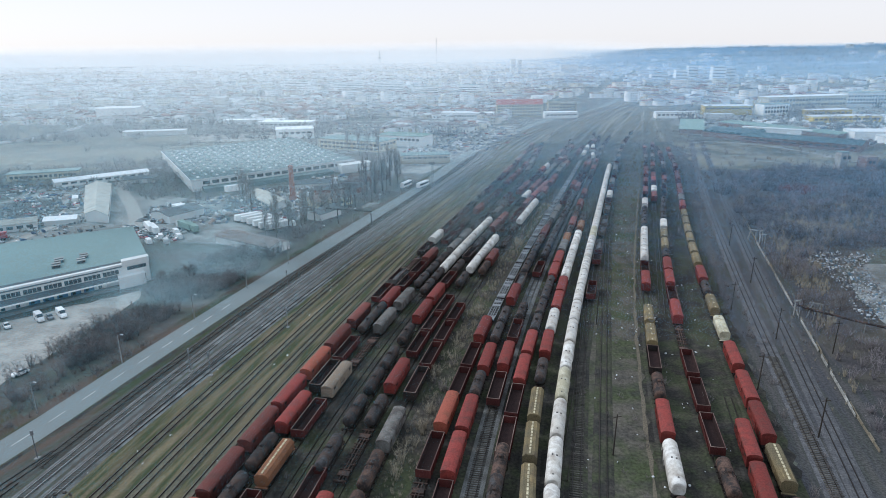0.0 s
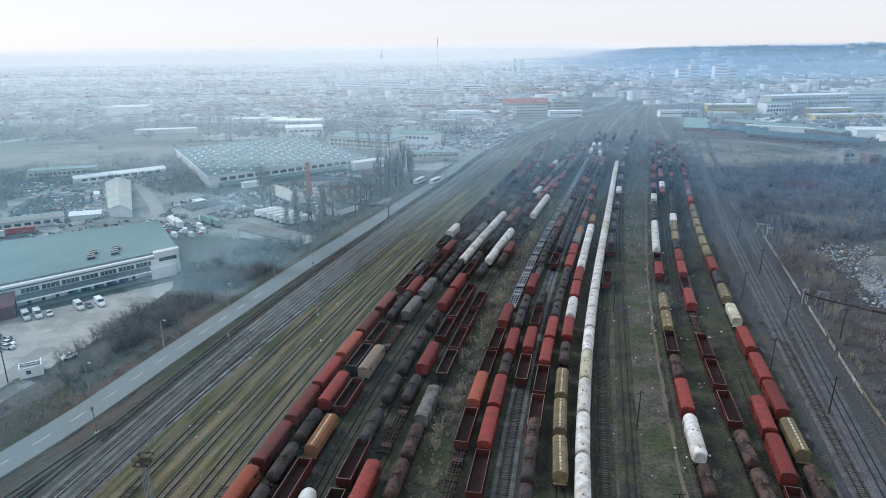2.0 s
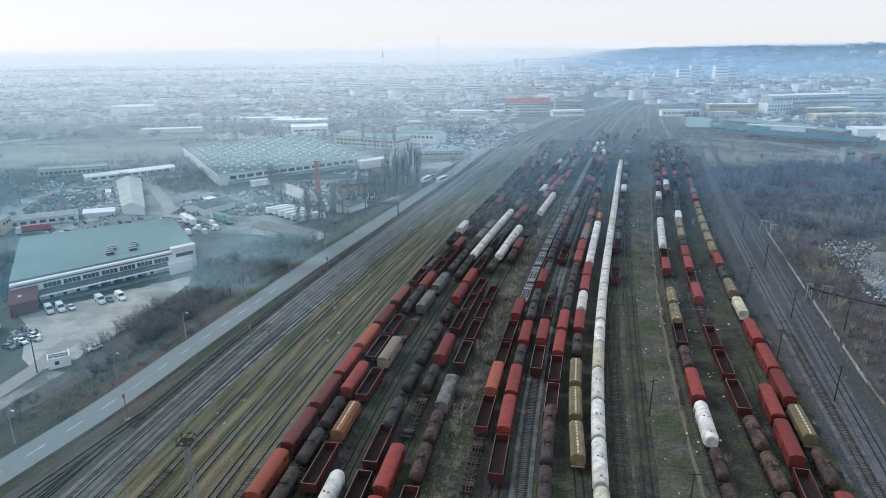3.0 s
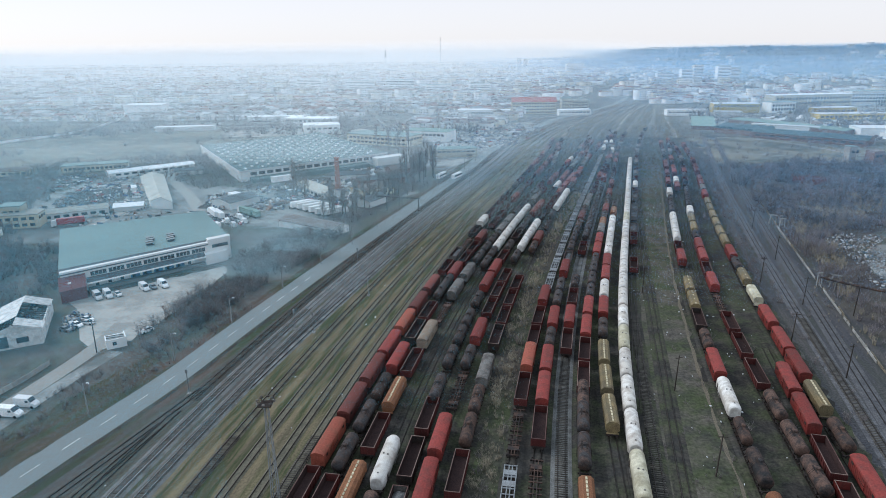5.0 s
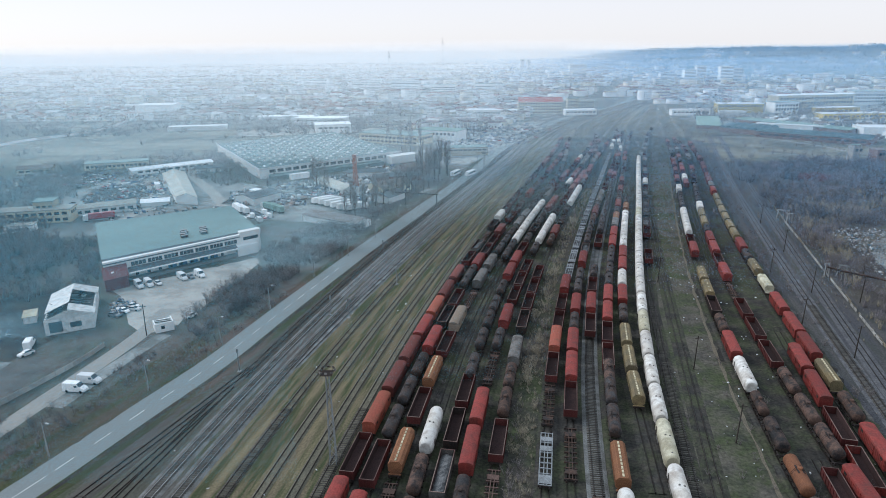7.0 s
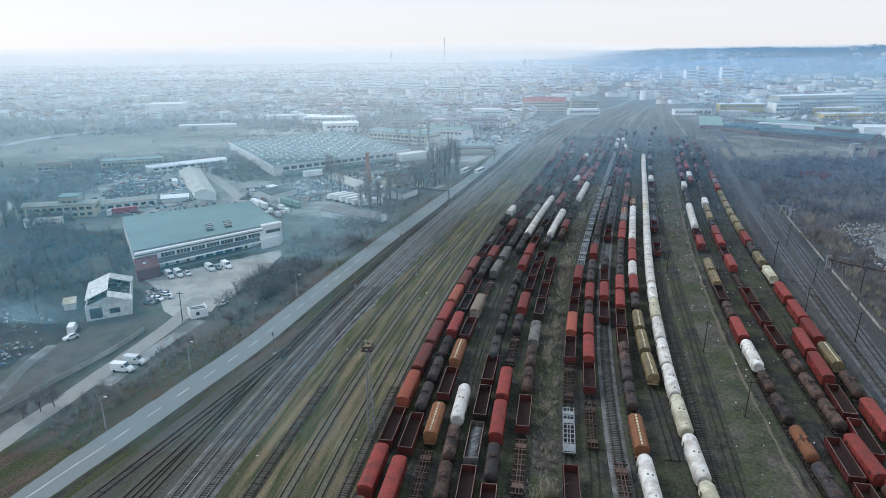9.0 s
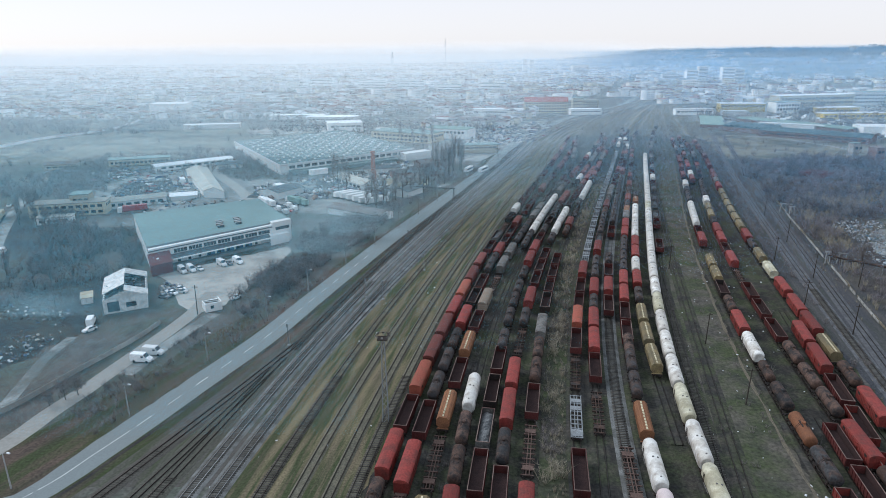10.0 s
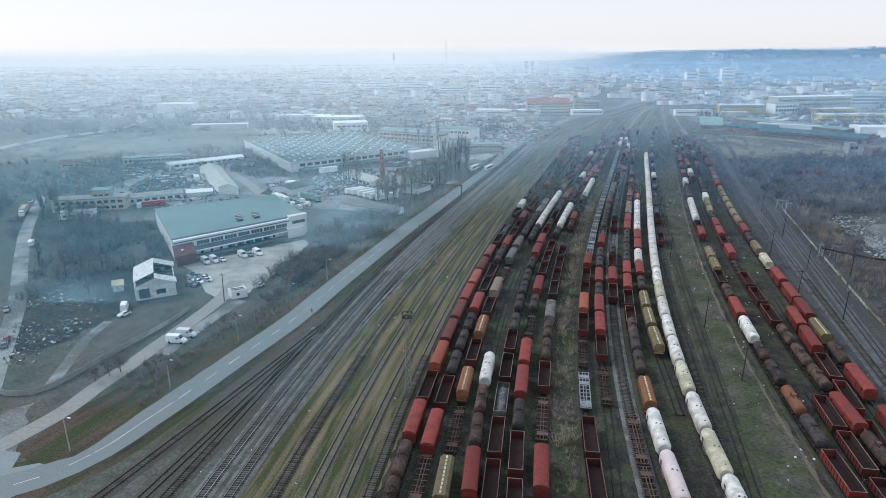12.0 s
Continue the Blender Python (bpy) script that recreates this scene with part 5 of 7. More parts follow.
for cx in (30, 38):
    for k in range(4):
        bx, by = cx + (k // 2) * 1.0, 12 + k * 3.2
        vent = part("roof_vent", WH.box(Geo(), bx, bx + 2.6, by, by + 1.2, 8.6, 9.4), M["roof_dark"], roof)
        part("cap", WH.box(Geo(), bx - 0.2, bx + 2.8, by - 0.2, by + 1.4, 9.4, 9.6), M["pole"], vent)

# long factory hall with roof lights
SH = Plot((-153, 368), (-66, 440), (-141, 566), (-223, 488))
hall = thing("factory_hall", "huge low factory hall with a blue-grey roof dotted with roof lights", "factory")
part("wall", SH.box(Geo(), 0, SH.w, 0, SH.d, 0, 6.6), M["plaster"], hall)
part("roof", SH.box(Geo(), -0.4, SH.w + 0.4, -0.4, SH.d + 0.4, 6.6, 7.2), M["roof_blue"], hall)
part("eave", SH.box(Geo(), -0.6, SH.w + 0.6, -0.7, -0.42, 6.2, 7.3), M["lamp"], hall)
part("eave", SH.box(Geo(), -0.75, -0.45, -0.7, SH.d, 6.2, 7.4), M["lamp"], hall)
windows(hall, SH, 6, SH.w - 4, 18, 3.6, 5.6, gap=0.25)
part("lean_to", SH.box(Geo(), 6, SH.w - 20, -9, -0.02, 0, 2.6), M["roof_blue"], hall)
part("end_block", SH.box(Geo(), SH.w - 14, SH.w + 10, -10, -0.8, 0, 5.6), M["plaster"], hall)
ROOF_LIGHT = Geo().box(-0.85, 0.85, -0.75, 0.75, 0, 0.7, 0.2).mesh("roof_light", M["roof_white"])
for i in range(18):
    for j in range(9):
        x, y = 5 + i * (SH.w - 10) / 17.5, 6 + j * (SH.d - 12) / 8.8 + (i % 2) * 6.0
        q = part("roof_light", ROOF_LIGHT, None, hall)
        q.location, q.rotation_euler = SH.p(x, y, 7.2), (0, 0, radians(40))

gable_building(rect(-245.5, 384, 56, 10, 40), 3.6, 1.2, "plaster", "lamp", "long low white store with a pale roof", "store", rows=[(3, 53, 10, 1.4, 2.6)])
gable_building(Plot((-180, 300), (-167, 297), (-206, 376), (-218, 370)), 4.2, 2.2, "plaster", "roof_pale", "long barn with a pale grey ridged roof", "barn", along="y", right=[(4, 76, 9, 1.4, 2.8)])
for x, y, w in ((-214, 338, "roof_rust"), (-210, 341, "roof_white"), (-206, 344, "roof_rust")):
    flat_building(rect(x, y, 2.6, 9, 28), 2.7, "plaster", w, "steel container standing in a works yard", "container", parapet=0.08)
gable_building(rect(-196, 292, 14, 7, 18), 2.6, 1.2, "plaster", "roof_white", "low pale shed beside a barn", "shed")
flat_building(rect(-252, 254, 36, 11, 14), 6.4, "cream_wall", "roof_pale", "two-storey cream office building with many windows", "office", rows=[(1, 35, 10, 1.0, 2.4), (1, 35, 10, 4.0, 5.4)], right=[(1, 10, 3, 4.0, 5.4)])
gable_building(rect(-222, 272, 30, 9, 30), 3.8, 1.4, "plaster", "roof_pale", "long low white store with a pale roof and small windows", "store", rows=[(1, 29, 7, 1.2, 2.6)])
flat_building(rect(-240, 240, 16, 6, 16), 3.2, "plaster", "roof_pale", "small pale outbuilding among bare trees", "outbuilding", rows=[(1, 15, 4, 1.0, 2.2)])
flat_building(rect(-236, 264, 9, 9, 14), 9.6, "cream_wall", "roof_grey", "cream stair tower of an office building", "tower", rows=[(1, 9, 3, 6.4, 7.6)])
flat_building(rect(-290, 405, 42, 12, 20), 4.6, "cream_wall", "roof_grey", "low cream workshop with a row of windows", "workshop", rows=[(1, 41, 14, 1.6, 3.2)])
gable_building(rect(-101, 261, 34, 11, -33), 3.4, 1.4, "plaster", "roof_patched", "low shed with a rusty patched sheet roof", "shed")
gable_building(rect(-148, 302, 15, 20, -32), 4, 1.4, "plaster", "roof_dark", "grey-roofed open shed in a works yard", "shed", along="y")
gable_building(rect(-113, 347, 38, 11, -54), 3.4, 2.2, "plaster", "roof_pale", "long low shed with a pale stained ridged roof", "shed", rows=[(1, 36, 7, 1.0, 2.4)])
gable_building(rect(-96, 372, 24, 9, 12), 3.2, 1.5, "plaster", "roof_dark", "low shed with a dark roof behind lorries", "shed")
flat_building(rect(-132, 366, 13, 3.2, 38), 3.4, "plaster", "roof_white", "long white box trailer store in a yard", "container", parapet=0.1)
flat_building(rect(-146, 322, 9, 5, -40), 3.2, "plaster", "roof_white", "small white site cabin", "cabin", parapet=0.15)
gable_building(rect(-58, 388, 26, 10, 35), 3.8, 1.8, "brick_old", "roof_rust", "brick store with a rusty roof behind poplars", "shed")
gable_building(rect(-205, 392, 18, 8, 24), 3.2, 1.3, "plaster", "roof_dark", "low white garage with a dark roof", "garages")
gable_building(rect(-330, 392, 22, 9, 18), 3.6, 1.8, "cream_wall", "roof_rust", "cream house with a brown roof among trees", "house", rows=[(1, 21, 5, 1.2, 2.4)])
gable_building(rect(-68, 318, 22, 14, 42), 4.6, 2.0, "cream_wall", "roof_rust", "old house with a rusty roof beside bare trees", "house", rows=[(1, 21, 5, 1.4, 2.8)])
gable_building(rect(-62, 296, 16, 10, 60), 3.6, 1.6, "plaster", "roof_dark", "low white shed near the road", "shed")
gable_building(rect(-75, 352, 30, 9, 20), 3.8, 1.4, "brick", "roof_dark", "row of brick garages with a dark roof", "garages")
flat_building(rect(-34, 457, 36, 13, 6), 6.4, "cream_wall", "roof_grey", "beige two-storey house with a flat roof", "house", rows=[(1, 35, 9, 3.8, 5.2)], right=[(1, 12, 3, 3.8, 5.2)])
flat_building(rect(-206, 690, 58, 24, -12), 8, "plaster", "roof_white", "long white hall with a pale flat roof", "hall", rows=[(2, 56, 10, 4.6, 6.2)])
flat_building(rect(-164, 604, 36, 26, 14), 9, "plaster", "roof_white", "white hall with a bright flat roof", "hall", rows=[(2, 34, 6, 5, 6.6)])
flat_building(rect(-40, 690, 40, 14, -8), 6, "plaster", "roof_white", "low white store with a bright roof", "store")
flat_building(rect(-330, 640, 60, 12, 10), 4.5, "plaster", "roof_white", "long low white shed beside winter fields", "shed")
flat_building(rect(-262, 740, 70, 14, 4), 5, "plaster", "roof_white", "long pale shed at the edge of the town", "shed")
flat_building(rect(118, 770, 40, 14, 3), 7, "plaster", "roof_white", "white store beside the curving tracks", "store", rows=[(1, 39, 8, 3.4, 5)])
flat_building(rect(126, 852, 46, 14, 2), 12, "cream_wall", "roof_pale", "cream housing block beside the tracks", "building", rows=[(1, 45, 10, z, z + 1.6) for z in (2, 5.4, 8.8)])
flat_building(rect(248, 758, 46, 14, -4), 7, "plaster", "roof_white", "white low store with a pale roof near the tracks", "store", rows=[(1, 45, 9, 3.4, 5)])
flat_building(rect(300, 742, 30, 12, -10), 6, "plaster", "roof_white", "small white hall with a bright roof", "hall")
flat_building(rect(-112, 545, 64, 26, -28), 8.5, "cream_wall", "roof_grey", "cream works building with a grey roof", "works", rows=[(2, 62, 14, 4.8, 6.6), (2, 62, 14, 1.4, 3.0)], right=[(1, 25, 5, 4.8, 6.6)])
flat_building(rect(-62, 560, 44, 22, -24), 9, "plaster", "roof_green", "white works building with a pale green roof", "works", rows=[(2, 42, 10, 5, 7)])
flat_building(rect(-8, 776, 64, 16, -14), 8, "plaster", "roof_white", "long white building with a pale flat roof", "building", rows=[(1, 51, 16, 3.6, 5.4)])
flat_building(rect(-428, 775, 46, 36, 8), 17, "plaster", "lamp", "large plain white shed standing in fields", "shed")
gable_building(rect(62, 800, 57, 15, -1), 15, 5.5, "cream_wall", "roof_red", "four-storey cream apartment building with a red roof", "apartment_building",
                    rows=[(1, 56, 16, z, z + 1.7) for z in (1.2, 4.8, 8.4, 12.0)])
flat_building(rect(128, 812, 14, 14, -1), 18, "cream_wall", "roof_grey", "cream tower beside an apartment building", "building", rows=[(1, 13, 4, z, z + 1.7) for z in (5, 9, 13)])

# chimney
ch = thing("chimney", "tall tapering red brick works chimney", "chimney")
part("shaft", Geo().tube((-87, 345, 0), (-87, 345, 18.5), 1.7, 1.25, 16), M["brick"], ch)
part("collar", Geo().tube((-87, 345, 18.5), (-87, 345, 19.3), 1.45, 1.45, 16), M["brick"], ch)
part("plinth", Geo().tube((-87, 345, 0), (-87, 345, 2.2), 2.1, 1.95, 16), M["brick"], ch)

# pipe portal over the road
po = thing("pipe_portal", "dark steel pipe portal spanning the road", "portal")
for x, y in ((-35.8, 286), (-52.5, 291)):
    part("post", Geo().tube((x, y, 0), (x, y, 7.2), 0.3, 0.25, 8), M["under"], po)
    part("foot", Geo().box(x - 0.6, x + 0.6, y - 0.6, y + 0.6, 0, 0.4, 0.1), M["pole"], po)
part("pipe", Geo().tube((-35.0, 285.8, 7.35), (-58, 292.7, 7.35), 0.32, n=10), M["under"], po)

# buildings right of the yard
gable_building(Plot((258, 556), (322, 490), (342, 512), (278, 582)), 5.5, 2.2, "brick_old", "roof_teal", "long brick hall with a teal roof", "market_hall", rows=[(2, 90, 14, 2.2, 3.8)])
bays = thing("market_hall", "row of low barrel-roofed bays with a dark blue roof", "hall")
BAY = Plot((240, 596), (268, 560), (296, 590), (262, 628))
part("wall", BAY.box(Geo(), 0, BAY.w, 0, BAY.d, 0, 4.6), M["brick_old"], bays)
for k in range(7):
    a, b = BAY.w * k / 7, BAY.w * (k + 1) / 7
    rings = [[BAY.p(a + (b - a) * (0.5 - 0.5 * math.cos(q)), y, 4.6 + 2.0 * math.sin(q)) for q in np.linspace(0, math.pi, 9)] for y in (-0.4, BAY.d + 0.4)]
    part("roof_bay", Geo().loft(rings, True, False), M["roof_teal"], bays)
flat_building(rect(352, 470, 60, 22, 24), 6, "plaster", "roof_white", "white hall with a bright roof beside a brick yard", "hall")
flat_building(rect(288, 622, 60, 9, -38), 5, "plaster", "roof_white", "row of white market stalls with pale roofs", "stalls")
for x, y, w, a in ((330, 640, 12, 10), (352, 628, 10, -20), (372, 650, 14, 5), (345, 600, 9, 30), (388, 612, 12, -12), (362, 590, 10, 15), (420, 640, 12, 20), (300, 690, 11, -6)):
    gable_building(rect(x, y, w, 8, a), 3.6, 2.2, "plaster", "roof_dark" if a > 0 else "roof_rust", "small white house with a pitched roof", "house")
flat_building(rect(360, 560, 75, 24, -8), 7, "plaster", "lamp", "white store with a pale roof", "store")
flat_building(Plot((286, 672), (345, 560), (365, 575), (306, 690)), 4.5, "brick_old", "roof_green", "long market hall with a pale green roof", "market_hall")
flat_building(Plot((227, 621), (248, 612), (284, 706), (262, 716)), 3.6, "brick_old", "roof_green", "low hall with a pale green roof", "hall")
flat_building(rect(318, 792, 56, 18, -6), 11, "yellow", "lamp", "yellow and white works building", "works", rows=[(1, 55, 14, 7.2, 9.0)])
flat_building(rect(384, 778, 34, 18, 10), 13, "plaster", "roof_grey", "white works building with wide windows", "works", rows=[(1, 33, 8, 8, 10.5), (1, 33, 8, 3, 6)])
flat_building(rect(418, 838, 120, 22, 12), 17, "cream_wall", "lamp", "long pinkish factory with rows of windows", "factory", rows=[(2, 118, 24, 11, 14), (2, 118, 24, 5, 8)])
flat_building(rect(545, 880, 74, 20, -2), 19, "plaster", "roof_grey", "white factory block with rows of windows", "factory", rows=[(1, 73, 18, z, z + 2.4) for z in (4, 8.5, 13)])
flat_building(rect(395, 690, 76, 18, 2), 7, "yellow", "lamp", "low yellow hall with a pale roof", "hall", rows=[(1, 75, 14, 3, 5)])
flat_building(rect(372, 528, 46, 16, 20), 6, "plaster", "roof_white", "white store hall with a bright roof", "hall")
flat_building(rect(440, 600, 60, 18, 8), 7, "plaster", "roof_white", "wide white hall with a row of dark windows", "hall", rows=[(2, 58, 8, 3, 5)])
flat_building(rect(420, 742, 52, 14, 6), 9, "yellow", "roof_white", "yellow works building with a pale roof", "works", rows=[(2, 50, 8, 4, 6.4)])
flat_building(rect(500, 700, 110, 24, -4), 8, "plaster", "lamp", "long white hall with a yellow band", "hall", rows=[(1, 109, 20, 4, 6)])
flat_building(rect(276, 411, 8, 8, 10), 9, "brick_old", "roof_rust", "old square brick tower", "tower", rows=[(1, 7, 2, 5, 7)])
flat_building(rect(263, 418, 5.5, 5.5, 10), 11.5, "concrete", "roof_grey", "square concrete tower with a small head", "tower", rows=[(1, 8, 2, 7, 9)])
flat_building(rect(318, 448, 40, 12, -20), 5.5, "brick", "roof_rust", "old brick shed with a rusty roof", "shed", rows=[(1, 39, 8, 1.5, 3.2)])
gable_building(rect(283, 608, 10, 8, -10), 3.5, 1.8, "cream_wall", "roof_rust", "small pale signal house beside the tracks", "house", rows=[(1, 11, 3, 1.2, 2.4)])

# ruined house and hut
RU = Plot((-148.5, 130.2), (-137.2, 136.4), (-148.2, 159.5), (-159.5, 153.5))
ru = thing("ruined_house", "roofless derelict white house with broken rafters", "ruin")
for name, a, b, c, d, hh in (("front_wall", 0, RU.w, 0, 0.4, 4.6), ("back_wall", 0, RU.w, RU.d - 0.4, RU.d, 4.6), ("side_wall", 0, 0.4, 0.4, RU.d - 0.4, 4.4), ("side_wall", RU.w - 0.4, RU.w, 0.4, RU.d - 0.4, 4.4)):
    part(name, RU.box(Geo(), a, b, c, d, 0, hh), M["ruin"], ru)
part("inner_floor", RU.box(Geo(), 0.4, RU.w - 0.4, 0.4, RU.d - 0.4, 0.02, 0.5), M["load"], ru)
for y in (8, 16):
    part("partition", RU.box(Geo(), 0.4, RU.w - 0.4, y, y + 0.3, 0.5, 3.6), M["ruin"], ru)
part("window", RU.box(Geo(), 1.2, 4.6, -0.06, 0.1, 0.6, 3.9), M["glass"], ru)
part("window", RU.box(Geo(), 6.6, 9.6, -0.06, 0.1, 1.4, 3.0), M["glass"], ru)
for s in (0, 1):
    for y0, y1 in (((7, 25),) if s == 0 else ((0.5, 6), (19, 25))):
        v = [RU.p(x, y, z) for y in (y0, min(y1, RU.d + 0.4)) for x, z in (((-0.5, 4.4), (RU.w / 2, 7.0), (RU.w / 2, 7.15), (-0.5, 4.55)) if s == 0 else
             ((RU.w / 2, 7.0), (RU.w + 0.5, 4.4), (RU.w + 0.5, 4.55), (RU.w / 2, 7.15)))]
        part("roof_remnant", Geo().add(v, [(0, 1, 5, 4), (2, 3, 7, 6), (0, 4, 7, 3), (1, 2, 6, 5), (0, 3, 2, 1), (4, 5, 6, 7)]), M["ruin"], ru, "pale remnant of sheet roofing")
rr = random.Random(8)
part("gable", Geo().add([RU.p(0, 0.02, 4.6), RU.p(RU.w, 0.02, 4.6), RU.p(RU.w * 0.5, 0.02, 6.9), RU.p(0, 0.4, 4.6), RU.p(RU.w, 0.4, 4.6), RU.p(RU.w * 0.5, 0.4, 6.9)],
                        [(0, 1, 2), (3, 5, 4), (0, 3, 4, 1), (1, 4, 5, 2), (2, 5, 3, 0)]), M["ruin"], ru)
part("attic_floor", RU.box(Geo(), 0.4, RU.w - 0.4, 5.0, RU.d - 0.4, 3.3, 3.6), M["load"], ru)
for k in range(34):
    x, y, z = rr.uniform(0.8, RU.w - 1.6), rr.uniform(5, RU.d - 2), rr.uniform(3.6, 4.4)
    a, b = RU.p(x, y, z), RU.p(x + rr.uniform(-1.6, 1.6), y + rr.uniform(-2, 2), z + rr.uniform(-0.3, 1.2))
    part("fallen_board", Geo().tube(a, b, rr.uniform(0.15, 0.45), n=4, smooth=False), M[rr.choice(("ruin", "wood", "scrap", "ruin"))], ru)
for k in range(13):
    y = 1.0 + k * 1.9
    s = k % 2
    a, b = (RU.p(0.2, y, 4.5), RU.p(RU.w / 2, y + rr.uniform(-1, 1), 6.9 - rr.random() * 1.2))
    part("rafter", Geo().tube(a, b, 0.12, n=4, smooth=False), M["wood"], ru)
    a = RU.p(RU.w - 0.2, y, 4.5)
    part("rafter", Geo().tube(a, b, 0.12, n=4, smooth=False), M["wood"], ru)
part("ridge_beam", Geo().tube(RU.p(RU.w / 2, 0, 6.9), RU.p(RU.w / 2, RU.d, 6.95), 0.14, n=4, smooth=False), M["wood"], ru)
HU = rect(-116.4, 131.6, 5.2, 5.0, 33)
hu = thing("ruined_hut", "small roofless white hut with broken walls", "hut")
for a, b, c, d, hh in ((0, 5.2, 0, 0.3, 2.8), (0, 5.2, 4.7, 5.0, 2.3), (0, 0.3, 0.3, 4.7, 2.6), (4.9, 5.2, 0.3, 4.7, 2.9)):
    part("wall", HU.box(Geo(), a, b, c, d, 0, hh), M["plaster"], hu)
part("floor", HU.box(Geo(), 0.3, 4.9, 0.3, 4.7, 0.02, 0.3), M["load"], hu)
part("window", HU.box(Geo(), 1.6, 2.6, -0.05, 0.1, 1.0, 2.0), M["glass"], hu)
for k in range(3):
    part("broken_beam", Geo().tube(HU.p(0.3, 0.8 + k * 1.5, 2.6), HU.p(4.9, 1.2 + k * 1.4, 2.1), 0.09, n=4, smooth=False), M["wood"], hu)
wooden_pole(pose(-118.6, 130.2, 0), 10)

# concrete fence along the drive
fence = thing("fence", "grey concrete panel fence beside the drive", "fence")
fl = smooth_line([(-160, 74), (-151, 69), (-142.5, 72), (-136.2, 90.4), (-129.3, 111.1), (-127.2, 123)], 3.0)
for (ax, ay), (bx, by) in zip(fl, fl[1:]):
    d = math.hypot(bx - ax, by - ay)
    m = Matrix.Translation((ax, ay, 0)) @ Matrix.Rotation(math.atan2(by - ay, bx - ax), 4, "Z")
    for nm, g, mt in (("panel", Geo().box(0.1, d - 0.1, -0.05, 0.05, 0.1, 1.5), "pole"), ("post", Geo().box(-0.09, 0.09, -0.09, 0.09, 0, 1.7), "pole")):
        part(nm, g, M["concrete"], fence).matrix_basis = m

# broken concrete wall right of the yard
wall = thing("broken_wall", "broken concrete wall with fallen stretches", "wall")
wl = smooth_line([(84, 92), (92, 123), (97.6, 141), (114, 196), (129, 246), (146, 301)], 3.2)
rw = random.Random(3)
for k, ((ax, ay), (bx, by)) in enumerate(zip(wl, wl[1:])):
    if rw.random() < 0.8:
        d = math.hypot(bx - ax, by - ay)
        m = Matrix.Translation((ax, ay, 0)) @ Matrix.Rotation(math.atan2(by - ay, bx - ax), 4, "Z") @ Matrix.Rotation(radians(rw.uniform(-12, 12)), 4, "X")
        part("slab", Geo().box(0, d - 0.15, -0.1, 0.1, -0.1, rw.uniform(0.5, 1.0)), M["path"], wall).matrix_basis = m

# overhead pipe on trestles
pipe = thing("overhead_pipe", "rusty overhead pipe on concrete trestles", "pipe")
pts = [(108, 178, 3.2), (111.2, 174.3, 3.0), (120.5, 164.8, 3.0), (130, 157, 3.0)]
for a, b in zip(pts, pts[1:]):
    part("pipe_length", Geo().tube(a, b, 0.35, n=10), M["rust"], pipe)
for x, y, z in pts:
    part("support", Geo().tube((x, y, 0), (x, y, z - 0.2), 0.14, n=6), M["pole"], pipe)

def trestle(m):
    root = thing("concrete_trestle", "leaning pale concrete trestle frame", "trestle", "derelict trestles right of the yard")
    for x in (-1.1, 1.1):
        part("leg", Geo().tube((x * 1.4, 0, 0), (x, 0.5, 4.4), 0.2, 0.17, 4, False), M["pole"], root)
    part("crossbeam", Geo().box(-1.9, 1.9, 0.3, 0.7, 4.2, 4.6, 0.05), M["pole"], root)
    root.matrix_basis = m
    return root
tr = None
for x, y, a in ((108, 178, 30), (112, 176, -20), (132, 251, 15), (134, 256, 40), (131, 258, -10), (161, 352, 10), (163, 358, 30), (160, 362, -15), (166, 366, 20)):
    m = pose(x, y, 0, 0, 6, a)
    tr = copy_thing(tr, m) if tr else trestle(m)

# ---------- vehicles ----------
def wheels(root, pts, r=0.33, w=0.22):
    t = Geo().tube((-w / 2, 0, 0), (w / 2, 0, 0), r, n=14).mesh("wheel", M["rubber"])
    for x, y in pts:
        part("wheel", t, None, root).location = (x, y, r)

def section(y, w, z0, z1, top):
    return [(-w, y, z0), (w, y, z0), (w, y, z0 + (z1 - z0) * 0.55), (w * top, y, z1), (-w * top, y, z1), (-w, y, z0 + (z1 - z0) * 0.55)]

def car(colour, word):
    root = thing("car", word + " car parked on the ground", "car", "parked cars")
    part("body", Geo().loft([section(-2.1, 0.75, 0.35, 0.75, 0.9), section(-1.9, 0.85, 0.25, 0.95, 0.92), section(-0.9, 0.87, 0.22, 1.0, 0.94), section(0.9, 0.87, 0.22, 1.0, 0.94),
                             section(1.9, 0.83, 0.25, 0.85, 0.9), section(2.1, 0.7, 0.35, 0.65, 0.9)], True, False), M[colour], root)
    part("cabin", Geo().loft([section(-1.75, 0.76, 0.93, 0.98, 0.95), section(-1.1, 0.74, 0.95, 1.38, 0.86), section(0.25, 0.74, 0.95, 1.4, 0.86), section(1.05, 0.78, 0.93, 0.99, 0.95)], True, False), M["glass"], root)
    part("roof", Geo().box(-0.62, 0.62, -1.05, 0.25, 1.39, 1.45, 0.05), M[colour], root)
    wheels(root, [(-0.8, -1.3), (0.8, -1.3), (-0.8, 1.3), (0.8, 1.3)])
    return root

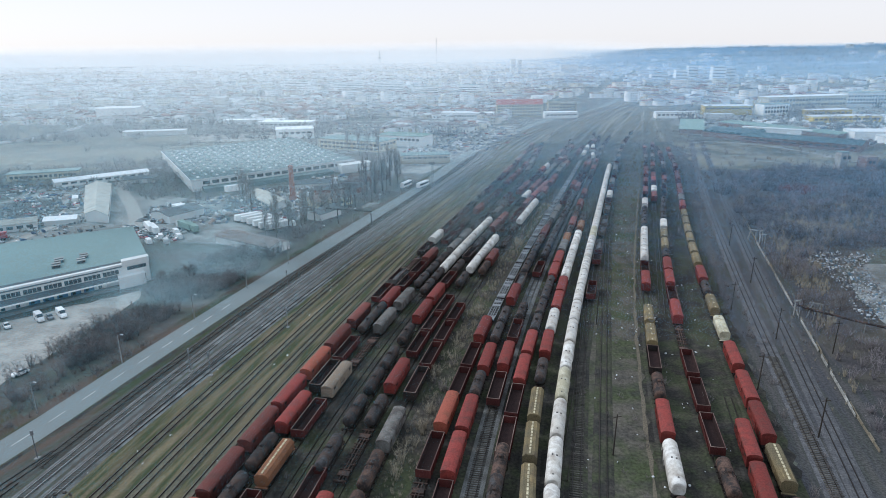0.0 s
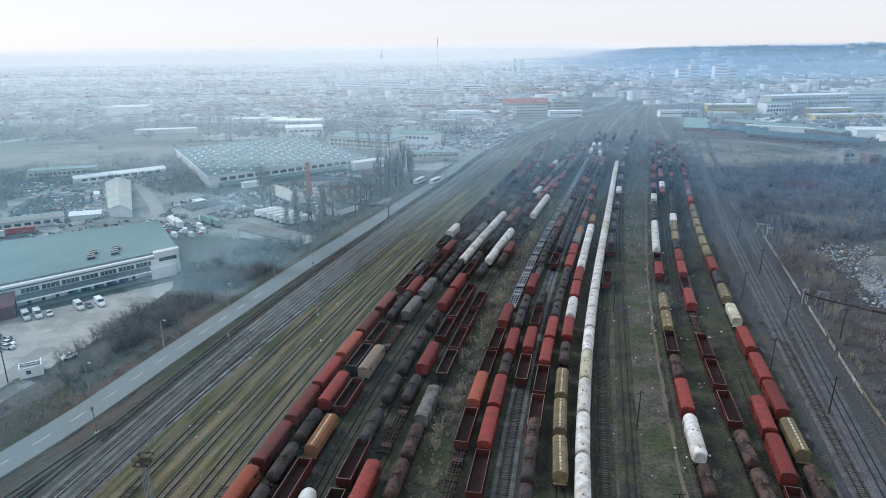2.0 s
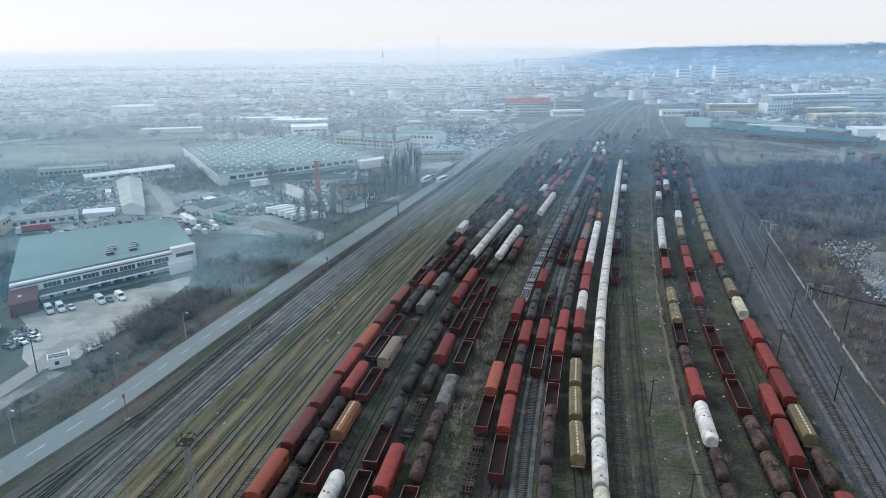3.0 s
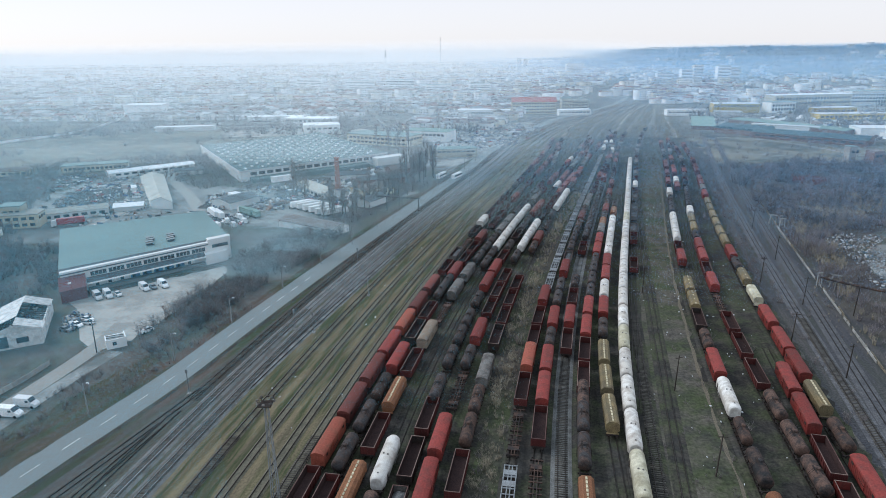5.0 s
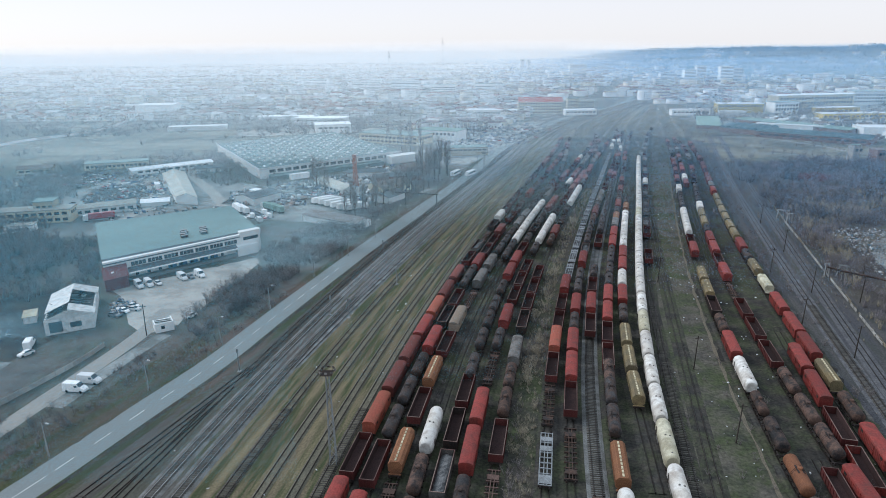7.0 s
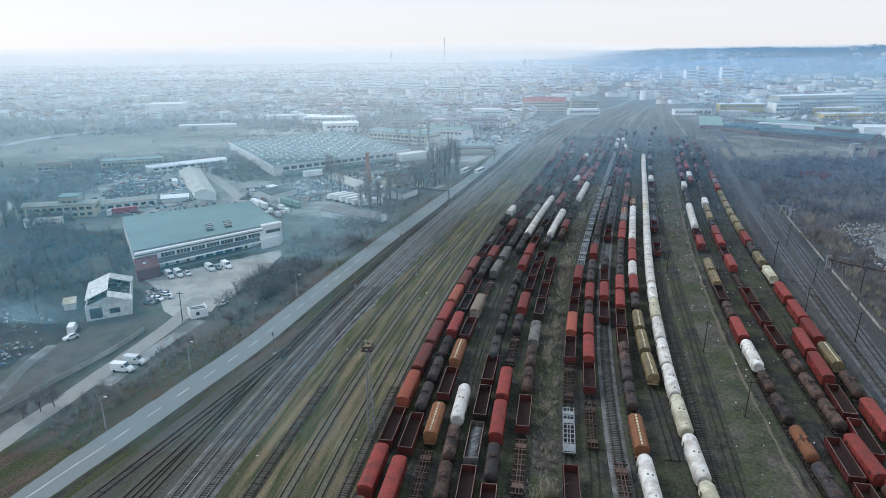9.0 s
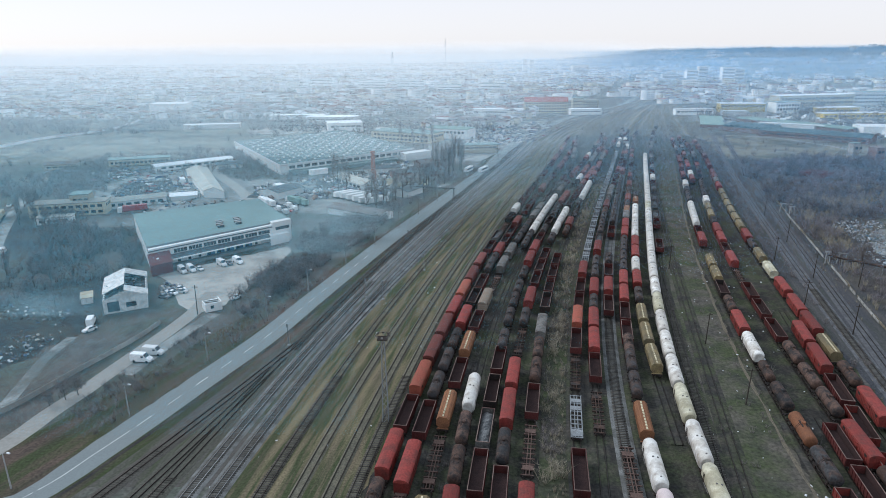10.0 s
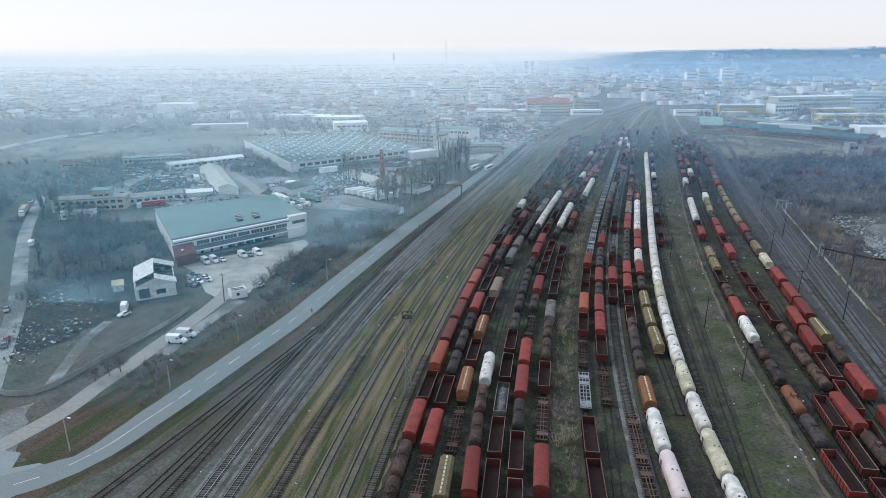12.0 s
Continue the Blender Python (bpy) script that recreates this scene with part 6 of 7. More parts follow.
def far_car(colour, word):
    root = thing("car", word + " car standing in a distant yard", "car", "cars in distant yards")
    part("body", Geo().loft([section(-2.1, 0.8, 0.15, 0.8, 0.9), section(-1.9, 0.87, 0.1, 0.98, 0.92), section(1.9, 0.85, 0.1, 0.88, 0.9), section(2.1, 0.75, 0.15, 0.7, 0.9)], True, False), M[colour], root)
    part("cabin", Geo().loft([section(-1.7, 0.76, 0.9, 1.0, 0.95), section(-1.1, 0.74, 0.95, 1.42, 0.86), section(0.25, 0.74, 0.95, 1.42, 0.86), section(1.05, 0.78, 0.9, 0.99, 0.95)], True, False), M["glass"], root)
    return root

def van(colour, word):
    root = thing("van", word + " delivery van parked on the ground", "van", "parked vans")
    part("body", Geo().loft([section(-2.9, 0.95, 0.4, 2.3, 0.88), section(-2.8, 1.0, 0.35, 2.45, 0.9), section(1.0, 1.0, 0.35, 2.45, 0.9), section(1.75, 0.98, 0.35, 1.45, 0.93),
                             section(2.6, 0.93, 0.35, 1.15, 0.9), section(2.9, 0.8, 0.4, 0.9, 0.9)], True, False), M[colour], root)
    part("windscreen", Geo().add([(-0.82, 1.09, 2.36), (0.82, 1.09, 2.36), (0.86, 1.74, 1.53), (-0.86, 1.74, 1.53), (-0.82, 1.0, 2.3), (0.82, 1.0, 2.3), (0.86, 1.6, 1.5), (-0.86, 1.6, 1.5)],
                                 [(0, 3, 2, 1), (4, 5, 6, 7), (0, 1, 5, 4), (1, 2, 6, 5), (2, 3, 7, 6), (3, 0, 4, 7)]), M["glass"], root)
    for s in (-1, 1):
        part("side_window", Geo().box(min(s * 0.93, s * 1.0), max(s * 0.93, s * 1.0), 0.4, 1.15, 1.5, 2.0), M["glass"], root)
    wheels(root, [(-0.9, -1.8), (0.9, -1.8), (-0.9, 1.9), (0.9, 1.9)], 0.36)
    return root

def lorry(colour, word, L=14.5):
    root = thing("lorry", word + " lorry trailer parked in a yard", "lorry", "parked lorries")
    part("cargo_box", Geo().box(-1.25, 1.25, -L / 2, L / 2 - 2.6, 1.1, 3.8, 0.03), M[colour], root)
    part("cab", Geo().loft([section(L / 2 - 2.3, 1.2, 0.5, 3.3, 0.92), section(L / 2 - 0.5, 1.2, 0.5, 3.1, 0.92), section(L / 2, 1.15, 0.5, 1.9, 0.95)], True, False), M["car_white"], root)
    part("windscreen", Geo().box(-1.0, 1.0, L / 2 - 0.35, L / 2 - 0.2, 1.9, 2.7, 0.02), M["glass"], root)
    part("chassis", Geo().box(-0.5, 0.5, -L / 2, L / 2 - 0.4, 0.6, 1.09), M["under"], root)
    wheels(root, [(s * 1.0, y) for s in (-1, 1) for y in (-L / 2 + 1.2, -L / 2 + 2.5, L / 2 - 1.3)], 0.5, 0.35)
    return root

def bus(colour, word):
    root = thing("bus", word + " bus parked at the roadside", "bus", "parked buses")
    part("body", Geo().box(-1.25, 1.25, -6, 6, 0.35, 3.1, 0.08), M[colour], root)
    for s in (-1, 1):
        part("window_band", Geo().box(min(s * 1.18, s * 1.27), max(s * 1.18, s * 1.27), -5.5, 5.5, 1.5, 2.5), M["glass"], root)
    part("windscreen", Geo().box(-1.05, 1.05, 5.93, 6.0, 1.2, 2.7), M["glass"], root)
    part("roof_hatch", Geo().box(-0.4, 0.4, -2.5, -1.7, 3.1, 3.22), M["lamp"], root)
    wheels(root, [(s * 1.05, y) for s in (-1, 1) for y in (-3.6, 3.6)], 0.48, 0.3)
    return root

FLEET = {}
def park(maker, colour, word, x, y, turn, z=0.04):
    key = (maker, colour)
    m = pose(x, y, z, 0, 0, turn)
    if key in FLEET:
        return copy_thing(FLEET[key], m)
    FLEET[key] = maker(colour, word)
    FLEET[key].matrix_basis = m

park(van, "car_white", "white", -121.5, 98.5, -98)
park(van, "car_white", "white", -120.2, 102.6, -98)
for x, y, t in ((-139.8, 170.5, 132), (-137, 172, 132), (-127.5, 178.5, 135), (-122.2, 181.5, 135)):
    park(van, "car_white", "white", x, y, t + 90)
for x, y, t, c, w in ((-134.2, 173.2, 224, "car_white", "white"), (-125, 179.8, 222, "car_grey", "grey"), (-110.8, 143.5, 150, "car_white", "white"), (-146.5, 118, 150, "car_white", "white"),
                      (-133, 152, 250, "car_white", "white"), (-134, 148, 240, "car_white", "white"), (-135.5, 144.5, 250, "car_grey", "grey"), (-131.5, 149.5, 260, "car_white", "white"),
                      (-172, 100, 30, "car_red", "red"), (-170, 96, 30, "car_grey", "grey")):
    park(car, c, w, x, y, t)
flat_building(rect(-160.5, 138.5, 3.4, 6.5, 28), 2.2, "ruin", "cream", "low lean-to with a yellowish roof beside a ruin", "lean_to", parapet=0.15)
park(van, "car_white", "white", -149, 123.5, 20)
park(van, "car_white", "white", -226, 196, 25)
park(lorry, "car_red", "red", -205, 266, 118)
park(lorry, "cream", "beige", -266, 252, 205)
park(far_car, "car_white", "white", -281, 281, 25)
park(car, "car_grey", "grey", -187, 122, 210)
for x, y, t in ((-25, 378, -22), (-15, 377, -25)):
    park(bus, "car_white", "white", x, y, t)
park(bus, "car_white", "white", -60, 336, -60)
rv = random.Random(21)
for k in range(6):
    park(lorry, "car_white", "white", -98 + k * 4.0, 300 - k * 3.6 + rv.uniform(-1, 1), -49)
for k in range(2):
    park(lorry, "roof_green", "pale green", -124 + k * 4.2, 284 - k * 3, 40 + rv.uniform(-10, 10))
for k in range(2):
    park(lorry, "car_white", "white", -140 + k * 3.4, 282 - k * 2.2 + rv.uniform(-1, 1), 38 + rv.uniform(-6, 6))
for k in range(5):
    park(van, "car_white", "white", -131 + k * 2.6 + rv.uniform(-0.5, 0.5), 262 + (k % 3) * 7 + rv.uniform(-1, 1), 35 + rv.uniform(-8, 8))
def scatter_cars(x0, x1, y0, y1, n, slope=0.0):
    for k in range(n):
        y = rv.uniform(y0, y1)
        c, w = rv.choice((("car_white", "white"), ("car_grey", "grey"), ("car_white", "white"), ("car_red", "red"), ("car_blue", "blue"), ("car_grey", "grey")))
        park(far_car, c, w, rv.uniform(x0, x1) + slope * (y - y0), y, rv.uniform(0, 360))
scatter_cars(-146, -116, 266, 288, 40, -0.6)
scatter_cars(-280, -210, 345, 372, 36)
scatter_cars(-310, -255, 372, 392, 26)
scatter_cars(-260, -180, 280, 290, 8)
scatter_cars(-110, -60, 310, 325, 16)
scatter_cars(-40, 40, 510, 640, 50, 0.33)
scatter_cars(-50, 0, 660, 720, 24, 0.2)
scatter_cars(-125, -62, 296, 330, 26)
scatter_cars(-235, -190, 300, 340, 14)
scatter_cars(300, 420, 600, 680, 24)

# long pale wall across the fields
fw = thing("boundary_wall", "long pale concrete wall across winter fields", "wall")
fl = smooth_line([(-448, 440), (-443, 490), (-441, 528), (-437, 567), (-416, 612), (-412, 664), (-428, 755), (-452, 835)], 12.0)
for (ax, ay), (bx, by) in zip(fl, fl[1:]):
    d = math.hypot(bx - ax, by - ay)
    part("slab", Geo().box(0, d - 0.2, -0.15, 0.15, -0.1, 2.4), M["lamp"], fw).matrix_basis = Matrix.Translation((ax, ay, 0)) @ Matrix.Rotation(math.atan2(by - ay, bx - ax), 4, "Z")

# ---------- trees and brush ----------
def twig_cloud(n, seed, spread=0.5, low=0.0, thick=0.012, upright=0.7, fork=6):
    """Thin tapering twigs of a leafless bush one metre high: corners and triangles."""
    r = np.random.RandomState(seed)
    V, F = [], []
    def twig(a, b, w):
        d = b - a
        d = d / (np.linalg.norm(d) + 1e-6)
        s = np.cross(d, (0.3, 0.5, 0.8))
        s /= np.linalg.norm(s) + 1e-6
        t = np.cross(d, s)
        k = len(V)
        V.extend([a + s * w, a - s * w * 0.5 + t * w * 0.87, a - s * w * 0.5 - t * w * 0.87, b])
        F.extend([(k, k + 1, k + 3), (k + 1, k + 2, k + 3), (k + 2, k, k + 3)])
    for _ in range(n):
        ang, lean = r.rand() * 6.283, r.rand() * spread
        base = np.array((math.cos(ang) * lean * 0.3, math.sin(ang) * lean * 0.3, low))
        top = np.array((math.cos(ang) * lean, math.sin(ang) * lean, low + (1 - low) * (upright + (1 - upright) * r.rand())))
        twig(base, top, thick * 1.6)
        for _ in range(fork):
            q = 0.25 + 0.7 * r.rand()
            p = base + (top - base) * q
            e = p + np.array((r.randn() * 0.17, r.randn() * 0.17, 0.1 + 0.2 * r.rand())) * (1.25 - q * 0.5)
            twig(p, e, thick)
    return np.array(V), np.array(F)

def in_poly(x, y, poly):
    inside = False
    for (ax, ay), (bx, by) in zip(poly, poly[1:] + poly[:1]):
        if (ay > y) != (by > y) and x < (bx - ax) * (y - ay) / (by - ay) + ax:
            inside = not inside
    return inside

def spread_points(poly, n, seed, clump=0.0):
    r = random.Random(seed)
    xs_, ys_ = [p[0] for p in poly], [p[1] for p in poly]
    out = []
    for _ in range(n * 12):
        if len(out) >= n:
            break
        x, y = r.uniform(min(xs_), max(xs_)), r.uniform(min(ys_), max(ys_))
        if in_poly(x, y, poly) and noise.noise(Vector((x / 14, y / 14, seed))) > clump - r.random() * 0.35:
            out.append((x, y))
    return out

def brush(name, clouds, pts, size, material, label, category, seed, wide=1.0, hill=False):
    """Many bushes in one mesh."""
    r = np.random.RandomState(seed)
    V, F, k = [], [], 0
    for i, (x, y) in enumerate(pts):
        v, f = clouds[i % len(clouds)]
        s = size[0] + (size[1] - size[0]) * r.rand() ** 1.6
        a = r.rand() * 6.283
        c, sn = math.cos(a) * s * wide, math.sin(a) * s * wide
        p = np.stack([v[:, 0] * c - v[:, 1] * sn + x, v[:, 0] * sn + v[:, 1] * c + y, v[:, 2] * s + (height(x, y) if hill else 0)], 1)
        V.append(p)
        F.append(f + k)
        k += len(v)
    return bulk(name, np.concatenate(V), np.concatenate(F), material, label, category)

BUSH = [twig_cloud(8, s, 0.75, fork=6, thick=0.014) for s in (1, 2, 3)]
FINE = [twig_cloud(10, s, 0.85, fork=8, thick=0.009) for s in (11, 12, 13)]
REED = [twig_cloud(14, s, 0.45, fork=1, upright=0.55, thick=0.012) for s in (4, 5)]
LITE = [twig_cloud(7, s, 0.75, fork=4, thick=0.018) for s in (8, 9, 10)]
FAR = [twig_cloud(9, s, 0.75, fork=4, thick=0.02) for s in (6, 7)]
WOOD = [twig_cloud(7, s, 0.7, fork=3, thick=0.035) for s in (6, 7)]

RIGHT = [(86, 100), (97, 132), (114, 190), (130, 245), (150, 300), (178, 395), (235, 430), (330, 425), (380, 350), (260, 250), (170, 250), (140, 232), (126, 190),
         (118, 160), (135, 130), (120, 80), (100, 60), (78, 70)]
thicket = spread_points(RIGHT, 3300, 31, 0.1)
brush("bare_brush", BUSH, [p for p in thicket if p[1] < 230], (1.2, 4.6), M["twig_mauve"], "dense leafless mauve brush right of the yard", "brush", 31)
brush("bare_brush", LITE, [p for p in thicket if p[1] >= 230], (1.4, 4.6), M["twig_mauve"], "dark leafless thicket beyond the scrapyard", "brush", 30, 1.4)
brush("bare_brush", LITE, spread_points([(188, 346), (194, 362), (206, 366), (208, 350), (198, 342)], 70, 37), (2.5, 5.0), M["twig_red"], "reddish leafless brush", "brush", 37)
rs, pp = random.Random(66), []
for x, y in spread_points([(120, 190), (136, 240), (150, 330), (176, 408), (236, 428), (330, 420), (370, 350), (262, 256), (176, 252), (142, 232), (130, 195)], 62, 66):
    q = rs.uniform(2.5, 6.0)
    pp += [(x + rs.gauss(0, q), y + rs.gauss(0, q)) for _ in range(rs.randint(4, 11))]
brush("bare_brush", LITE, pp, (3.5, 9.0), M["twig_dark"], "clumps of tall dark leafless scrub", "brush", 66, 1.1)
brush("bare_brush", LITE, spread_points([(165, 400), (330, 418), (420, 470), (330, 540), (215, 520), (190, 450)], 170, 86, 0.15), (1.2, 4.2), M["twig"], "scattered bare bushes in a field", "brush", 86)
brush("dry_reeds", REED, spread_points([(146, 262), (160, 284), (180, 282), (178, 262), (160, 250)], 260, 67), (2.0, 4.5), M["twig_pale"], "pale tall reeds in a thicket", "reeds", 67)
brush("dry_reeds", REED, spread_points([(96, 130), (118, 196), (150, 290), (200, 320), (230, 300), (160, 255), (120, 180), (105, 140)], 900, 32), (1.2, 3.6), M["twig_pale"], "pale dry reeds and tall grass", "reeds", 32)
brush("bare_brush", FINE, spread_points([(-112, 141), (-109.5, 158), (-106, 176), (-104, 203), (-96, 235), (-84, 258), (-66, 252), (-75, 215), (-86, 182), (-95, 150), (-103, 128)], 800, 33), (1.8, 5.6), M["twig"],
      "dense leafless brush between a lot and the road", "brush", 33)
brush("bare_brush", LITE, spread_points([(-190, 130), (-160, 165), (-156, 178), (-187, 230), (-215, 240), (-232, 236), (-208, 185)], 430, 34, 0.2), (1.6, 6.0), M["twig"], "leafless brush behind the warehouse", "brush", 34)
brush("bare_brush", LITE, spread_points([(-186, 148), (-212, 196), (-240, 248), (-258, 290), (-312, 390), (-292, 404), (-246, 320), (-230, 262), (-198, 225), (-178, 172)], 330, 68, 0.15), (3.0, 9.0), M["twig"],
      "tall bare trees and scrub along a back road", "brush", 68)
brush("bare_brush", LITE, spread_points([(-127, 64), (-119, 84), (-110, 108), (-99, 138), (-90, 166), (-84, 162), (-95, 122), (-106, 88), (-117, 60)], 230, 88, 0.1), (0.5, 2.4), M["twig"], "low brown shrubs on the road verge", "brush", 88)
brush("bare_brush", LITE, spread_points([(-250, 342), (-222, 356), (-205, 320), (-224, 298), (-240, 312)], 90, 81), (1.5, 4.0), M["twig_dark"], "low bare brush in a works yard", "brush", 81)
brush("bare_brush", LITE, spread_points([(-92, 262), (-66, 262), (-46, 322), (-30, 362), (-44, 372), (-66, 330), (-78, 300)], 130, 82), (1.5, 5.0), M["twig"], "bare brush under roadside trees", "brush", 82)
brush("bare_brush", LITE, spread_points([(-170, 392), (-150, 350), (-142, 340), (-130, 352), (-165, 420), (-216, 476), (-226, 460)], 150, 69), (2.5, 6.0), M["twig_dark"], "dark leafless brush beside a hall", "brush", 69)
brush("bare_brush", LITE, spread_points([(-210, 120), (-260, 215), (-300, 300), (-330, 300), (-300, 200), (-240, 120)], 420, 39), (2.0, 8.0), M["twig"], "leafless brush beyond a back road", "brush", 39)
brush("bare_brush", LITE, spread_points([(-218, 395), (-168, 345), (-150, 352), (-196, 440), (-214, 470)], 260, 38), (1.6, 5.5), M["twig"], "leafless brush beside a factory hall", "brush", 38)
brush("bare_brush", BUSH, spread_points([(-127.5, 74), (-121, 98), (-115, 116), (-110, 122), (-110, 104), (-117, 82), (-123, 70)], 130, 35, 0.1), (0.5, 2.2), M["twig"], "low leafless shrubs on waste ground", "brush", 35)
brush("bare_brush", LITE, spread_points([(-300, 300), (-200, 425), (-150, 350), (-225, 490), (-330, 430)], 500, 36), (2.0, 6.5), M["twig"], "leafless brush round a factory hall", "brush", 36)
for name, a, b, n, s, size in (("C", 0, 3, 60, 41, (0.6, 2.2)), ("G", 2.2, 7.6, 160, 42, (0.8, 3.0)), ("N", 3, 20, 330, 43, (0.3, 1.5)), ("P", 2.3, 3, 40, 44, (0.8, 2.4)), ("R2", 4, 12, 260, 45, (0.6, 2.4)), ("Q", 2, 3, 60, 49, (0.8, 2.6))):
    rs, pp = random.Random(s), []
    for _ in range(n):
        y = rs.uniform(30, 420)
        pp.append((float(LINES[name].x(y)) + rs.uniform(a, b), y))
    brush("weeds", BUSH, pp, size, M["twig"], "leafless weeds between the tracks", "weeds", s)
rs, pp = random.Random(46), []
for _ in range(900):
    y = rs.uniform(15, 330)
    pp.append((float(LINES["G"].x(y)) + rs.uniform(2.5, 7.5), y))
brush("dry_grass", REED, pp, (0.4, 1.9), M["twig_pale"], "tufts of pale dry grass between wagon rows", "grass", 46)
rs, pp = random.Random(57), []
for _ in range(70):
    y = rs.uniform(15, 260)
    pp.append((float(LINES["G"].x(y)) + rs.uniform(2.8, 7.0), y))
brush("bare_brush", FINE, pp, (1.6, 4.4), M["twig_pale"], "pale bare shrubs between wagon rows", "brush", 57)
rs, pp = random.Random(47), []
for _ in range(900):
    y = rs.uniform(10, 300)
    pp.append((float(LINES["A"].x(y)) + rs.uniform(-46, -4), y))
brush("dry_grass", REED, pp, (0.12, 0.45), M["twig_pale"], "short dry grass tufts between disused tracks", "grass", 47)
rs, pp = random.Random(48), []
for _ in range(1300):
    y = rs.uniform(250, 640)
    pp.append((float(LINES["H"].x(y)) + rs.uniform(-45, 82 + (y - 330) * 0.1), y))
brush("bare_brush", LITE, pp, (0.6, 3.2), M["twig_mauve"], "leafless mauve scrub at the far end of the yard", "brush", 48)

rs, pa, pb = random.Random(50), [], []
for _ in range(1500):
    y = rs.uniform(40, 430)
    p = (float(LINES["R2"].x(y)) + 5 + rs.uniform(0, 1) ** 0.7 * 34, y)
    if noise.noise(Vector((p[0] / 9, y / 16, 1.5))) > 0.05:
        (pa if rs.random() < 0.6 else pb).append(p)
brush("dry_grass", REED, pa, (0.3, 1.3), M["twig_pale"], "pale dry grass tufts beside the outer tracks", "grass", 50)
brush("weeds", LITE, pb, (0.5, 1.8), M["twig"], "leafless weeds beside the outer tracks", "weeds", 56)

def bare_tree(seed, h, wide, narrow=False):
    """Trunk with limbs, and a crown of many twigs."""
    r = random.Random(seed)
    g = Geo()
    g.tube((0, 0, 0), (r.uniform(-0.2, 0.2), r.uniform(-0.2, 0.2), h * 0.55), h * 0.022, h * 0.012, 7)
    g.tube((0, 0, h * 0.55), (0.1, 0.1, h * 0.9), h * 0.012, h * 0.004, 6)
    v, f, k = [], [], 0
    cl_v, cl_f = twig_cloud(7, seed, 0.45 if narrow else 0.8, fork=6, thick=0.01 if narrow else 0.014)
    for i in range(11 if narrow else 12):
        a, z = r.uniform(0, 6.283), h * (0.2 + 0.6 * i / (10 if narrow else 14))
        L = h * wide * r.uniform(0.7, 1.1) * (1 - 0.5 * i / 16)
        tip = (math.cos(a) * L, math.sin(a) * L, z + h * (0.22 if narrow else 0.16))
        g.tube((0, 0, z), tip, h * 0.007, h * 0.002, 5)
        s = h * r.uniform(0.26, 0.36)
        for q in ((0.7,) if narrow else (0.45, 1.0)):
            c = Vector((0, 0, z)).lerp(Vector(tip), q)
            v.append(cl_v * np.array((s, s, s)) + np.array((c.x, c.y, c.z - s * 0.25)))
            f.append(cl_f + k)
            k += len(cl_v)
    return g.mesh("trunk", M["bark"]), (np.concatenate(v), np.concatenate(f))

M["twig_crown"] = mat("brown_crown_twigs", (0.18, 0.158, 0.15), 0.95, islands=True, vary=0.35, dirt=(0.14, 0.125, 0.12), scale=0.1, bump=0)
TREES = {}
def tree(kind, x, y, s, turn, label, group):
    if kind not in TREES:
        seed, h, wide, narrow = {"poplar": (51, 20, 0.15, True), "broad": (52, 12, 0.34, False), "slim": (53, 14, 0.13, True)}[kind]
        trunk, (cv, cf) = bare_tree(seed, h, wide, narrow)
        root = thing("tree", label, "tree", group)
        part("trunk", trunk, None, root)
        crown = bulk("crown", cv, cf, M["twig_crown"], "", "", "", root)
        TREES[kind] = root
        root.matrix_basis = Matrix.Translation((x, y, 0)) @ Matrix.Rotation(turn, 4, "Z") @ Matrix.Scale(s, 4)
        return root
    t = copy_thing(TREES[kind], pose(x, y, 0, 0, 0, math.degrees(turn)))
    t.scale = (s, s, s)
    return tagged(t, label, "tree", group)

rt = random.Random(60)
for k in range(11):
    tree("poplar", -47 + 1.7 * k + rt.uniform(-2.5, 2.5), 346 + 3.8 * k + rt.uniform(-6, 6), rt.uniform(0.8, 1.15), rt.uniform(0, 6), "tall narrow leafless poplar beside the road", "poplars beside the road")
for x, y in ((-104, 312), (-98, 305), (-110, 330), (-60, 470), (-52, 476), (-82, 520), (-70, 500), (-30, 610)):
    tree("poplar", x, y, rt.uniform(0.85, 1.15), rt.uniform(0, 6), "tall narrow leafless poplar in a works yard", "poplars in the yards")
for k in range(24):
    tree("slim", -82 + k * 1.7 + rt.uniform(-4, 4), 270 + k * 2.9 + rt.uniform(-6, 6), rt.uniform(0.75, 1.25), rt.uniform(0, 6), "leafless brown tree near the road", "trees near the road")
for x, y in ((112, 182), (116, 186), (120, 176), (98, 118), (140, 120), (126, 110), (150, 262), (176, 290), (200, 330), (230, 360), (190, 360), (160, 320), (215, 300), (250, 390), (122, 212)):
    tree("broad", x, y, rt.uniform(0.45, 0.75), rt.uniform(0, 6), "spreading leafless tree in brush", "trees beside the yard")
for k in range(20):
    tree("slim", -176 - k * 6 + rt.uniform(-9, 9), 138 + k * 9 + rt.uniform(-10, 10), rt.uniform(0.6, 1.0), rt.uniform(0, 6), "slim leafless tree beside a back road", "trees along the back road")
for x, y in spread_points([(-104, 205), (-96, 235), (-84, 258), (-70, 252), (-80, 215), (-90, 195)], 9, 61):
    tree("broad", x, y, rt.uniform(0.4, 0.6), rt.uniform(0, 6), "leafless tree in roadside brush", "trees near the road")
for x, y in ((-131, 79), (-129, 81), (-133, 76), (-95, 180), (-92, 196), (-88, 216), (-82, 236), (-98, 165)):
    tree("broad", x, y, rt.uniform(0.3, 0.5), rt.uniform(0, 6), "small leafless tree on a verge", "trees on the verge")

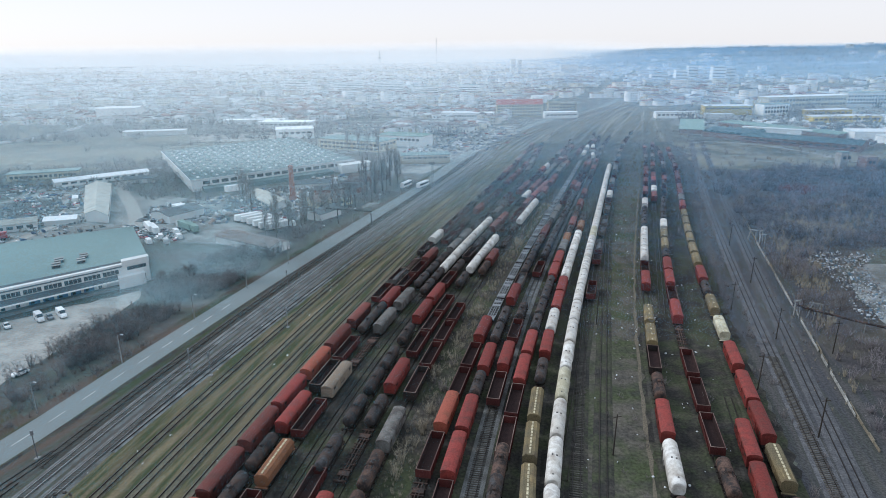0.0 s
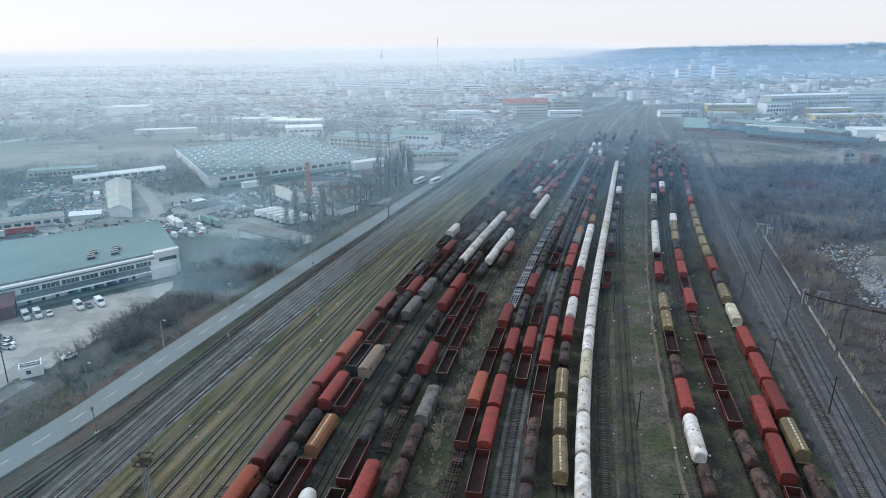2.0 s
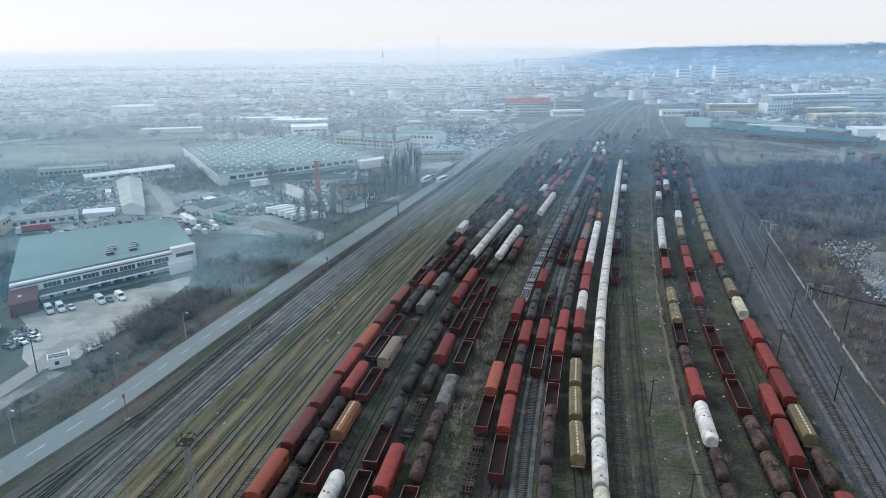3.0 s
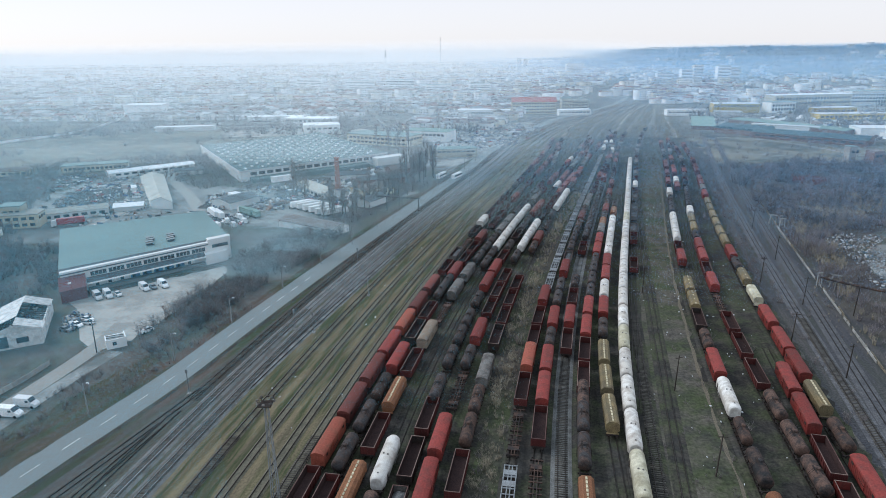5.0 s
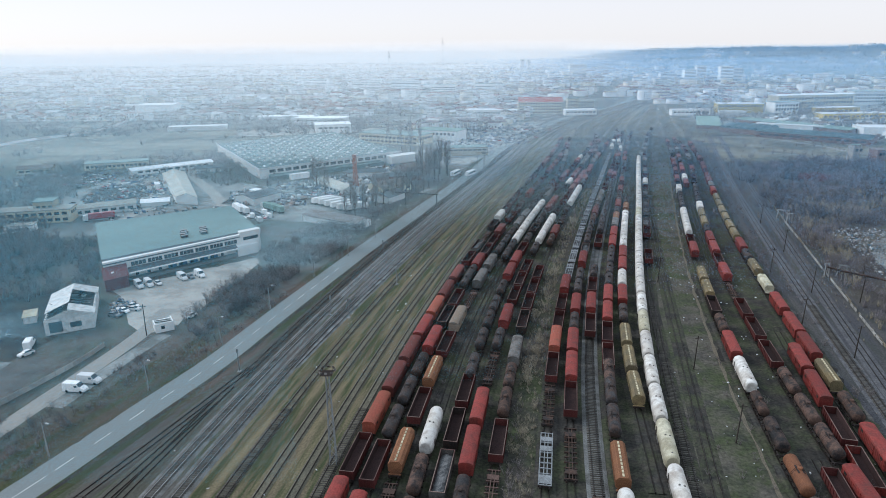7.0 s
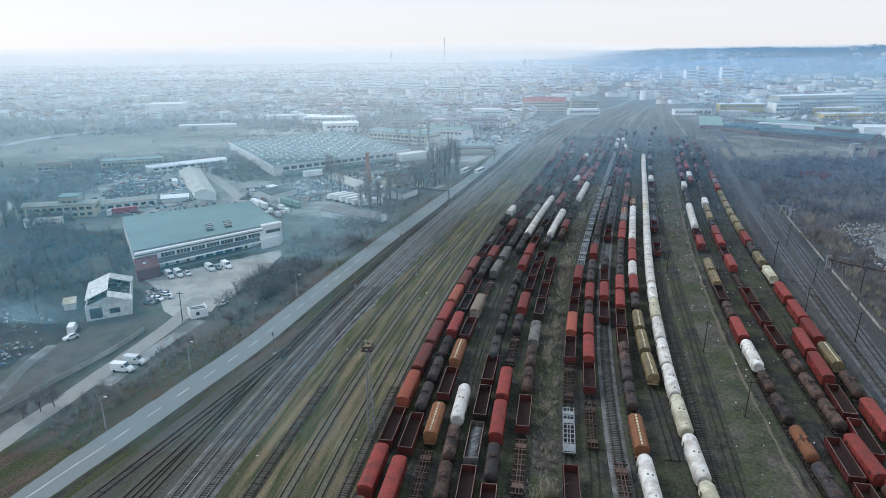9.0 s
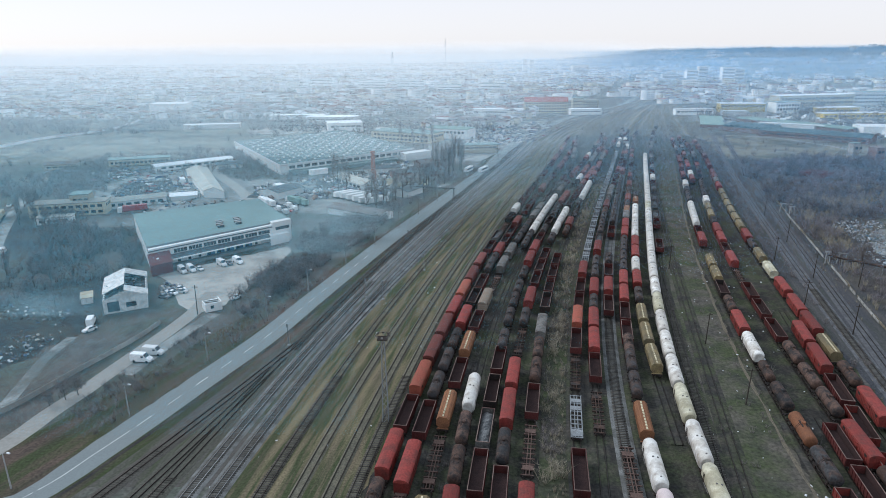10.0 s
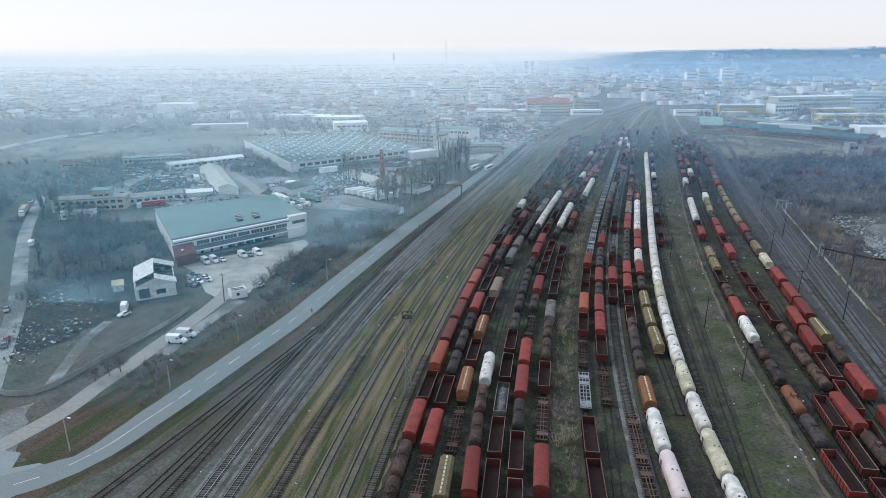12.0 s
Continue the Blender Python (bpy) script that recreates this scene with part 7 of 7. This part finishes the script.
# ---------- broken low wall beside the outer tracks ----------
lw = thing("low_wall", "broken low wall of pale concrete panels beside tracks", "wall")
LOW_PANEL = Geo().box(-0.11, 0.11, -1.35, 1.35, -0.05, 0.75, 0.02).mesh("panel", M["concrete"])
LOW_POST = Geo().box(-0.16, 0.16, -0.16, 0.16, -0.05, 0.95, 0.02).mesh("post", M["concrete"])
rl = random.Random(91)
for k in range(46):
    y = 122.5 + 2.88 * k
    if not (y < 142 or 152 < y < 170 or 195 < y < 209 or y > 232) and rl.random() < 0.75:
        continue
    x = 91.6 + (y - 122.5) * 0.301
    for piece, dy in ((LOW_PANEL, 0.0), (LOW_POST, 1.51)):
        q = part(piece.name, piece, None, lw)
        q.location = (x + dy * 0.288, y + dy * 0.957, 0)
        q.rotation_euler = (0, rl.uniform(-0.22, 0.1), -0.2923)

# ---------- litter and scrap ----------
def chips(name, pts, size, material, label, category, seed, heap=0.0, parent=None):
    """Loose pieces: small skewed blocks."""
    r = np.random.RandomState(seed)
    base = np.array([(x, y, z) for z in (0, 1) for x, y in ((-0.5, -0.5), (0.5, -0.5), (0.5, 0.5), (-0.5, 0.5))], float)
    face = np.array([(4, 5, 6, 7), (0, 1, 5, 4), (1, 2, 6, 5), (2, 3, 7, 6), (3, 0, 4, 7)])
    V, F = [], []
    for i, (x, y) in enumerate(pts):
        s = size[0] + (size[1] - size[0]) * r.rand(3) ** 2
        s[2] *= 0.5
        a, b = r.rand() * 6.283, r.randn() * 0.35
        p = base * s
        p = np.stack([p[:, 0] * math.cos(a) - p[:, 1] * math.sin(a), p[:, 0] * math.sin(a) + p[:, 1] * math.cos(a), p[:, 2] + p[:, 0] * b], 1)
        V.append(p + np.array((x, y, heap * r.rand())))
        F.append(face + i * 8)
    return bulk(name, np.concatenate(V), np.concatenate(F), material, label, category)

DUMP = [(137, 228), (150, 240), (170, 236), (157, 222), (150, 205), (146, 190), (131, 170), (126, 172), (128, 186), (136, 205)]
chips("scrap_heap", spread_points(DUMP, 1300, 71), (0.12, 0.95), M["scrap_mixed"], "heaps of pale mixed scrap and rubbish", "scrap", 71, 0.8)
chips("rubble", spread_points([(-166, 84), (-176, 104), (-186, 132), (-180, 146), (-160, 132), (-153, 116), (-156, 96), (-150, 84)], 420, 72, 0.12), (0.1, 0.95), M["scrap"], "burnt rubbish and rubble on black ground", "rubble", 72, 0.4)
chips("rubble", spread_points([(-140, 162), (-131, 152), (-134, 143), (-141, 152)], 160, 73), (0.3, 1.6), M["scrap"], "piled white junk beside the ruined house", "rubble", 73, 0.7)
chips("rubble", spread_points([(-230, 300), (-190, 320), (-180, 300), (-215, 285)], 200, 74), (0.5, 2.2), M["scrap"], "stored pale goods in a works yard", "rubble", 74, 0.5)
chips("yard_clutter", spread_points([(-130, 290), (-70, 300), (-50, 335), (-70, 420), (-140, 345)], 800, 75), (0.4, 3.4), M["scrap"], "stored goods and clutter in works yards", "clutter", 75, 0.4)
chips("yard_clutter", spread_points([(-30, 480), (40, 520), (80, 660), (20, 720), (-40, 600)], 700, 76), (0.8, 3.2), M["scrap"], "scrapped cars and clutter in a breaker's yard", "clutter", 76, 0.8)
chips("yard_clutter", spread_points([(-158, 328), (-146, 346), (-122, 312), (-140, 292), (-152, 300)], 260, 83), (0.5, 3.0), M["scrap"], "scrapped cars and clutter beside an open shed", "clutter", 83, 0.5)
chips("yard_clutter", spread_points([(-240, 300), (-196, 262), (-150, 262), (-168, 296), (-222, 392), (-246, 386)], 420, 84), (0.4, 2.6), M["scrap"], "stored goods round a barn and stores", "clutter", 84, 0.4)
chips("yard_clutter", spread_points([(-120, 588), (-60, 600), (-20, 720), (-120, 740), (-220, 660)], 320, 85), (0.8, 4.0), M["scrap"], "stored goods between white halls", "clutter", 85, 0.5)
chips("yard_clutter", spread_points([(-330, 350), (-260, 340), (-250, 395), (-320, 400)], 300, 79), (0.5, 2.6), M["scrap"], "clutter between low workshops", "clutter", 79, 0.4)
chips("yard_clutter", spread_points([(290, 610), (350, 560), (420, 540), (620, 640), (560, 760), (330, 730)], 260, 87), (2.0, 7.0), M["roof_white"], "white vans, stalls and stores between halls", "clutter", 87, 1.0)
chips("yard_clutter", spread_points([(330, 520), (560, 560), (640, 880), (300, 860), (260, 700)], 800, 80), (1.0, 5.0), M["scrap"], "clutter and stores between factory halls", "clutter", 80, 0.5)
rs, pp = random.Random(77), []
for _ in range(130):
    y = rs.uniform(20, 330)
    pp.append((float(LINES["N"].x(y)) + rs.uniform(3, 24), y))
for _ in range(120):
    y = rs.uniform(20, 330)
    pp.append((float(LINES["A"].x(y)) + rs.uniform(-40, -3), y))
for _ in range(120):
    y = rs.uniform(20, 300)
    pp.append((float(LINES["Q"].x(y)) + rs.uniform(-9, 9), y))
chips("litter", pp, (0.1, 0.6), M["lamp"], "scattered white litter between the tracks", "litter", 77, 0.05)

# ---------- the town ----------
def town(n, seed, area, walls_name, size, tall):
    """Gabled houses and blocks in two meshes, walls and roofs."""
    r = random.Random(seed)
    wv, wf, rv_, rf, nv, nf = [], [], [], [], [], []
    made = 0
    while made < n:
        y = area[0] + (area[1] - area[0]) * r.random() ** 1.4
        x = r.uniform(-0.78 * y - 120, 0.8 * y + 60)
        off = x - (-20 + 0.36 * (y - 400))
        near_line = -45 < off < (150 if y < 900 else 85 if y < 1100 else 22) and off > (-45 if y < 1100 else -26)
        if near_line or noise.noise(Vector((x / 160, y / 160, seed))) < -0.22 or (x < -60 and y < 760) or (x > 220 and y < 930):
            continue
        if height(x, y) > 5 and r.random() < 0.9 or x > 0.44 * y and y > 1000 and r.random() < 0.65:
            continue
        a = r.choice((0.3, 0.75, 1.87, 2.5)) + r.uniform(-0.35, 0.35)
        w, d, h = r.uniform(*size), r.uniform(*size) * 0.7, r.uniform(*tall)
        rise = r.uniform(1.5, 3.2) if h < 12 else 0.4
        z = height(x, y)
        c, s = math.cos(a), math.sin(a)
        P = lambda px, py, pz: (x + px * c - py * s, y + px * s + py * c, z + pz)
        k = len(wv)
        wv += [P(px, py, pz) for pz in (-2, h) for px, py in ((-w / 2, -d / 2), (w / 2, -d / 2), (w / 2, d / 2), (-w / 2, d / 2))]
        wf += [(k + i, k + (i + 1) % 4, k + 4 + (i + 1) % 4, k + 4 + i) for i in range(4)]
        if tall[0] > 10 and y < 1700 or y < 880:
            for zf in np.arange(1.6, h - 1.5, 3.4):
                for wx in np.arange(-w / 2 + 2, w / 2 - 2, 3.6):
                    for side in (-1, 1):
                        k = len(nv)
                        nv += [P(wx + px, side * (d / 2 + 0.2), zf + pz) for px, pz in ((-0.7, 0), (0.7, 0), (0.7, 1.5), (-0.7, 1.5))]
                        nf.append((k, k + 1, k + 2, k + 3))
        k = len(rv_)
        e = 0.5
        rv_ += [P(-w / 2 - e, -d / 2 - e, h), P(w / 2 + e, -d / 2 - e, h), P(w / 2 + e, d / 2 + e, h), P(-w / 2 - e, d / 2 + e, h), P(-w / 2 - e, 0, h + rise), P(w / 2 + e, 0, h + rise)]
        rf += [(k, k + 1, k + 5, k + 4), (k + 2, k + 3, k + 4, k + 5), (k + 1, k + 2, k + 5, k + 5), (k + 3, k, k + 4, k + 4)]
        made += 1
    bulk(walls_name, np.array(wv), np.array(wf), M["wall_far"], "pale walls of houses and blocks in a distant town", "town")
    if nv:
        bulk("town_windows", np.array(nv), np.array(nf), M["glass"], "rows of dark windows on distant blocks", "town")
    me = bpy.data.meshes.new("town_roofs")
    me.from_pydata(rv_, [], [tuple(dict.fromkeys(f)) for f in rf])
    me.materials.append(M["roof_far"])
    tagged(new("town_roofs", me), "brown and grey roofs of a distant town", "town", "", "stuff")

town(1250, 81, (640, 1100), "town_houses", (10, 20), (4, 8))
town(2400, 82, (1000, 2400), "town_houses", (11, 26), (5, 10))
town(330, 83, (900, 3000), "town_blocks", (14, 32), (11, 20))
town(1300, 84, (2200, 4200), "town_houses", (16, 40), (6, 18))

# tower blocks and landmarks that stand out
def block(x, y, w, d, h, turn, label):
    p = rect(x, y, w, d, turn)
    n = max(3, int(w / 4))
    root = flat_building(p, h, "plaster", "roof_grey", label, "tower_block", category="building")
    for z in np.arange(2, h - 2, 3.2):
        part("window_band", p.box(Geo(), 1, w - 1, -0.1, 0.05, z, z + 1.3), M["glass"], root)
    return root
for x, y, w, h in ((505, 1440, 26, 34), (545, 1475, 22, 42), (590, 1450, 30, 40), (640, 1500, 24, 34), (470, 1500, 40, 24), (205, 2100, 14, 52), (226, 2100, 14, 50), (330, 1900, 50, 38),
                   (-230, 1300, 60, 22), (-150, 1320, 60, 22), (-340, 1350, 50, 24), (-60, 1150, 44, 20), (20, 1180, 40, 20)):
    block(x, y, w, 14, h, 4, "pale tower block with rows of windows, in haze")
church = thing("church", "distant pale church with a dark pointed spire", "church")
part("tower", Geo().box(-270, -260, 2560, 2574, 0, 55), M["plaster"], church)
part("spire", Geo().tube((-265, 2567, 55), (-265, 2567, 84), 5.5, 0.5, 8), M["roof_dark"], church)
part("nave", Geo().box(-300, -272, 2558, 2576, 0, 24), M["plaster"], church)
tv = thing("radio_mast", "thin distant radio mast above the town", "mast")
part("mast", Geo().tube((-60, 3600, 0), (-60, 3600, 150), 3, 0.8, 6), M["steel"], tv)

# trees of the town and the wooded hills
rs, pp = random.Random(92), []
while len(pp) < 900:
    y = 290 + 600 * rs.random()
    x = rs.uniform(-0.75 * y - 100, -150 + 0.1 * (y - 400))
    if noise.noise(Vector((x / 60, y / 60, 5))) > -0.12 and not (-255 < x < -140 and 250 < y < 400) and not (-230 < x < -60 and 345 < y < 580) and not (-520 < x < -235 and 420 < y < 690 and noise.noise(Vector((x / 40, y / 40, 9))) < 0.25):
        pp.append((x, y))
brush("bare_brush", LITE, pp, (2.0, 7.0), M["twig_dark"], "leafless thickets on waste land beyond the works", "brush", 92, 1.4)
rs, pp = random.Random(90), []
while len(pp) < 2000:
    y = 600 + 2600 * rs.random() ** 1.5
    x = rs.uniform(-0.8 * y - 150, 0.8 * y + 80)
    off = x - (-20 + 0.36 * (y - 400))
    if -50 < off < (160 if y < 900 else 90 if y < 1100 else 20) or (x < -60 and y < 600 and noise.noise(Vector((x / 50, y / 50, 3))) < 0.1) or noise.noise(Vector((x / 120, y / 120, 7))) < -0.05:
        continue
    pp.append((x, y))
brush("town_trees", FAR, pp, (6, 15), M["twig_dark"], "leafless trees among the houses", "trees", 90, 1.3, True)
rs, pp = random.Random(91), []
while len(pp) < 1700:
    y, x = rs.uniform(1300, 4600), rs.uniform(500, 3600)
    if x < 0.85 * y and height(x, y) > 12:
        pp.append((x, y))
brush("hill_woods", WOOD, pp, (6, 14), M["twig"], "leafless woods on distant hills", "woods", 91, 1.6, True)

# ---------- haze over the town and yard, imitated with tinted strands ---
# the tint of the haze is put into the strands' base colours
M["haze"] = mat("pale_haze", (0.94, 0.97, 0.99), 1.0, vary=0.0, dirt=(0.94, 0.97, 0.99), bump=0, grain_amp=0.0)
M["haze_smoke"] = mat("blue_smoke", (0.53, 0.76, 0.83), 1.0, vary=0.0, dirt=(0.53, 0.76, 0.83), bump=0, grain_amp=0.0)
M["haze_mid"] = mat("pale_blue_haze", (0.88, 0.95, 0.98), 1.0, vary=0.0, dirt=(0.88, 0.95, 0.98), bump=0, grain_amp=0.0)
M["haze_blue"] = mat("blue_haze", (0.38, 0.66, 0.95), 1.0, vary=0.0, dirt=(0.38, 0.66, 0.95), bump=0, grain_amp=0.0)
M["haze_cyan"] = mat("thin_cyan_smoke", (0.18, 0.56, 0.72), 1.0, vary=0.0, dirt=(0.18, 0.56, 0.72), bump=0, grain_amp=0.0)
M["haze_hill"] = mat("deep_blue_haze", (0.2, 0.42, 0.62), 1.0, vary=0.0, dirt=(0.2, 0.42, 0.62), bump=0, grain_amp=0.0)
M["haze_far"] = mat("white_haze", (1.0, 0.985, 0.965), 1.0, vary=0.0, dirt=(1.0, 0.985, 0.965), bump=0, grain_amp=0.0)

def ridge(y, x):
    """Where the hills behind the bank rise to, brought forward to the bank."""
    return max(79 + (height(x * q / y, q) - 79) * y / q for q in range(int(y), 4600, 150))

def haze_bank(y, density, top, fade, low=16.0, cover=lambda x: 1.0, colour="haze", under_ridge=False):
    """Thin haze imitated by countless fine opaque strands that catch the light of the sky, with clear gaps between
    them. density: the share that is filled.
    """
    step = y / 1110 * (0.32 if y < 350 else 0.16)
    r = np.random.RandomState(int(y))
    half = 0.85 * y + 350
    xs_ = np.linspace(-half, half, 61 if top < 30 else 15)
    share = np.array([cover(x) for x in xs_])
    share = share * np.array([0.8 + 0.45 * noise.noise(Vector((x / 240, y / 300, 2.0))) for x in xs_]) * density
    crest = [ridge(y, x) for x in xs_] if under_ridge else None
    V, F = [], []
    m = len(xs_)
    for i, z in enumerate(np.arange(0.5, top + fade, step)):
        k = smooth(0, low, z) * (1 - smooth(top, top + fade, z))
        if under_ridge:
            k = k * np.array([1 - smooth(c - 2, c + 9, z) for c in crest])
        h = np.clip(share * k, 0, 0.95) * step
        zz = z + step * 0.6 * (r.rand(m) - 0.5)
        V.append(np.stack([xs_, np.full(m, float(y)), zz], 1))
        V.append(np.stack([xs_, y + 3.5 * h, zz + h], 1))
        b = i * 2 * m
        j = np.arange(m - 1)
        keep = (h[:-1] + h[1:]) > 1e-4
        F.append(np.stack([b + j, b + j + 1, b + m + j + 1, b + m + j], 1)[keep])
    return bulk("haze_bank", np.concatenate(V), np.concatenate(F), M[colour], "fine tinted strands standing in for thin haze", "haze")

def wisp(x0, half):
    return lambda x: max(0.0, 1 - ((x - x0) / half) ** 2)

def left_of(a, b):
    return lambda x: 1 - smooth(a, b, x)

# smoke drifting low over the brush and the burnt ground
haze_bank(128, 0.12, 4, 7, 1.5, wisp(-166, 16), "haze_smoke")
haze_bank(186, 0.13, 7, 12, 3, wisp(-94, 22), "haze_smoke")
haze_bank(214, 0.16, 7, 14, 3, wisp(-88, 30), "haze_smoke")
haze_bank(240, 0.08, 8, 14, 3, wisp(-84, 34), "haze_smoke")
haze_bank(306, 0.1, 6, 12, 3, wisp(-112, 30), "haze_smoke")
# cyan strands added to give the left side a cool hazy cast
haze_bank(60, 0.018, 60, 20, 8, left_of(-110, -20), "haze_cyan")
haze_bank(85, 0.022, 60, 20, 12, left_of(-120, -30), "haze_cyan")
haze_bank(115, 0.03, 60, 20, 14, left_of(-130, -30), "haze_cyan")
haze_bank(160, 0.036, 60, 20, 14, left_of(-150, -30), "haze_cyan")
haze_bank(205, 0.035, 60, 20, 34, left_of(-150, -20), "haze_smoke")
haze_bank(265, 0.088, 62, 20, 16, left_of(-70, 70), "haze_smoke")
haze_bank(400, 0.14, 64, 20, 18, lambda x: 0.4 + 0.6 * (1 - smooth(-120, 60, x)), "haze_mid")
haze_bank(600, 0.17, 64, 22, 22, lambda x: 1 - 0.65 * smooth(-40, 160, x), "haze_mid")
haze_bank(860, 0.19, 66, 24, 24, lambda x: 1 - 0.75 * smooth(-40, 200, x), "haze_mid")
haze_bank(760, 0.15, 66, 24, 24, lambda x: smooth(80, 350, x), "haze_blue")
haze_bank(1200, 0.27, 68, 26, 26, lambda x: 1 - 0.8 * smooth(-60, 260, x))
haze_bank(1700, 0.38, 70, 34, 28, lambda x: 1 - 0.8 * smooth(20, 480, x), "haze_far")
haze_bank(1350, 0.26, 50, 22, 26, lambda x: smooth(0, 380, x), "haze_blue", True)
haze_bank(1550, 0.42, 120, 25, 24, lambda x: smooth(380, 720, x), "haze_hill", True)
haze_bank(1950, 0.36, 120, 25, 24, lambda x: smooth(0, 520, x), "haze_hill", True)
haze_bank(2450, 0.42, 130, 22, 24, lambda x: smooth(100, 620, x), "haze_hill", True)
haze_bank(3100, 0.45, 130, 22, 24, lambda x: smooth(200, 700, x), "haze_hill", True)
haze_bank(150, 0.012, 60, 20, 14, lambda x: smooth(-10, 60, x), "haze_blue")
haze_bank(232, 0.05, 60, 20, 14, wisp(-15, 85), "haze_smoke")
# deep blue strands over yard and thicket tint them like haze, hardly brighter
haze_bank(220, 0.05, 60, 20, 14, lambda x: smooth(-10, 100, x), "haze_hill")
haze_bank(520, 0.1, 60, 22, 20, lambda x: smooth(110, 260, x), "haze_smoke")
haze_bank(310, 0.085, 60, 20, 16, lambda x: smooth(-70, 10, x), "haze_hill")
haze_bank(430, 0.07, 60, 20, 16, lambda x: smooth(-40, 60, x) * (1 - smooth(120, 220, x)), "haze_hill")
haze_bank(256, 0.025, 50, 20, 12, lambda x: smooth(90, 160, x), "haze_blue")
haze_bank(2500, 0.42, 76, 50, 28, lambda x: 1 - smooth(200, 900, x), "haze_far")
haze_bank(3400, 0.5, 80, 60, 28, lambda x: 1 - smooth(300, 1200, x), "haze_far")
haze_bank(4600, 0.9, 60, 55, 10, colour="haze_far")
